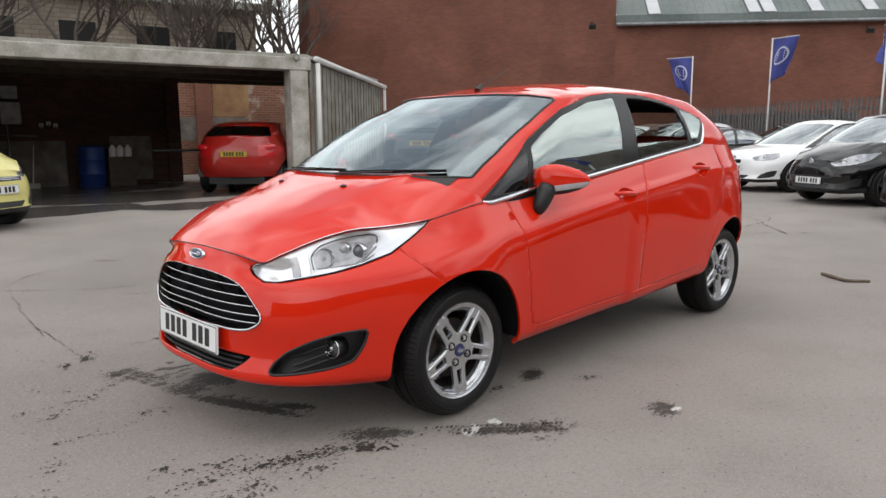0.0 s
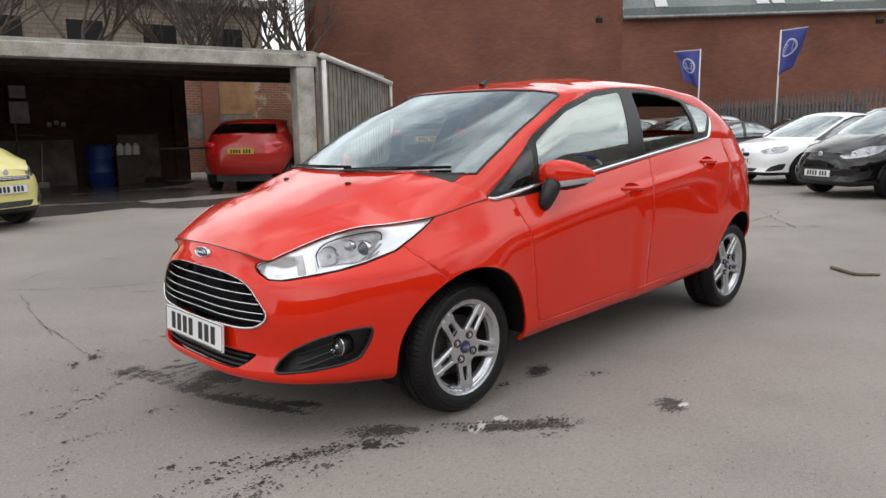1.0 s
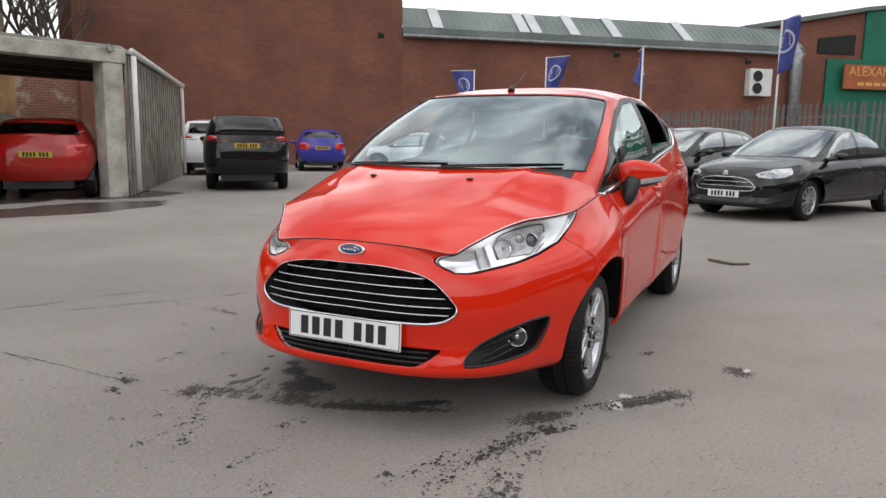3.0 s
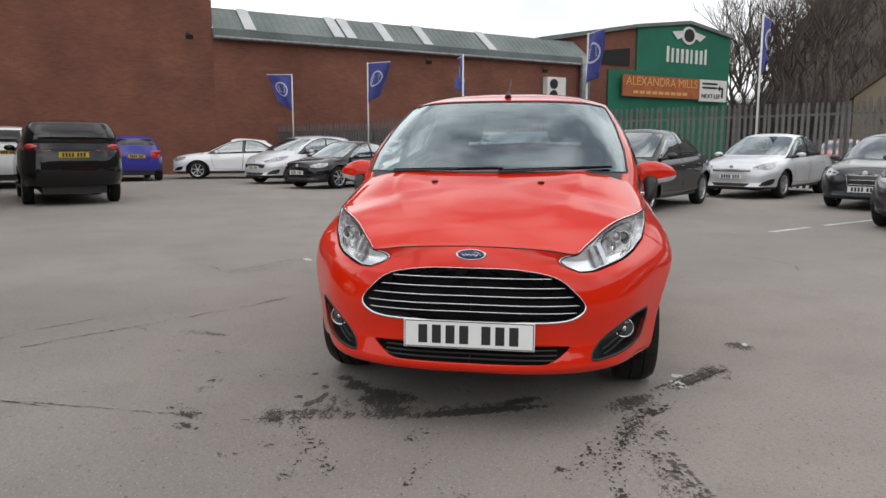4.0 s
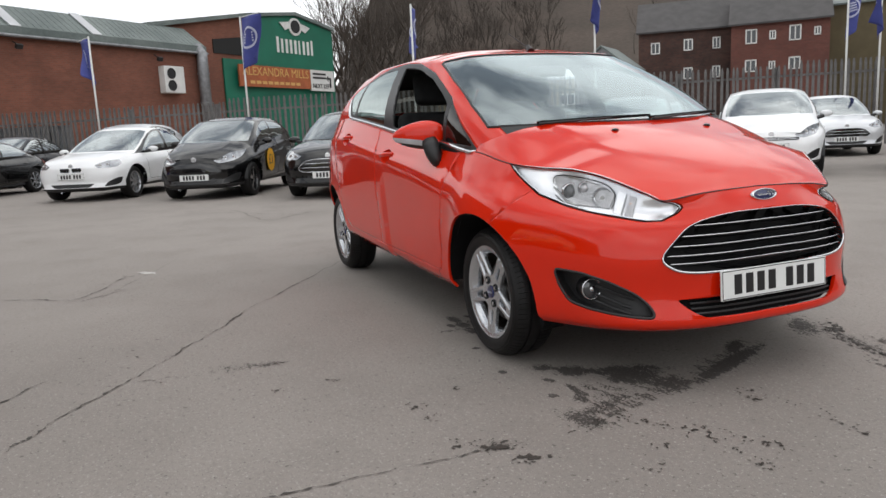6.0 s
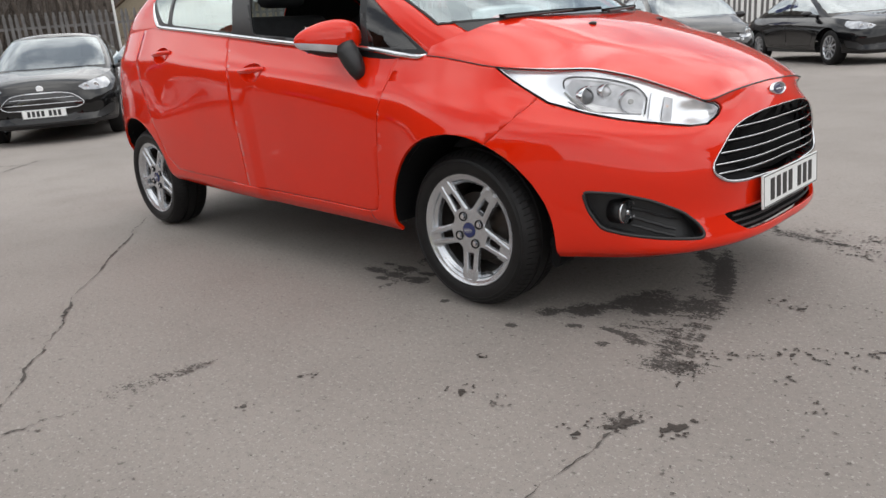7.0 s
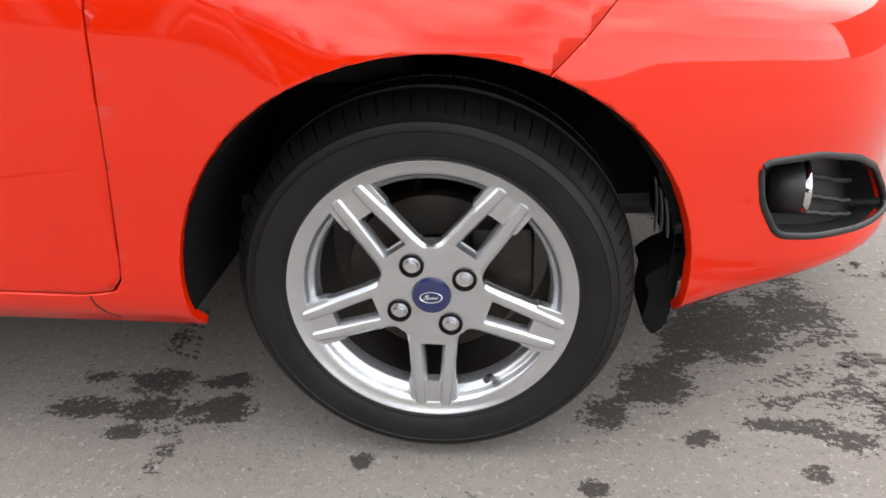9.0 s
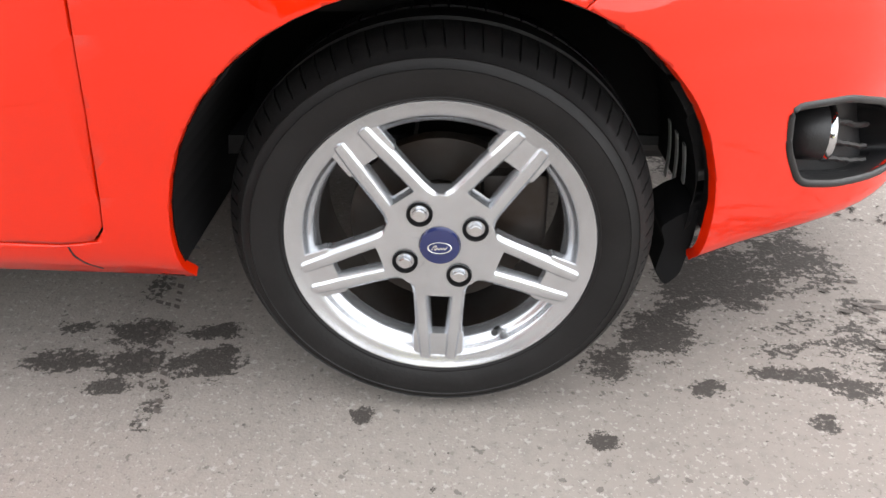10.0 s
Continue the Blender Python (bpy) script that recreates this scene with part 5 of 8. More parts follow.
def parked_car(label, body, spec, L, W, H, wb, fo, nose, heading, category="car", spokes=5, dark=False, grille="bar", rear=True, wr=None, group="cars parked in the yard"):
    """A parked car with its nose (or tail, if rear is 'tail') at a place on the ground, heading in degrees."""
    car = thing("parked_car", label, category, group)
    ro = L - wb - fo
    wr = wr or 0.0725 * H + 0.205
    xs = (-1.905, AX_R, AX_F, 2.075)
    xt = (-wb / 2 - ro, -wb / 2, wb / 2, wb / 2 + fo)
    sy, sz = W / 1.72, H / 1.482
    def warp(c):
        x = float(np.interp(c[0], xs, xt))
        return Vector((x, c[1] * sy, c[2] * sz))
    h = Vector((math.cos(radians(heading)), math.sin(radians(heading)), 0))
    if rear == "tail":
        o = Vector((nose[0], nose[1], 0)) + h * (wb / 2 + ro)
    else:
        o = Vector((nose[0], nose[1], 0)) - h * (wb / 2 + fo)
    car.matrix_world = pose(o.x, o.y, 0, 0, 0, heading)
    lower, hood, cabin, deck, shelf, belt = shells(spec, 16, 24, 12, 16)
    side, front, co = (0, 2), (1, 2), 0.10
    flank = lambda c: c.y > 0.42
    sal = spec is not HATCH
    doors = spec.get("doors", (DOOR_F, DOOR_R))
    for n_door, poly in enumerate(doors):
        cut(lower, poly, 11 + n_door, side, flank, gap=0.007, coarse=co)
    cut(lower, spec.get("lamp", HEADLAMP), 4, side, lambda c: c.y > 0.3, coarse=co)
    gz = {"bar": GRILLE, "wide": rounded([(-0.2, 0.62), (0.42, 0.60), (0.40, 0.50), (-0.2, 0.49)], 0.03), "kidney": rounded([(0.015, 0.665), (0.20, 0.665), (0.19, 0.59), (0.03, 0.585)], 0.02),
          "shield": rounded([(-0.2, 0.68), (0.30, 0.68), (0.24, 0.40), (-0.2, 0.38)], 0.04), "mesh": GRILLE, "slim": rounded([(-0.2, 0.66), (0.40, 0.65), (0.40, 0.60), (-0.2, 0.60)], 0.02)}[grille]
    cut(lower, gz, 5, front, lambda c: c.x > 1.5, coarse=co)
    cut(lower, INTAKE, 6, front, lambda c: c.x > 1.5, coarse=co)
    cut(lower, FOG, 7, side, lambda c: c.y > 0.38 and c.x > 1.4, coarse=co)
    cut(lower, spec.get("tail", [(-1.95, 0.98), (-1.55, 0.96), (-1.45, 0.90), (-1.6, 0.76), (-1.95, 0.74)]), 8, side, lambda c: c.y > 0.40, coarse=co)
    ra = wr / sz + 0.05
    cut(lower, arc(AX_F, wr / sz, ra, -50, 230, 24), 98, side, flank, coarse=co)
    cut(lower, arc(AX_R, wr / sz, ra, -50, 230, 24), 98, side, flank, coarse=co)
    cut(lower, [(-2, 0.30), (2.2, 0.275), (2.2, 0.1), (-2, 0.1)], 10, side, None, over=(0,), coarse=co)
    P = lambda bm: warped(bm, warp)
    tdoor = BVHTree.FromBMesh(pieces(lower, (0, 11, 12)))
    part("body_shell", P(pieces(lower, 0)), body, car, "", True, 40)
    part("door_gap", P(pieces(lower, 99, "both", -0.012)), MATTEBLK, car)
    for x0, x1 in ((-3, AX_R), (AX_R, AX_F), (AX_F, 3)):
        for s in "lr" if x0 == AX_R else ("both",):
            part("sill" if x0 == AX_R else "bumper_valance", P(pieces(lower, 10, s, 0, lambda c: x0 < c.x < x1)), BLACKPL, car, "", True, 40)
    part("bonnet", P(pieces(hood, 0)), body, car, "", True, 40)
    part("boot_deck", P(pieces(deck, 0)), body, car, "", True, 40)
    for s in "lr":
        k = 1 if s == "l" else -1
        hl = part("headlamp", P(pieces(lower, 4, s, 0.003)), BGLAMP, car, "clear headlamp", True)
        for n_door in range(2):
            d = part(("front_door", "rear_door")[n_door], P(pieces(lower, 11 + n_door, s)), body, car, "", True, 40)
            kx, kz = spec.get("knob", ((0.045, 0.868), (-0.81, 0.972)))[n_door]
            pts = [flank_point(tdoor, tdoor, kx + u * 0.085, kz, k, 0.012 * (1 - u * u) + 0.002) for u in np.linspace(-1, 1, 7)]
            part("handle", P(tube(bmesh.new(), pts, 0.012, 6)), body, d, "", True)
        part("tail_lamp", P(pieces(lower, 8, s, 0.004)), LAMPRED, car, "red tail lamp", True)
        part("fog_recess", P(pieces(lower, 7, s, 0.002)), BLACKPL, car, "", True)
        part("belt_ledge", P(pieces(shelf, 0, s)), body, car, "", True, 40)
    g = part("radiator_grille", P(pieces(lower, 5, "both", 0.002)), GLOSSBLK, car, "dark grille", True)
    part("lower_intake", P(pieces(lower, 6, "both", 0.002)), BLACKPL, car, "", True)
    tl = BVHTree.FromBMesh(pieces(lower, (0, 4, 5, 6, 7, 8, 10, 11, 12, 99)))
    ys = [p[0] for p in gz]
    zs = sorted(p[1] for p in gz)
    if grille in ("bar", "slim", "shield"):
        for z in np.linspace(zs[0] + 0.02, zs[-1] - 0.02, 4 if grille != "slim" else 2):
            w = max([abs(y) for y in np.linspace(0, 0.5, 60) if inside(y, z, gz)] or [0.1]) - 0.01
            part("grille_bar", P(tube(bmesh.new(), [front_point(tl, y, z, 0.004) for y in np.linspace(-w, w, 12)], 0.006, 5)), CHROME, g, "", True)
    part("grille_frame", P(tube(bmesh.new(), [front_point(tl, y, z, 0.004) for y, z in [p for p in gz if p[0] >= 0] + ([(-y, z) for y, z in gz[::-1] if y >= 0] if grille != "kidney" else [])], 0.006, 5, True)), CHROME if grille not in ("wide", "mesh") else GLOSSBLK, g, "", True)
    if grille == "kidney":
        part("grille_frame", P(tube(bmesh.new(), [front_point(tl, -y, z, 0.004) for y, z in gz], 0.006, 5, True)), CHROME, g, "", True)
    for k in (1, -1):
        for yy, zz in ((0.60, 0.705), (0.50, 0.695)):
            c = front_point(tl, yy * k, zz if sal else zz + 0.02, 0.001)
            bm = bmesh.new()
            lathe(bm, [(0.034, -0.004), (0.036, 0.006), (0.028, 0.006), (0.022, 0.002), (0.001, 0.004)], 16)
            part("lamp_bowl", P(moved(bm, Matrix.Translation(c) @ pose(0, 0, 0, 0, 0, -90 + 25 * k))), CHROME, car, "", True)
    # cabin
    green = spec.get("green", ((1.06, 0.86), (1.055, 0.905), (0.702, 1.162), (0.372, 1.309), (0.081, 1.385), (-0.142, 1.405), (-0.425, 1.40), (-0.80, 1.345), (-1.08, 1.26), (-0.98, 1.12), (-0.9, 0.86)))
    cut(cabin, green, 9, side, lambda c: c.y > 0.45 and c.z < 1.41, coarse=co)
    cut(cabin, spec.get("screen", SCREEN), 1, front, lambda c: c.x > spec.get("screen_x", 0.25), over=(0, 1), coarse=co)
    wins = [rounded(w, 0.03) for w in spec["wins"]] if sal else [WIN_F, rounded([(-0.10, 1.03), (-0.82, 1.09), (-0.78, 1.325), (-0.2, 1.37)], 0.03), WIN_RQ]
    for i, w in enumerate(wins):
        cut(cabin, w, 2 + i, side, lambda c: c.y > 0.45, over=(9, 2, 3, 4), coarse=co)
    cut(cabin, spec.get("back", rounded([(-0.2, 1.035), (0.60, 1.06), (0.64, 1.12), (0.54, 1.335), (-0.2, 1.36)], 0.03)), 8, front, lambda c: c.x < spec.get("back_x", -1.3), coarse=co)
    part("roof", P(pieces(cabin, 0)), body, car, "", True, 40)
    part("windscreen", P(pieces(cabin, 1)), BGGLASS, car, "", True)
    part("rear_window", P(pieces(cabin, 8)), DARKGLASS if rear == "tail" else BGGLASS, car, "", True)
    for s in "lr":
        part("window_surround", P(pieces(cabin, 9, s)), GLOSSBLK, car, "", True)
        for i in range(len(wins)):
            part("side_window", P(pieces(cabin, 2 + i, s)), BGGLASS, car, "", True)
    # dark cabin inside
    bm = bmesh.new()
    box(bm, (-1.2, -0.62, 0.45), (1.0, 0.62, 0.90 if sal else 0.98), 0.1)
    part("cabin_lining", P(bm), INTERIOR, car)
    for y in (0.36, -0.36):
        bm = bmesh.new()
        box(bm, (-0.33, y - 0.24, 0.8), (-0.18, y + 0.24, 1.08), 0.05)
        box(bm, (-0.36, y - 0.13, 1.1), (-0.27, y + 0.13, 1.27), 0.04)
        part("seat", P(bm), INTERIOR, car, "", True)
    # mirrors, plates, wheels
    for k in (1, -1):
        bm = bmesh.new()
        bmesh.ops.create_uvsphere(bm, u_segments=14, v_segments=8, radius=1)
        moved(bm, pose(0.66, 0.90 * k, 0.99 if not sal else 0.975) @ Matrix.Diagonal((0.055, 0.10, 0.058, 1)))
        m = part("mirror_cap", P(bm), body, car, "", True)
        part("mirror_foot", P(tube(bmesh.new(), [(0.68, 0.86 * k, 0.95), (0.74, 0.76 * k, 0.92)], 0.03, 8)), BLACKPL, m)
        for x in (wb / 2, -wb / 2):
            wh = new("wheel")
            wh.parent = car
            s = wr
            wh.matrix_basis = pose(x, (W / 2 - 0.065) * k, wr, 0, 0, 0 if k > 0 else 180) @ Matrix.Diagonal((s, 0.30, s, 1))
            for n, me in (("tyre", bg_wheel_mesh()), ("rim", bg_rim_mesh(spokes, dark)), ("brake_disc", KIT["disc"])):
                new(n, me).parent = wh
            bm = bmesh.new()
            pts = [(a * 1.0, b) for a, b in arc(0, 0, wr + 0.055, 3, 177, 18)]
            lattice(bm, [[(x + a, y * k, wr + b) for a, b in pts] for y in (W / 2 - 0.06, W / 2 - 0.34)])
            bm.faces.new([bm.verts.new((x + a, (W / 2 - 0.34) * k, wr + b)) for a, b in pts])
            part("wheel_arch_liner", bm, BLACKPL, car)
    bm = bmesh.new()
    box(bm, (-wb / 2 - ro * 0.8, -W * 0.3, 0.2 * sz), (wb / 2 + fo * 0.8, W * 0.3, 0.34 * sz))
    box(bm, (-wb / 2 + 0.42, -W * 0.46, 0.24 * sz), (wb / 2 - 0.42, W * 0.46, 0.34 * sz))
    part("underbody", bm, BLACKPL, car)
    pf = warp(front_point(tl, 0.0, 0.50 if grille in ("slim", "kidney", "wide") else 0.40, 0.014))
    plate(car, pf, 0, PLATEWHITE, 7, -3)
    zt = spec.get("plate_z", 0.70 if sal else 0.80)
    hr = tl.ray_cast(Vector((-4, 0.001, zt)), Vector((1, 0, 0)))
    pr = warp((hr[0] if hr[0] is not None else Vector((-1.9, 0, zt))) + Vector((-0.014, 0, 0)))
    plate(car, pr, 180, PLATEYELLOW, 7, 3)
    if rear == "tail":
        for k in (1, -1):
            hr = tl.ray_cast(Vector((-4, 0.60 * k, zt + 0.12)), Vector((1, 0, 0)))
            if hr[0] is not None:
                bm = bmesh.new()
                bmesh.ops.create_uvsphere(bm, u_segments=16, v_segments=10, radius=1.0)
                moved(bm, Matrix.Translation(warp(hr[0])) @ pose(0, 0, 0, 10 * k, 0, -22 * k) @ Matrix.Diagonal((0.035, 0.17, 0.065, 1)))
                part("rear_lamp", bm, LAMPRED, car, "bright red rear lamp", True)
    c = warp(front_point(tl, 0.0, 0.70, 0.006))
    bm = bmesh.new()
    cyl(bm, c, c + Vector((0.008, 0, 0)), 0.045, 0.04, 16)
    part("badge", bm, SILVER, car, "", True, 40)
    return car


BGLAMP = mat("parked_car_lamp", (0.46, 0.48, 0.51), 0.1, 0.45, 1.0, vary=0.5, scale=14)
BGGLASS = glass("parked_car_glass", (0.42, 0.46, 0.46), 0.32, (0.92, 0.98, 1.0))
ROW = -27
parked_car("black large hatchback with a chrome barred grille", BLACK_P, FASTBACK, 4.87, 1.85, 1.48, 2.85, 0.95, (-7.37, 0.59), ROW, grille="bar", spokes=10)
st_car = parked_car("black hatchback with a round yellow price sticker", BLACK_P, HATCH, 3.97, 1.72, 1.48, 2.49, 0.82, (-9.18, -1.35), ROW, grille="mesh", dark=True)
parked_car("white saloon with twin kidney grilles", WHITE_P, SALOON, 4.53, 1.82, 1.42, 2.76, 0.78, (-11.07, -3.41), ROW, grille="kidney", spokes=10)
parked_car("black two-door coupe with silver wheels", BLACK_P, FASTBACK, 4.06, 1.77, 1.31, 2.40, 0.80, (-13.6, -6.77), ROW, grille="wide", spokes=7)
parked_car("silver hatchback parked in a row", SILVER_P, HATCH, 4.36, 1.82, 1.48, 2.65, 0.88, (-15.7, -8.95), ROW, grille="wide", spokes=10)
parked_car("white saloon parked by the brick wall", WHITE_P, SALOON, 4.70, 1.83, 1.43, 2.81, 0.90, (-19.1, -13.5), -68, grille="shield", spokes=7)
parked_car("dark blue hatchback seen from behind", BLUE_P, HATCH, 3.97, 1.75, 1.5, 2.49, 0.82, (-16.4, -13.2), -140, rear="tail")
parked_car("silver estate car behind the front row", SILVER_P, HATCH, 4.6, 1.85, 1.62, 2.7, 0.9, (-16.2, -3.4), ROW, grille="slim", spokes=10)
parked_car("dark saloon behind the front row", DKGREY_P, SALOON, 4.5, 1.8, 1.44, 2.7, 0.85, (-18.6, -6.6), ROW)
parked_car("black off-roader seen from behind", BLACK_P, OFFROADER, 4.57, 1.85, 1.67, 2.66, 0.92, (-7.5, -8.8), -138, rear="tail", wr=0.355)
parked_car("red hatchback parked under the open shed", RED2_P, HATCH, 4.36, 1.82, 1.48, 2.65, 0.88, (-3.75, -10.2), -133, rear="tail")
parked_car("silver saloon parked by the fence", SILVER_P, SALOON, 4.77, 1.82, 1.47, 2.71, 0.9, (-12.0, 3.95), -35, grille="slim", spokes=10)
parked_car("dark grey fastback with a shield grille", DKGREY_P, FASTBACK, 4.24, 1.78, 1.42, 2.6, 0.88, (-9.1, 5.6), -35, grille="shield", spokes=10)
parked_car("grey small hatchback on the parking bay", GREY_P, HATCH, 3.97, 1.68, 1.48, 2.47, 0.82, (-5.45, 4.95), -40, grille="slim", spokes=9)
parked_car("white hatchback with a black grille opening", WHITE_P, HATCH, 4.0, 1.74, 1.49, 2.51, 0.82, (-4.5, 7.0), -44, grille="slim", spokes=10)
parked_car("pale silver hatchback behind the grey one", SILVER_P, HATCH, 4.2, 1.76, 1.46, 2.6, 0.84, (-9.5, 9.4), -40, grille="kidney", spokes=10)
parked_car("black small hatchback with a chrome grille bar", BLACK_P, HATCH, 4.0, 1.74, 1.49, 2.51, 0.82, (-1.95, 8.65), -44, grille="slim", spokes=10)
parked_car("silver saloon in the back row", SILVER_P, SALOON, 4.5, 1.8, 1.44, 2.7, 0.85, (-7.6, 12.6), -40)
parked_car("black coupe with silver wheels", BLACK_P, FASTBACK, 4.58, 1.78, 1.38, 2.76, 0.78, (-0.2, 11.9), -44, grille="kidney", spokes=10)
parked_car("dark red saloon in the back row", DARKRED_P, SALOON, 4.5, 1.8, 1.42, 2.76, 0.78, (0.4, 19.8), -40, grille="kidney")
parked_car("pale yellow small hatchback by the shed", YELLOW_P, HATCH, 3.54, 1.58, 1.54, 2.30, 0.70, (0.98, -7.35), 116, grille="slim")
parked_car("white off-roader behind the shed", WHITE_P, OFFROADER, 4.4, 1.84, 1.68, 2.65, 0.88, (-11.9, -14.0), -138, rear="tail")
# round price sticker on the black hatchback
bm = bmesh.new()
cyl(bm, (0, 0, 0), (0, 0.004, 0), 0.22, 0.22, 40)
stk = part("price_sticker", moved(bm, pose(0.42, 0.868, 0.62)), mat("sticker_yellow", (0.85, 0.42, 0.01), 0.5, vary=0.05), st_car, "round yellow price sticker")
fc = bpy.data.curves.new("sticker_text", "FONT")
fc.body, fc.size, fc.align_x, fc.align_y, fc.extrude = "£1", 0.27, "CENTER", "CENTER", 0.001
ft = new("sticker_text", fc)
fc.materials.append(INK)
ft.parent = stk
ft.matrix_basis = pose(0.42, 0.8745, 0.62, 90, 0, 180)


CRACKS = (
    (((1.36, -2.66), (1.21, -2.55), (0.85, -2.31), (0.44, -2.06), (0.08, -1.85), (-0.35, -1.59), (-1.0, -1.14), (-1.53, -0.77)), 0.011), (((0.80, -2.27), (0.83, -2.16), (0.85, -2.06)), 0.006),
    (((-1.76, -3.45), (-1.37, -2.88), (-1.32, -2.61), (-2.01, -2.36)), 0.010), (((2.10, -2.2), (2.12, -1.9), (2.12, -1.54), (2.12, -1.12)), 0.007),
    (((1.97, -3.48), (1.56, -3.09), (1.04, -2.83), (0.6, -2.6)), 0.009), (((1.96, -3.19), (2.0, -2.8), (2.06, -2.43), (2.11, -1.80)), 0.006),
    (((1.83, -3.71), (1.57, -4.04), (1.25, -4.07)), 0.011), (((0.96, -4.38), (0.79, -4.19)), 0.016), (((-1.17, -2.61), (-1.44, -2.37)), 0.008), (((-1.73, -2.51), (-2.13, -2.19)), 0.008),
    (((-7.32, -1.66), (-6.81, -1.02), (-5.15, -0.78), (-5.67, -0.11)), 0.018), (((-6.61, -1.14), (-5.41, -0.29)), 0.014), (((-5.75, -0.5), (-5.31, -0.2)), 0.012),
    (((-7.07, -5.16), (-7.15, -4.62), (-7.6, -4.39)), 0.014), (((-1.2, -2.5), (-2.4, -2.0)), 0.006), (((-3.4, 1.9), (-2.6, 2.5), (-2.2, 2.5)), 0.010),
)
LINES = ((((-5.4, 3.1), (-6.1, 3.8)), 0.05), (((-6.4, 4.1), (-9.2, 7.0)), 0.05))


# ---- ground ----
# damp and oily places on the asphalt: x, y, half lengths, turn, how full
DAMP = (
    (0.70, -0.61, 0.075, 0.050, 0, 1), (0.84, -0.61, 0.065, 0.032, 10, 1), (0.60, -0.69, 0.095, 0.040, 4, 1), (0.72, -0.69, 0.075, 0.050, 0, 1),
    (0.80, -0.70, 0.045, 0.04, 0, 0.9), (0.86, -0.69, 0.06, 0.055, 0, 1.1), (0.70, -0.75, 0.045, 0.03, 0, 0.9), (0.58, -0.60, 0.045, 0.025, 0, 0.9),
    (0.68, -0.46, 0.03, 0.12, 0, 0.6), (0.79, -0.79, 0.03, 0.08, 0, 0.6), (1.12, -0.81, 0.025, 0.03, 0, 0.9), (1.77, -0.42, 0.15, 0.14, 0, 1.05),
    (1.92, -0.36, 0.12, 0.13, 0, 0.9), (1.61, -0.60, 0.09, 0.08, 40, 1.05), (1.51, -0.68, 0.06, 0.055, 20, 0.95), (1.97, -0.42, 0.05, 0.09, 0, 0.6),
    (1.98, -0.53, 0.04, 0.09, 0, 0.55), (2.02, -0.66, 0.06, 0.12, 15, 0.45), (2.05, -0.83, 0.13, 0.07, 20, 0.85), (1.78, -0.70, 0.07, 0.03, 0, 0.8),
    (1.84, -0.71, 0.06, 0.03, 0, 0.8), (1.89, -0.74, 0.05, 0.04, 0, 0.9), (1.66, -0.74, 0.04, 0.025, 0, 0.85), (1.81, -0.81, 0.03, 0.03, 0, 0.85),
    (1.48, -0.85, 0.03, 0.03, 0, 0.95), (1.65, -0.54, 0.24, 0.04, 44, 1.0), (1.90, -0.62, 0.20, 0.14, 10, 0.5), (1.85, 0.0, 0.38, 0.055, 112, 1.2),
    (1.83, 0.0, 0.44, 0.10, 112, 0.6), (1.70, -0.42, 0.22, 0.06, 68, 1.05), (1.70, 0.18, 0.15, 0.05, 125, 1.05), (1.98, -0.70, 0.24, 0.06, 110, 0.7), (1.62, 0.68, 0.20, 0.08, 140, 0.9), (1.90, 0.66, 0.40, 0.07, 165, 0.6),
    (0.57, 1.37, 0.12, 0.08, 30, 0.95), (1.20, 1.04, 0.34, 0.07, 141, 0.8), (0.62, 0.68, 0.13, 0.07, 20, 0.9), (0.83, -1.82, 0.07, 0.20, -8, 0.5),
    (2.09, -1.19, 0.10, 0.05, 60, 0.5), (2.45, 0.76, 0.42, 0.12, 14, 0.45),
)


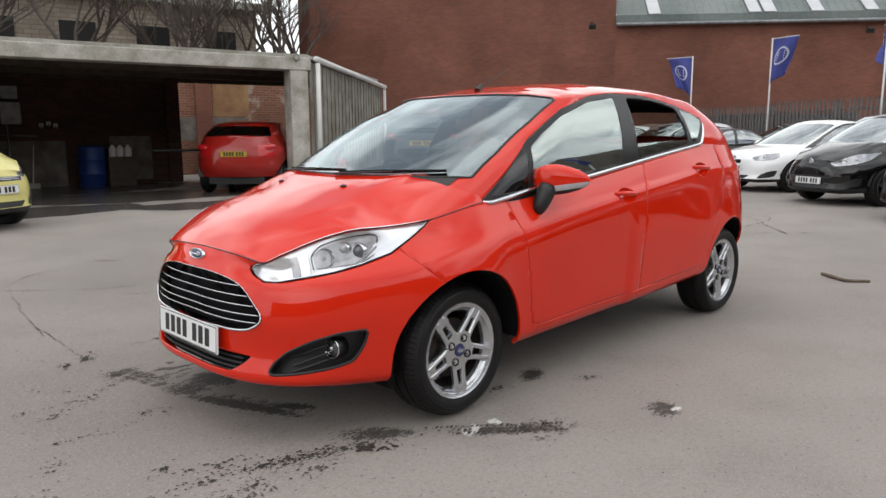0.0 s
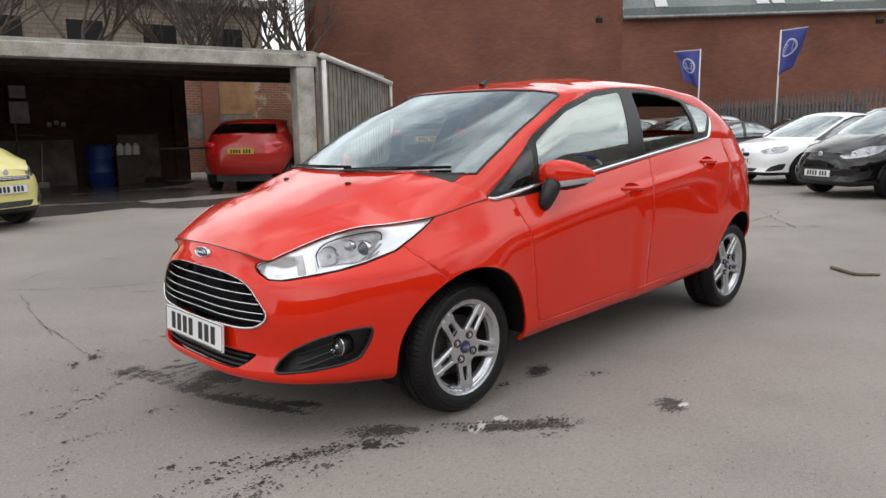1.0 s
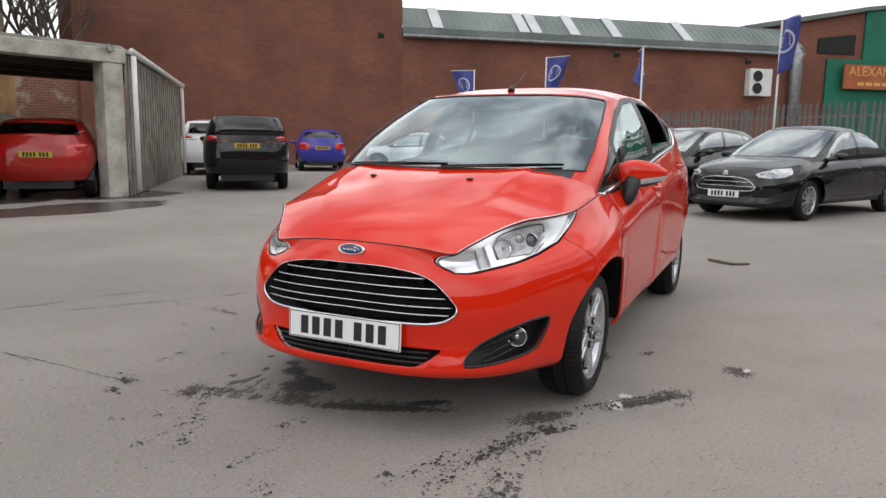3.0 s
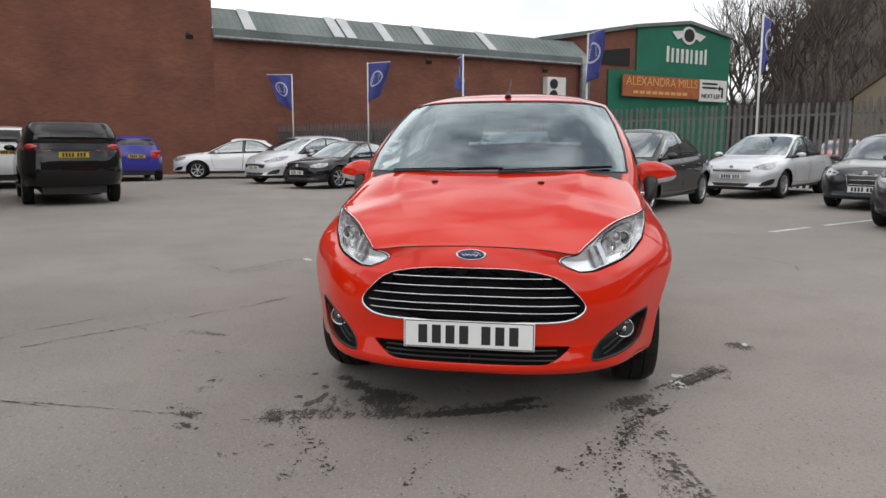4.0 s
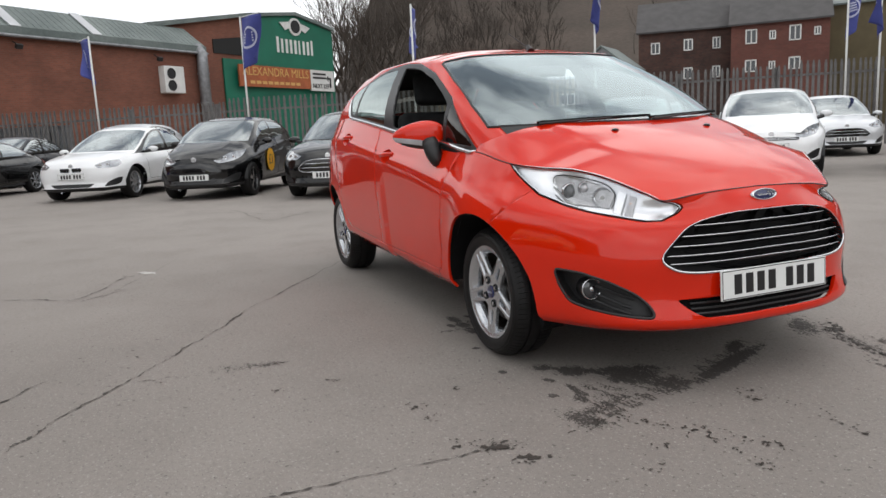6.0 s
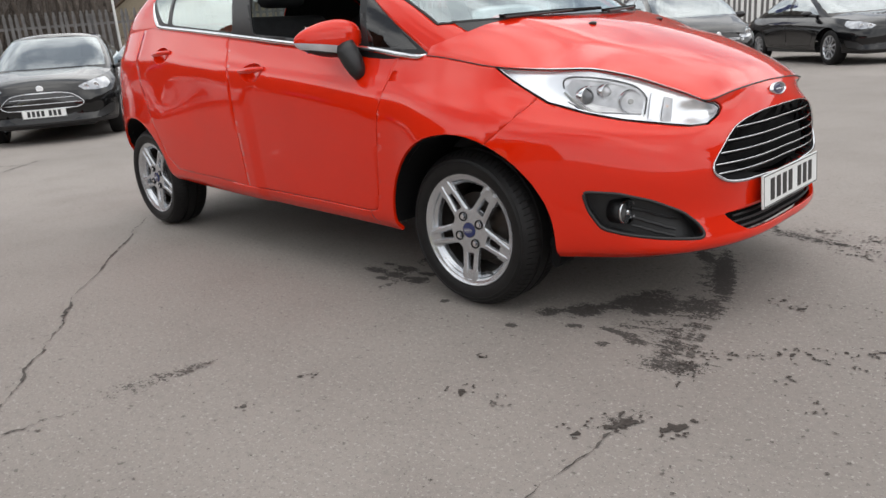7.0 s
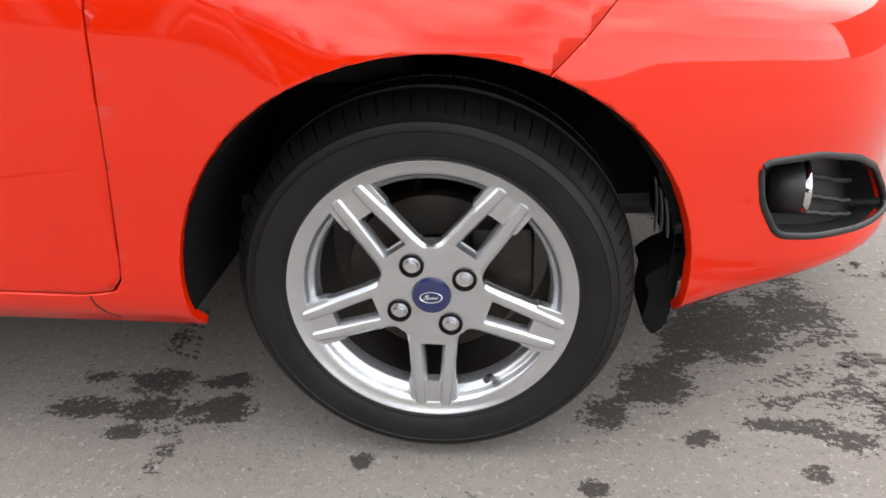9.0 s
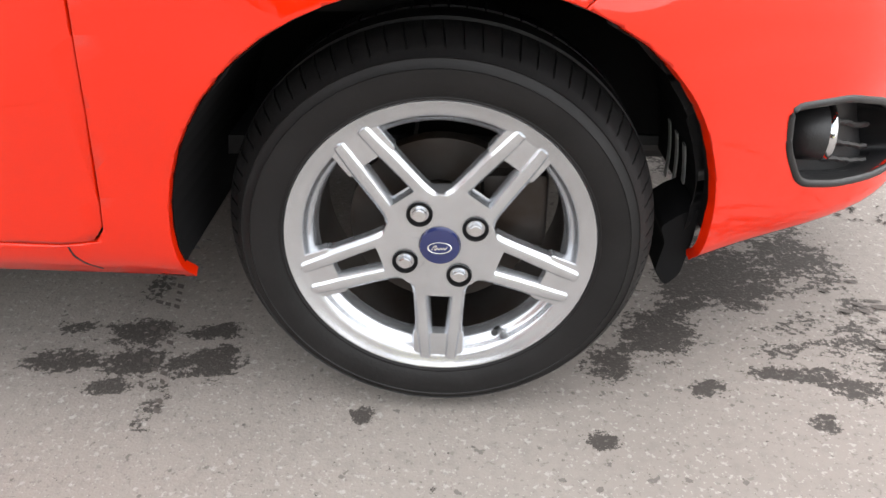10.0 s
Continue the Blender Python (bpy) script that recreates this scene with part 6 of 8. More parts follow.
def ground_material():
    m = bpy.data.materials.new("asphalt")
    m.use_nodes = True
    n, l = m.node_tree.nodes, m.node_tree.links
    b = n["Principled BSDF"]
    tc = n.new("ShaderNodeTexCoord")
    P = tc.outputs["Object"]

    def noise_at(scale, detail=5, rough=0.55, vec=P):
        t = n.new("ShaderNodeTexNoise")
        t.inputs["Scale"].default_value, t.inputs["Detail"].default_value, t.inputs["Roughness"].default_value = scale, detail, rough
        l.new(vec, t.inputs["Vector"])
        return t.outputs["Fac"]

    def ramp(fac, a, c):
        r = n.new("ShaderNodeMapRange")
        r.interpolation_type = "SMOOTHSTEP"
        r.inputs["From Min"].default_value, r.inputs["From Max"].default_value = a, c
        l.new(fac, r.inputs["Value"])
        return r.outputs["Result"]

    def calc(op, a, c):
        k = n.new("ShaderNodeMath")
        k.operation = op
        for i, v in enumerate((a, c)):
            if isinstance(v, (int, float)):
                k.inputs[i].default_value = v
            else:
                l.new(v, k.inputs[i])
        return k.outputs[0]

    def mixc(fac, a, c):
        k = n.new("ShaderNodeMixRGB")
        for i, v in zip(("Fac", "Color1", "Color2"), (fac, a, c)):
            if isinstance(v, tuple):
                k.inputs[i].default_value = (*v, 1)
            elif isinstance(v, (int, float)):
                k.inputs[i].default_value = v
            else:
                l.new(v, k.inputs[i])
        return k.outputs["Color"]

    def patch(x, y, rx, ry, turn=0.0):
        """1 in the middle of an oval on the ground, 0 past its rim."""
        mp = n.new("ShaderNodeMapping")
        mp.vector_type = "TEXTURE"
        mp.inputs["Location"].default_value, mp.inputs["Rotation"].default_value, mp.inputs["Scale"].default_value = (x, y, 0), (0, 0, radians(turn)), (rx, ry, 1)
        l.new(P, mp.inputs["Vector"])
        ln = n.new("ShaderNodeVectorMath")
        ln.operation = "LENGTH"
        l.new(mp.outputs["Vector"], ln.inputs[0])
        return ramp(ln.outputs["Value"], 1.0, 0.15)

    wide, mid, fine, grit = noise_at(0.22, 4), noise_at(1.7, 6, 0.6), noise_at(45, 3), noise_at(190, 2)
    col = mixc(ramp(wide, 0.35, 0.65), (0.285, 0.255, 0.232), (0.232, 0.207, 0.187))
    col = mixc(calc("MULTIPLY", ramp(mid, 0.42, 0.72), 0.4), col, (0.185, 0.163, 0.147))
    for a in ((2.35, -0.45, 1.3, 1.7, 0), (0.9, -3.4, 2.2, 1.6, 10), (-0.6, -5.6, 3.2, 1.6, -10)):
        col = mixc(calc("MULTIPLY", patch(*a), 0.42), col, (0.150, 0.131, 0.117))
    col = mixc(calc("MULTIPLY", ramp(fine, 0.45, 0.75), 0.24), col, (0.11, 0.10, 0.095))
    mp = n.new("ShaderNodeMapping")
    mp.inputs["Rotation"].default_value, mp.inputs["Scale"].default_value = (0, 0, radians(-15)), (0.6, 1.25, 1)
    l.new(P, mp.inputs["Vector"])
    streak = mp.outputs["Vector"]
    damp = None
    for x, y, rx, ry, turn, full in DAMP:
        q = calc("MULTIPLY", patch(x, y, 1.35 * rx, 1.35 * ry, turn), 0.95 * full)
        damp = q if damp is None else calc("MAXIMUM", damp, q)
    ragged = calc("ADD", calc("MULTIPLY", noise_at(26, 8, 0.75, streak), 0.5), calc("MULTIPLY", noise_at(95, 5, 0.75), 0.5))
    spread = n.new("ShaderNodeMapRange")
    spread.inputs["From Min"].default_value, spread.inputs["From Max"].default_value, spread.clamp = 0.40, 0.60, False
    l.new(ragged, spread.inputs["Value"])
    damp = ramp(calc("ADD", calc("MULTIPLY", damp, 0.95), spread.outputs["Result"]), 0.96, 1.08)
    col = mixc(calc("MULTIPLY", damp, 0.90), col, (0.026, 0.021, 0.018))
    col = mixc(calc("MULTIPLY", calc("SUBTRACT", 1.0, calc("MULTIPLY", damp, 0.72)), calc("MULTIPLY", ramp(grit, 0.62, 0.72), 0.52)), col, (0.42, 0.40, 0.37))
    col = mixc(calc("MULTIPLY", calc("SUBTRACT", 1.0, calc("MULTIPLY", damp, 0.72)), calc("MULTIPLY", ramp(noise_at(85, 2), 0.60, 0.68), 0.46)), col, (0.40, 0.38, 0.35))
    col = mixc(calc("MULTIPLY", ramp(noise_at(110, 2), 0.60, 0.68), 0.42), col, (0.09, 0.082, 0.076))
    pale = None
    for a in ((1.34, 0.93, 0.12, 0.07, 20), (0.53, 1.41, 0.08, 0.04, 0), (-2.05, -2.2, 0.22, 0.08, 40), (1.2, 0.95, 0.06, 0.1, 0)):
        q = patch(*a)
        pale = q if pale is None else calc("MAXIMUM", pale, q)
    pale = ramp(calc("ADD", calc("MULTIPLY", pale, 0.35), noise_at(16, 5, 0.7)), 0.76, 0.82)
    col = mixc(calc("MULTIPLY", pale, 0.85), col, (0.62, 0.61, 0.58))
    every = calc("MULTIPLY", ramp(noise_at(9, 6, 0.6), 0.745, 0.775), 0.6)
    wet = None
    for a in ((-2.2, -11.3, 4.2, 2.0, -8), (-5.4, -10.6, 2.2, 1.9, 0), (-3.0, -8.6, 3.0, 1.3, -6), (0.2, -9.6, 2.6, 1.4, 0), (-1.6, -14, 5, 2.5, 0)):
        q = patch(*a)
        wet = q if wet is None else calc("MAXIMUM", wet, q)
    wet = ramp(calc("ADD", wet, calc("MULTIPLY", calc("SUBTRACT", noise_at(0.9, 5), 0.5), 1.2)), 0.28, 0.42)
    specks = calc("MULTIPLY", ramp(calc("ADD", noise_at(42, 3, 0.5), calc("MULTIPLY", noise_at(1.1, 3), 0.18)), 0.765, 0.80), 0.6)
    every = calc("MAXIMUM", every, specks)
    col = mixc(every, col, (0.06, 0.053, 0.048))
    col = mixc(calc("MULTIPLY", wet, 0.8), col, (0.03, 0.028, 0.027))
    l.new(col, b.inputs["Base Color"])
    rgh = n.new("ShaderNodeMapRange")
    rgh.inputs["To Min"].default_value, rgh.inputs["To Max"].default_value = 0.86, 0.22
    l.new(wet, rgh.inputs["Value"])
    l.new(rgh.outputs["Result"], b.inputs["Roughness"])
    bp = n.new("ShaderNodeBump")
    bp.inputs["Strength"].default_value, bp.inputs["Distance"].default_value = 0.35, 0.006
    l.new(calc("ADD", calc("MULTIPLY", fine, 0.6), grit), bp.inputs["Height"])
    l.new(bp.outputs["Normal"], b.inputs["Normal"])
    return m


GROUND = ground_material()
bm = bmesh.new()
bmesh.ops.create_grid(bm, x_segments=80, y_segments=80, size=400)
ground = solo("ground", bm, GROUND, "worn grey asphalt yard with stains and cracks", "ground", kind="structure")
CRACK = mat("crack_dark", (0.075, 0.066, 0.058), 0.95, vary=0.4, scale=6)
LINE = mat("worn_line_paint", (0.62, 0.61, 0.58), 0.8, color2=(0.3, 0.28, 0.26), scale=6)


def crack(keys, w, seed):
    """A ragged crack in the asphalt through keys (x, y)."""
    rnd = random.Random(seed)
    f = spline(keys)
    n = min(420, max(30, int(sum((Vector(a) - Vector(b)).length for a, b in zip(keys, keys[1:])) / 0.018)))
    bm = bmesh.new()
    L, R = [], []
    wob, drift = 0.0, 0.0
    for i in range(n + 1):
        p, q = Vector(f(i / n)), Vector(f(min(1, i / n + 0.01)))
        d = (q - p).normalized() if (q - p).length > 1e-6 else Vector((1, 0))
        s = Vector((-d.y, d.x))
        drift = drift * 0.985 + rnd.uniform(-0.006, 0.006)
        wob = wob * 0.6 + rnd.uniform(-0.004, 0.004)
        ww = w * max(0.05, rnd.gauss(0.32, 0.38)) * (0.35 + 0.65 * abs(math.sin(i * 0.09 + seed)))
        L.append(bm.verts.new((*(p + s * (wob + drift + ww)), 0.0035)))
        R.append(bm.verts.new((*(p + s * (wob + drift - ww)), 0.0035)))
    for i in range(n):
        bm.faces.new((L[i], R[i], R[i + 1], L[i + 1]))
    bmesh.ops.recalc_face_normals(bm, faces=bm.faces[:])
    o = part("crack", bm, CRACK, ground)


STAIN = mat("wet_oil_stain", (0.062, 0.053, 0.047), 0.75, color2=(0.040, 0.034, 0.030), scale=30, bump=0.15, bscale=190, fine=0.6, spec=0.2)
FAINT = mat("faint_oil_stain", (0.120, 0.106, 0.096), 0.8, color2=(0.080, 0.070, 0.063), scale=30, bump=0.15, bscale=150, fine=0.4, spec=0.2)


def blot(bm, x, y, r, long, turn, z, rnd):
    """One ragged drop on the ground."""
    n = 9 if r < 0.012 else 15
    p1, p2, ca, sa = rnd.uniform(0, 6.3), rnd.uniform(0, 6.3), math.cos(turn), math.sin(turn)
    vs = []
    for k in range(n):
        a = 2 * math.pi * k / n
        q = r * max(0.25, 1 + 0.3 * math.sin(2 * a + p1) + 0.25 * math.sin(3 * a + p2) + rnd.uniform(-0.32, 0.32))
        u, v = q * math.cos(a) * long, q * math.sin(a)
        vs.append(bm.verts.new((x + u * ca - v * sa, y + u * sa + v * ca, z)))
    bm.faces.new(vs)


def spill(cx, cy, rx, ry, turn, n, big, seed, material, long=1.5):
    """A spill of many ragged drops that thin out towards its rim."""
    rnd = random.Random(seed)
    bm = bmesh.new()
    t = radians(turn)
    for k in range(n):
        d, a = rnd.random() ** 0.62, rnd.uniform(0, 6.283)
        u, v = rx * d * math.cos(a), ry * d * math.sin(a)
        r = big * max(0.10, (1 - d) ** 0.7 * rnd.uniform(0.35, 1.0)) * rnd.choice((0.5, 1, 1))
        blot(bm, cx + u * math.cos(t) - v * math.sin(t), cy + u * math.sin(t) + v * math.cos(t), max(r, 0.0035), rnd.uniform(1, long), t + rnd.uniform(-0.5, 0.5), 0.0030 + 1.5e-5 * (k % 100), rnd)
    part("stain", bm, material, ground)


def tread_print(a, b, wide, seed, material, keep=0.7, rows=3):
    """The blocky wet print of a tyre rolling from a to b."""
    rnd = random.Random(seed)
    a, b = Vector(a), Vector(b)
    d = (b - a).normalized()
    side = Vector((-d.y, d.x))
    bm = bmesh.new()
    n = int((b - a).length / 0.021)
    for i in range(n):
        for j in range(rows):
            if rnd.random() > keep * math.sin(math.pi * (0.15 + 0.7 * i / n)):
                continue
            c = a + d * (0.021 * (i + 0.35 * (j % 2)) + rnd.uniform(-0.004, 0.004)) + side * wide * ((j + 0.5) / rows - 0.5)
            w, h = wide / rows * rnd.uniform(0.18, 0.42), 0.0062 * rnd.uniform(0.5, 1.15)
            z = 0.0032 + 1.5e-5 * ((i * rows + j) % 100)
            bm.faces.new([bm.verts.new((*(c + side * p * w * rnd.uniform(0.8, 1.1) + d * (q * h + p * 0.004)), z)) for p, q in ((-1, -1), (1, -1), (1, 1), (-1, 1))])
    part("tyre_print", bm, material, ground)


for i, row in enumerate((
        (1.75, 0.74, 0.22, 0.05, 145, 50, 0.020, STAIN), (2.0, 0.62, 0.22, 0.05, 170, 50, 0.018, STAIN), (2.28, 0.57, 0.20, 0.05, 178, 40, 0.016, STAIN), (0.62, 0.68, 0.10, 0.05, 20, 40, 0.022, STAIN),
        (0.90, 0.69, 0.08, 0.03, 0, 20, 0.016, STAIN), (0.47, 0.90, 0.09, 0.04, 140, 25, 0.014, FAINT), (0.86, -1.70, 0.03, 0.09, -8, 30, 0.014, FAINT), (1.10, 1.13, 0.16, 0.10, 30, 40, 0.018, FAINT),
        (2.09, -1.19, 0.09, 0.05, 60, 26, 0.020, STAIN), (2.22, -1.13, 0.07, 0.02, 65, 12, 0.018, STAIN), (2.03, -1.30, 0.05, 0.03, 10, 9, 0.014, STAIN), (1.66, -1.31, 0.05, 0.05, 30, 12, 0.013, STAIN),
        (1.79, -1.29, 0.05, 0.04, 0, 9, 0.010, FAINT), (1.57, -1.09, 0.03, 0.03, 0, 6, 0.012, STAIN), (1.21, -1.51, 0.04, 0.02, 40, 6, 0.014, STAIN), (1.23, -1.74, 0.03, 0.03, 0, 6, 0.012, FAINT),
        (2.16, -0.68, 0.10, 0.04, 40, 16, 0.010, STAIN), (2.30, -0.57, 0.12, 0.06, 50, 18, 0.011, STAIN), (2.44, -0.46, 0.07, 0.03, 50, 9, 0.012, STAIN), (2.45, -0.85, 0.06, 0.03, 60, 8, 0.013, STAIN),
        (2.34, -0.74, 0.05, 0.03, 40, 8, 0.011, STAIN), (2.13, -0.16, 0.08, 0.06, 40, 12, 0.011, STAIN), (2.19, -0.20, 0.05, 0.04, 0, 8, 0.014, STAIN), (2.10, -0.86, 0.10, 0.05, 100, 22, 0.012, STAIN),
        (2.07, -0.74, 0.12, 0.06, 110, 26, 0.012, STAIN), (2.30, 0.76, 0.26, 0.05, 20, 40, 0.014, STAIN), (2.60, 0.87, 0.22, 0.05, 14, 40, 0.014, STAIN), (2.20, 0.48, 0.22, 0.04, -18, 34, 0.013, STAIN),
        (2.52, 0.57, 0.18, 0.04, -4, 24, 0.012, STAIN), (2.00, 0.76, 0.16, 0.06, 0, 30, 0.014, FAINT), (2.51, -0.44, 0.07, 0.03, 20, 10, 0.015, STAIN), (2.57, -0.57, 0.06, 0.03, 10, 9, 0.010, STAIN),
        (2.34, -0.55, 0.10, 0.02, 0, 9, 0.009, STAIN), (2.55, -0.14, 0.10, 0.03, 0, 10, 0.011, STAIN), (2.64, 0.08, 0.05, 0.04, 0, 8, 0.014, STAIN), (2.38, -0.12, 0.20, 0.03, 4, 14, 0.009, STAIN),
        (2.23, -1.17, 0.04, 0.03, 30, 7, 0.013, STAIN), (2.48, -0.57, 0.14, 0.02, 4, 14, 0.010, STAIN), (2.64, 0.05, 0.12, 0.04, 40, 12, 0.010, FAINT), (2.37, 0.37, 0.09, 0.03, 30, 16, 0.012, STAIN),
        (2.85, 0.35, 0.3, 0.12, 20, 30, 0.012, FAINT), (1.75, 1.9, 0.8, 0.3, 10, 30, 0.010, FAINT), (0.2, -2.4, 1.2, 0.7, 20, 40, 0.012, FAINT), (3.0, -1.2, 0.8, 0.5, 20, 40, 0.010, FAINT))):
    spill(*row[:7], 100 + i, row[7])
for i, (a, b, w, m, keep) in enumerate((((1.97, -0.45), (2.06, -0.88), 0.10, FAINT, 0.6), ((1.50, 0.78), (1.00, 1.20), 0.10, STAIN, 0.7), ((0.68, -0.36), (0.80, -0.86), 0.05, FAINT, 0.55), ((2.14, 0.74), (2.76, 0.90), 0.10, FAINT, 0.6))):
    tread_print(a, b, w, 60 + i, m, keep)
for i, (keys, w) in enumerate(CRACKS):
    crack(keys, w, i)
for keys, w in LINES:
    bm = bmesh.new()
    a, c = Vector(keys[0]), Vector(keys[1])
    s = Vector((-(c - a).y, (c - a).x)).normalized() * w
    bm.faces.new([bm.verts.new((*p, 0.004)) for p in (a - s, c - s, c + s, a + s)])
    part("painted_line", bm, LINE, ground)

# ---- warehouse ----
def brick_material(name, c1, c2, mortar, scale=1.0, tint=0.35, limewash=0.0):
    m = bpy.data.materials.new(name)
    m.use_nodes = True
    n, l = m.node_tree.nodes, m.node_tree.links
    b = n["Principled BSDF"]
    tc, br, ns, mx = n.new("ShaderNodeTexCoord"), n.new("ShaderNodeTexBrick"), n.new("ShaderNodeTexNoise"), n.new("ShaderNodeMixRGB")
    br.inputs["Color1"].default_value, br.inputs["Color2"].default_value, br.inputs["Mortar"].default_value = (*c1, 1), (*c2, 1), (*mortar, 1)
    br.inputs["Scale"].default_value = scale
    br.inputs["Brick Width"].default_value, br.inputs["Row Height"].default_value, br.inputs["Mortar Size"].default_value = 0.225, 0.075, 0.006
    l.new(tc.outputs["UV"], br.inputs["Vector"])
    ns.inputs["Scale"].default_value, ns.inputs["Detail"].default_value, ns.inputs["Roughness"].default_value = 0.35, 8, 0.65
    l.new(tc.outputs["UV"], ns.inputs["Vector"])
    mx.blend_type, mx.inputs["Fac"].default_value = "MULTIPLY", tint
    r = n.new("ShaderNodeValToRGB")
    r.color_ramp.elements[0].position, r.color_ramp.elements[1].position = 0.3, 0.7
    r.color_ramp.elements[0].color, r.color_ramp.elements[1].color = (0.35, 0.33, 0.32, 1), (1.3, 1.25, 1.2, 1)
    mp = n.new("ShaderNodeMapping")
    mp.inputs["Scale"].default_value = (0.12, 2.2, 1)
    n2, m2, r2 = n.new("ShaderNodeTexNoise"), n.new("ShaderNodeMixRGB"), n.new("ShaderNodeValToRGB")
    l.new(tc.outputs["UV"], mp.inputs["Vector"])
    l.new(mp.outputs["Vector"], n2.inputs["Vector"])
    n2.inputs["Scale"].default_value, n2.inputs["Detail"].default_value = 1.6, 6
    r2.color_ramp.elements[0].position, r2.color_ramp.elements[1].position = 0.60, 0.78
    l.new(n2.outputs["Fac"], r2.inputs["Fac"])
    l.new(ns.outputs["Fac"], r.inputs["Fac"])
    l.new(br.outputs["Color"], mx.inputs["Color1"])
    l.new(r.outputs["Color"], mx.inputs["Color2"])
    k = n.new("ShaderNodeMath")
    k.operation, k.inputs[1].default_value = "MULTIPLY", 0.35
    l.new(r2.outputs["Color"], k.inputs[0])
    l.new(k.outputs[0], m2.inputs["Fac"])
    l.new(mx.outputs["Color"], m2.inputs["Color1"])
    m2.inputs["Color2"].default_value = (c1[0] * 1.25, c1[1] * 1.6, c1[2] * 1.7, 1)
    src = m2.outputs["Color"]
    if limewash:
        n3, m3, r3 = n.new("ShaderNodeTexNoise"), n.new("ShaderNodeMixRGB"), n.new("ShaderNodeMapRange")
        n3.inputs["Scale"].default_value, n3.inputs["Detail"].default_value, n3.inputs["Roughness"].default_value = 1.1, 9, 0.7
        l.new(tc.outputs["UV"], n3.inputs["Vector"])
        r3.inputs["From Min"].default_value, r3.inputs["From Max"].default_value, r3.inputs["To Max"].default_value = 0.54, 0.60, limewash
        l.new(n3.outputs["Fac"], r3.inputs["Value"])
        l.new(r3.outputs["Result"], m3.inputs["Fac"])
        l.new(src, m3.inputs["Color1"])
        m3.inputs["Color2"].default_value = (0.36, 0.30, 0.25, 1)
        src = m3.outputs["Color"]
    l.new(src, b.inputs["Base Color"])
    b.inputs["Roughness"].default_value = 0.9
    bp = n.new("ShaderNodeBump")
    bp.inputs["Strength"].default_value, bp.inputs["Distance"].default_value = 0.5, 0.01
    inv = n.new("ShaderNodeMath")
    inv.operation, inv.inputs[0].default_value = "SUBTRACT", 1.0
    l.new(br.outputs["Fac"], inv.inputs[1])
    l.new(inv.outputs[0], bp.inputs["Height"])
    l.new(bp.outputs["Normal"], b.inputs["Normal"])
    return m


BRICK = brick_material("red_brick", (0.235, 0.087, 0.056), (0.185, 0.070, 0.046), (0.17, 0.105, 0.08), tint=0.55)
OLDBRICK = brick_material("old_brick", (0.27, 0.11, 0.06), (0.20, 0.08, 0.05), (0.28, 0.24, 0.2), tint=0.75, limewash=0.8)
# brick with the shed's inner shade in its colour; a far house shares it
BLACKBRICK = brick_material("shade_darkened_brick", (0.105, 0.048, 0.038), (0.060, 0.035, 0.030), (0.085, 0.070, 0.060), tint=0.85)
STONE = brick_material("old_stone", (0.36, 0.31, 0.25), (0.27, 0.235, 0.19), (0.19, 0.16, 0.13), 0.45, 0.6)
CONCRETE = mat("weathered_concrete", (0.42, 0.41, 0.37), 0.9, color2=(0.23, 0.23, 0.19), scale=1.6, bump=0.3, bscale=40, fine=0.4)
SHEET = mat("grey_roof_sheet", (0.17, 0.20, 0.19), 0.6, color2=(0.10, 0.125, 0.12), scale=0.5, bump=0.1, fine=0.3)
LIGHTSHEET = mat("skylight_sheet", (0.55, 0.56, 0.58), 0.4, vary=0.15, scale=1)
STEEL = mat("galvanised_steel", (0.30, 0.31, 0.32), 0.5, 0.7, color2=(0.2, 0.2, 0.21), scale=5)
PALE = mat("palisade_steel", (0.18, 0.172, 0.168), 0.6, 0.3, color2=(0.115, 0.11, 0.107), scale=4)
WOODSHED = mat("weathered_cladding", (0.30, 0.285, 0.25), 0.85, color2=(0.17, 0.15, 0.12), scale=2.5, bump=0.2, fine=0.4)
GREEN_M = mat("green_cladding", (0.006, 0.15, 0.09), 0.55, vary=0.2, scale=0.7)
ORANGE_M = mat("brown_orange_board", (0.42, 0.115, 0.04), 0.6, vary=0.25, scale=2)
WHITE_M = mat("white_panel", (0.72, 0.72, 0.70), 0.5, vary=0.15, scale=2)
FLAG_M = mat("flag_blue", (0.06, 0.075, 0.30), 0.7, vary=0.2, scale=3)
FLAGWHITE = mat("flag_white", (0.55, 0.57, 0.72), 0.7, vary=0.1)
BLACKGAP = mat("dark_opening", (0.012, 0.012, 0.012), 0.8)
TIMBER = mat("dark_timber", (0.09, 0.07, 0.055), 0.85, vary=0.4, scale=5)


def slab(bm, a, b, z0, z1, thick, uv=True):
    """An upright wall slab between plan points a and b, thickness to its left; brick UVs in metres."""
    a, b = Vector(a), Vector(b)
    d = b - a
    n = Vector((-d.y, d.x)).normalized() * thick
    pts = [a, b, b + n, a + n]
    lo, hi = [bm.verts.new((p.x, p.y, z0)) for p in pts], [bm.verts.new((p.x, p.y, z1)) for p in pts]
    fs = [bm.faces.new(lo[::-1]), bm.faces.new(hi)]
    for i in range(4):
        fs.append(bm.faces.new((lo[i], lo[(i + 1) % 4], hi[(i + 1) % 4], hi[i])))
    bmesh.ops.recalc_face_normals(bm, faces=bm.faces[:])
    lay = bm.loops.layers.uv.verify()
    u = d.normalized()
    for f in fs:
        for lp in f.loops:
            c = lp.vert.co
            lp[lay].uv = ((c.xy - a).dot(u) + (c.xy - a).dot(n.normalized()), c.z)
    return bm


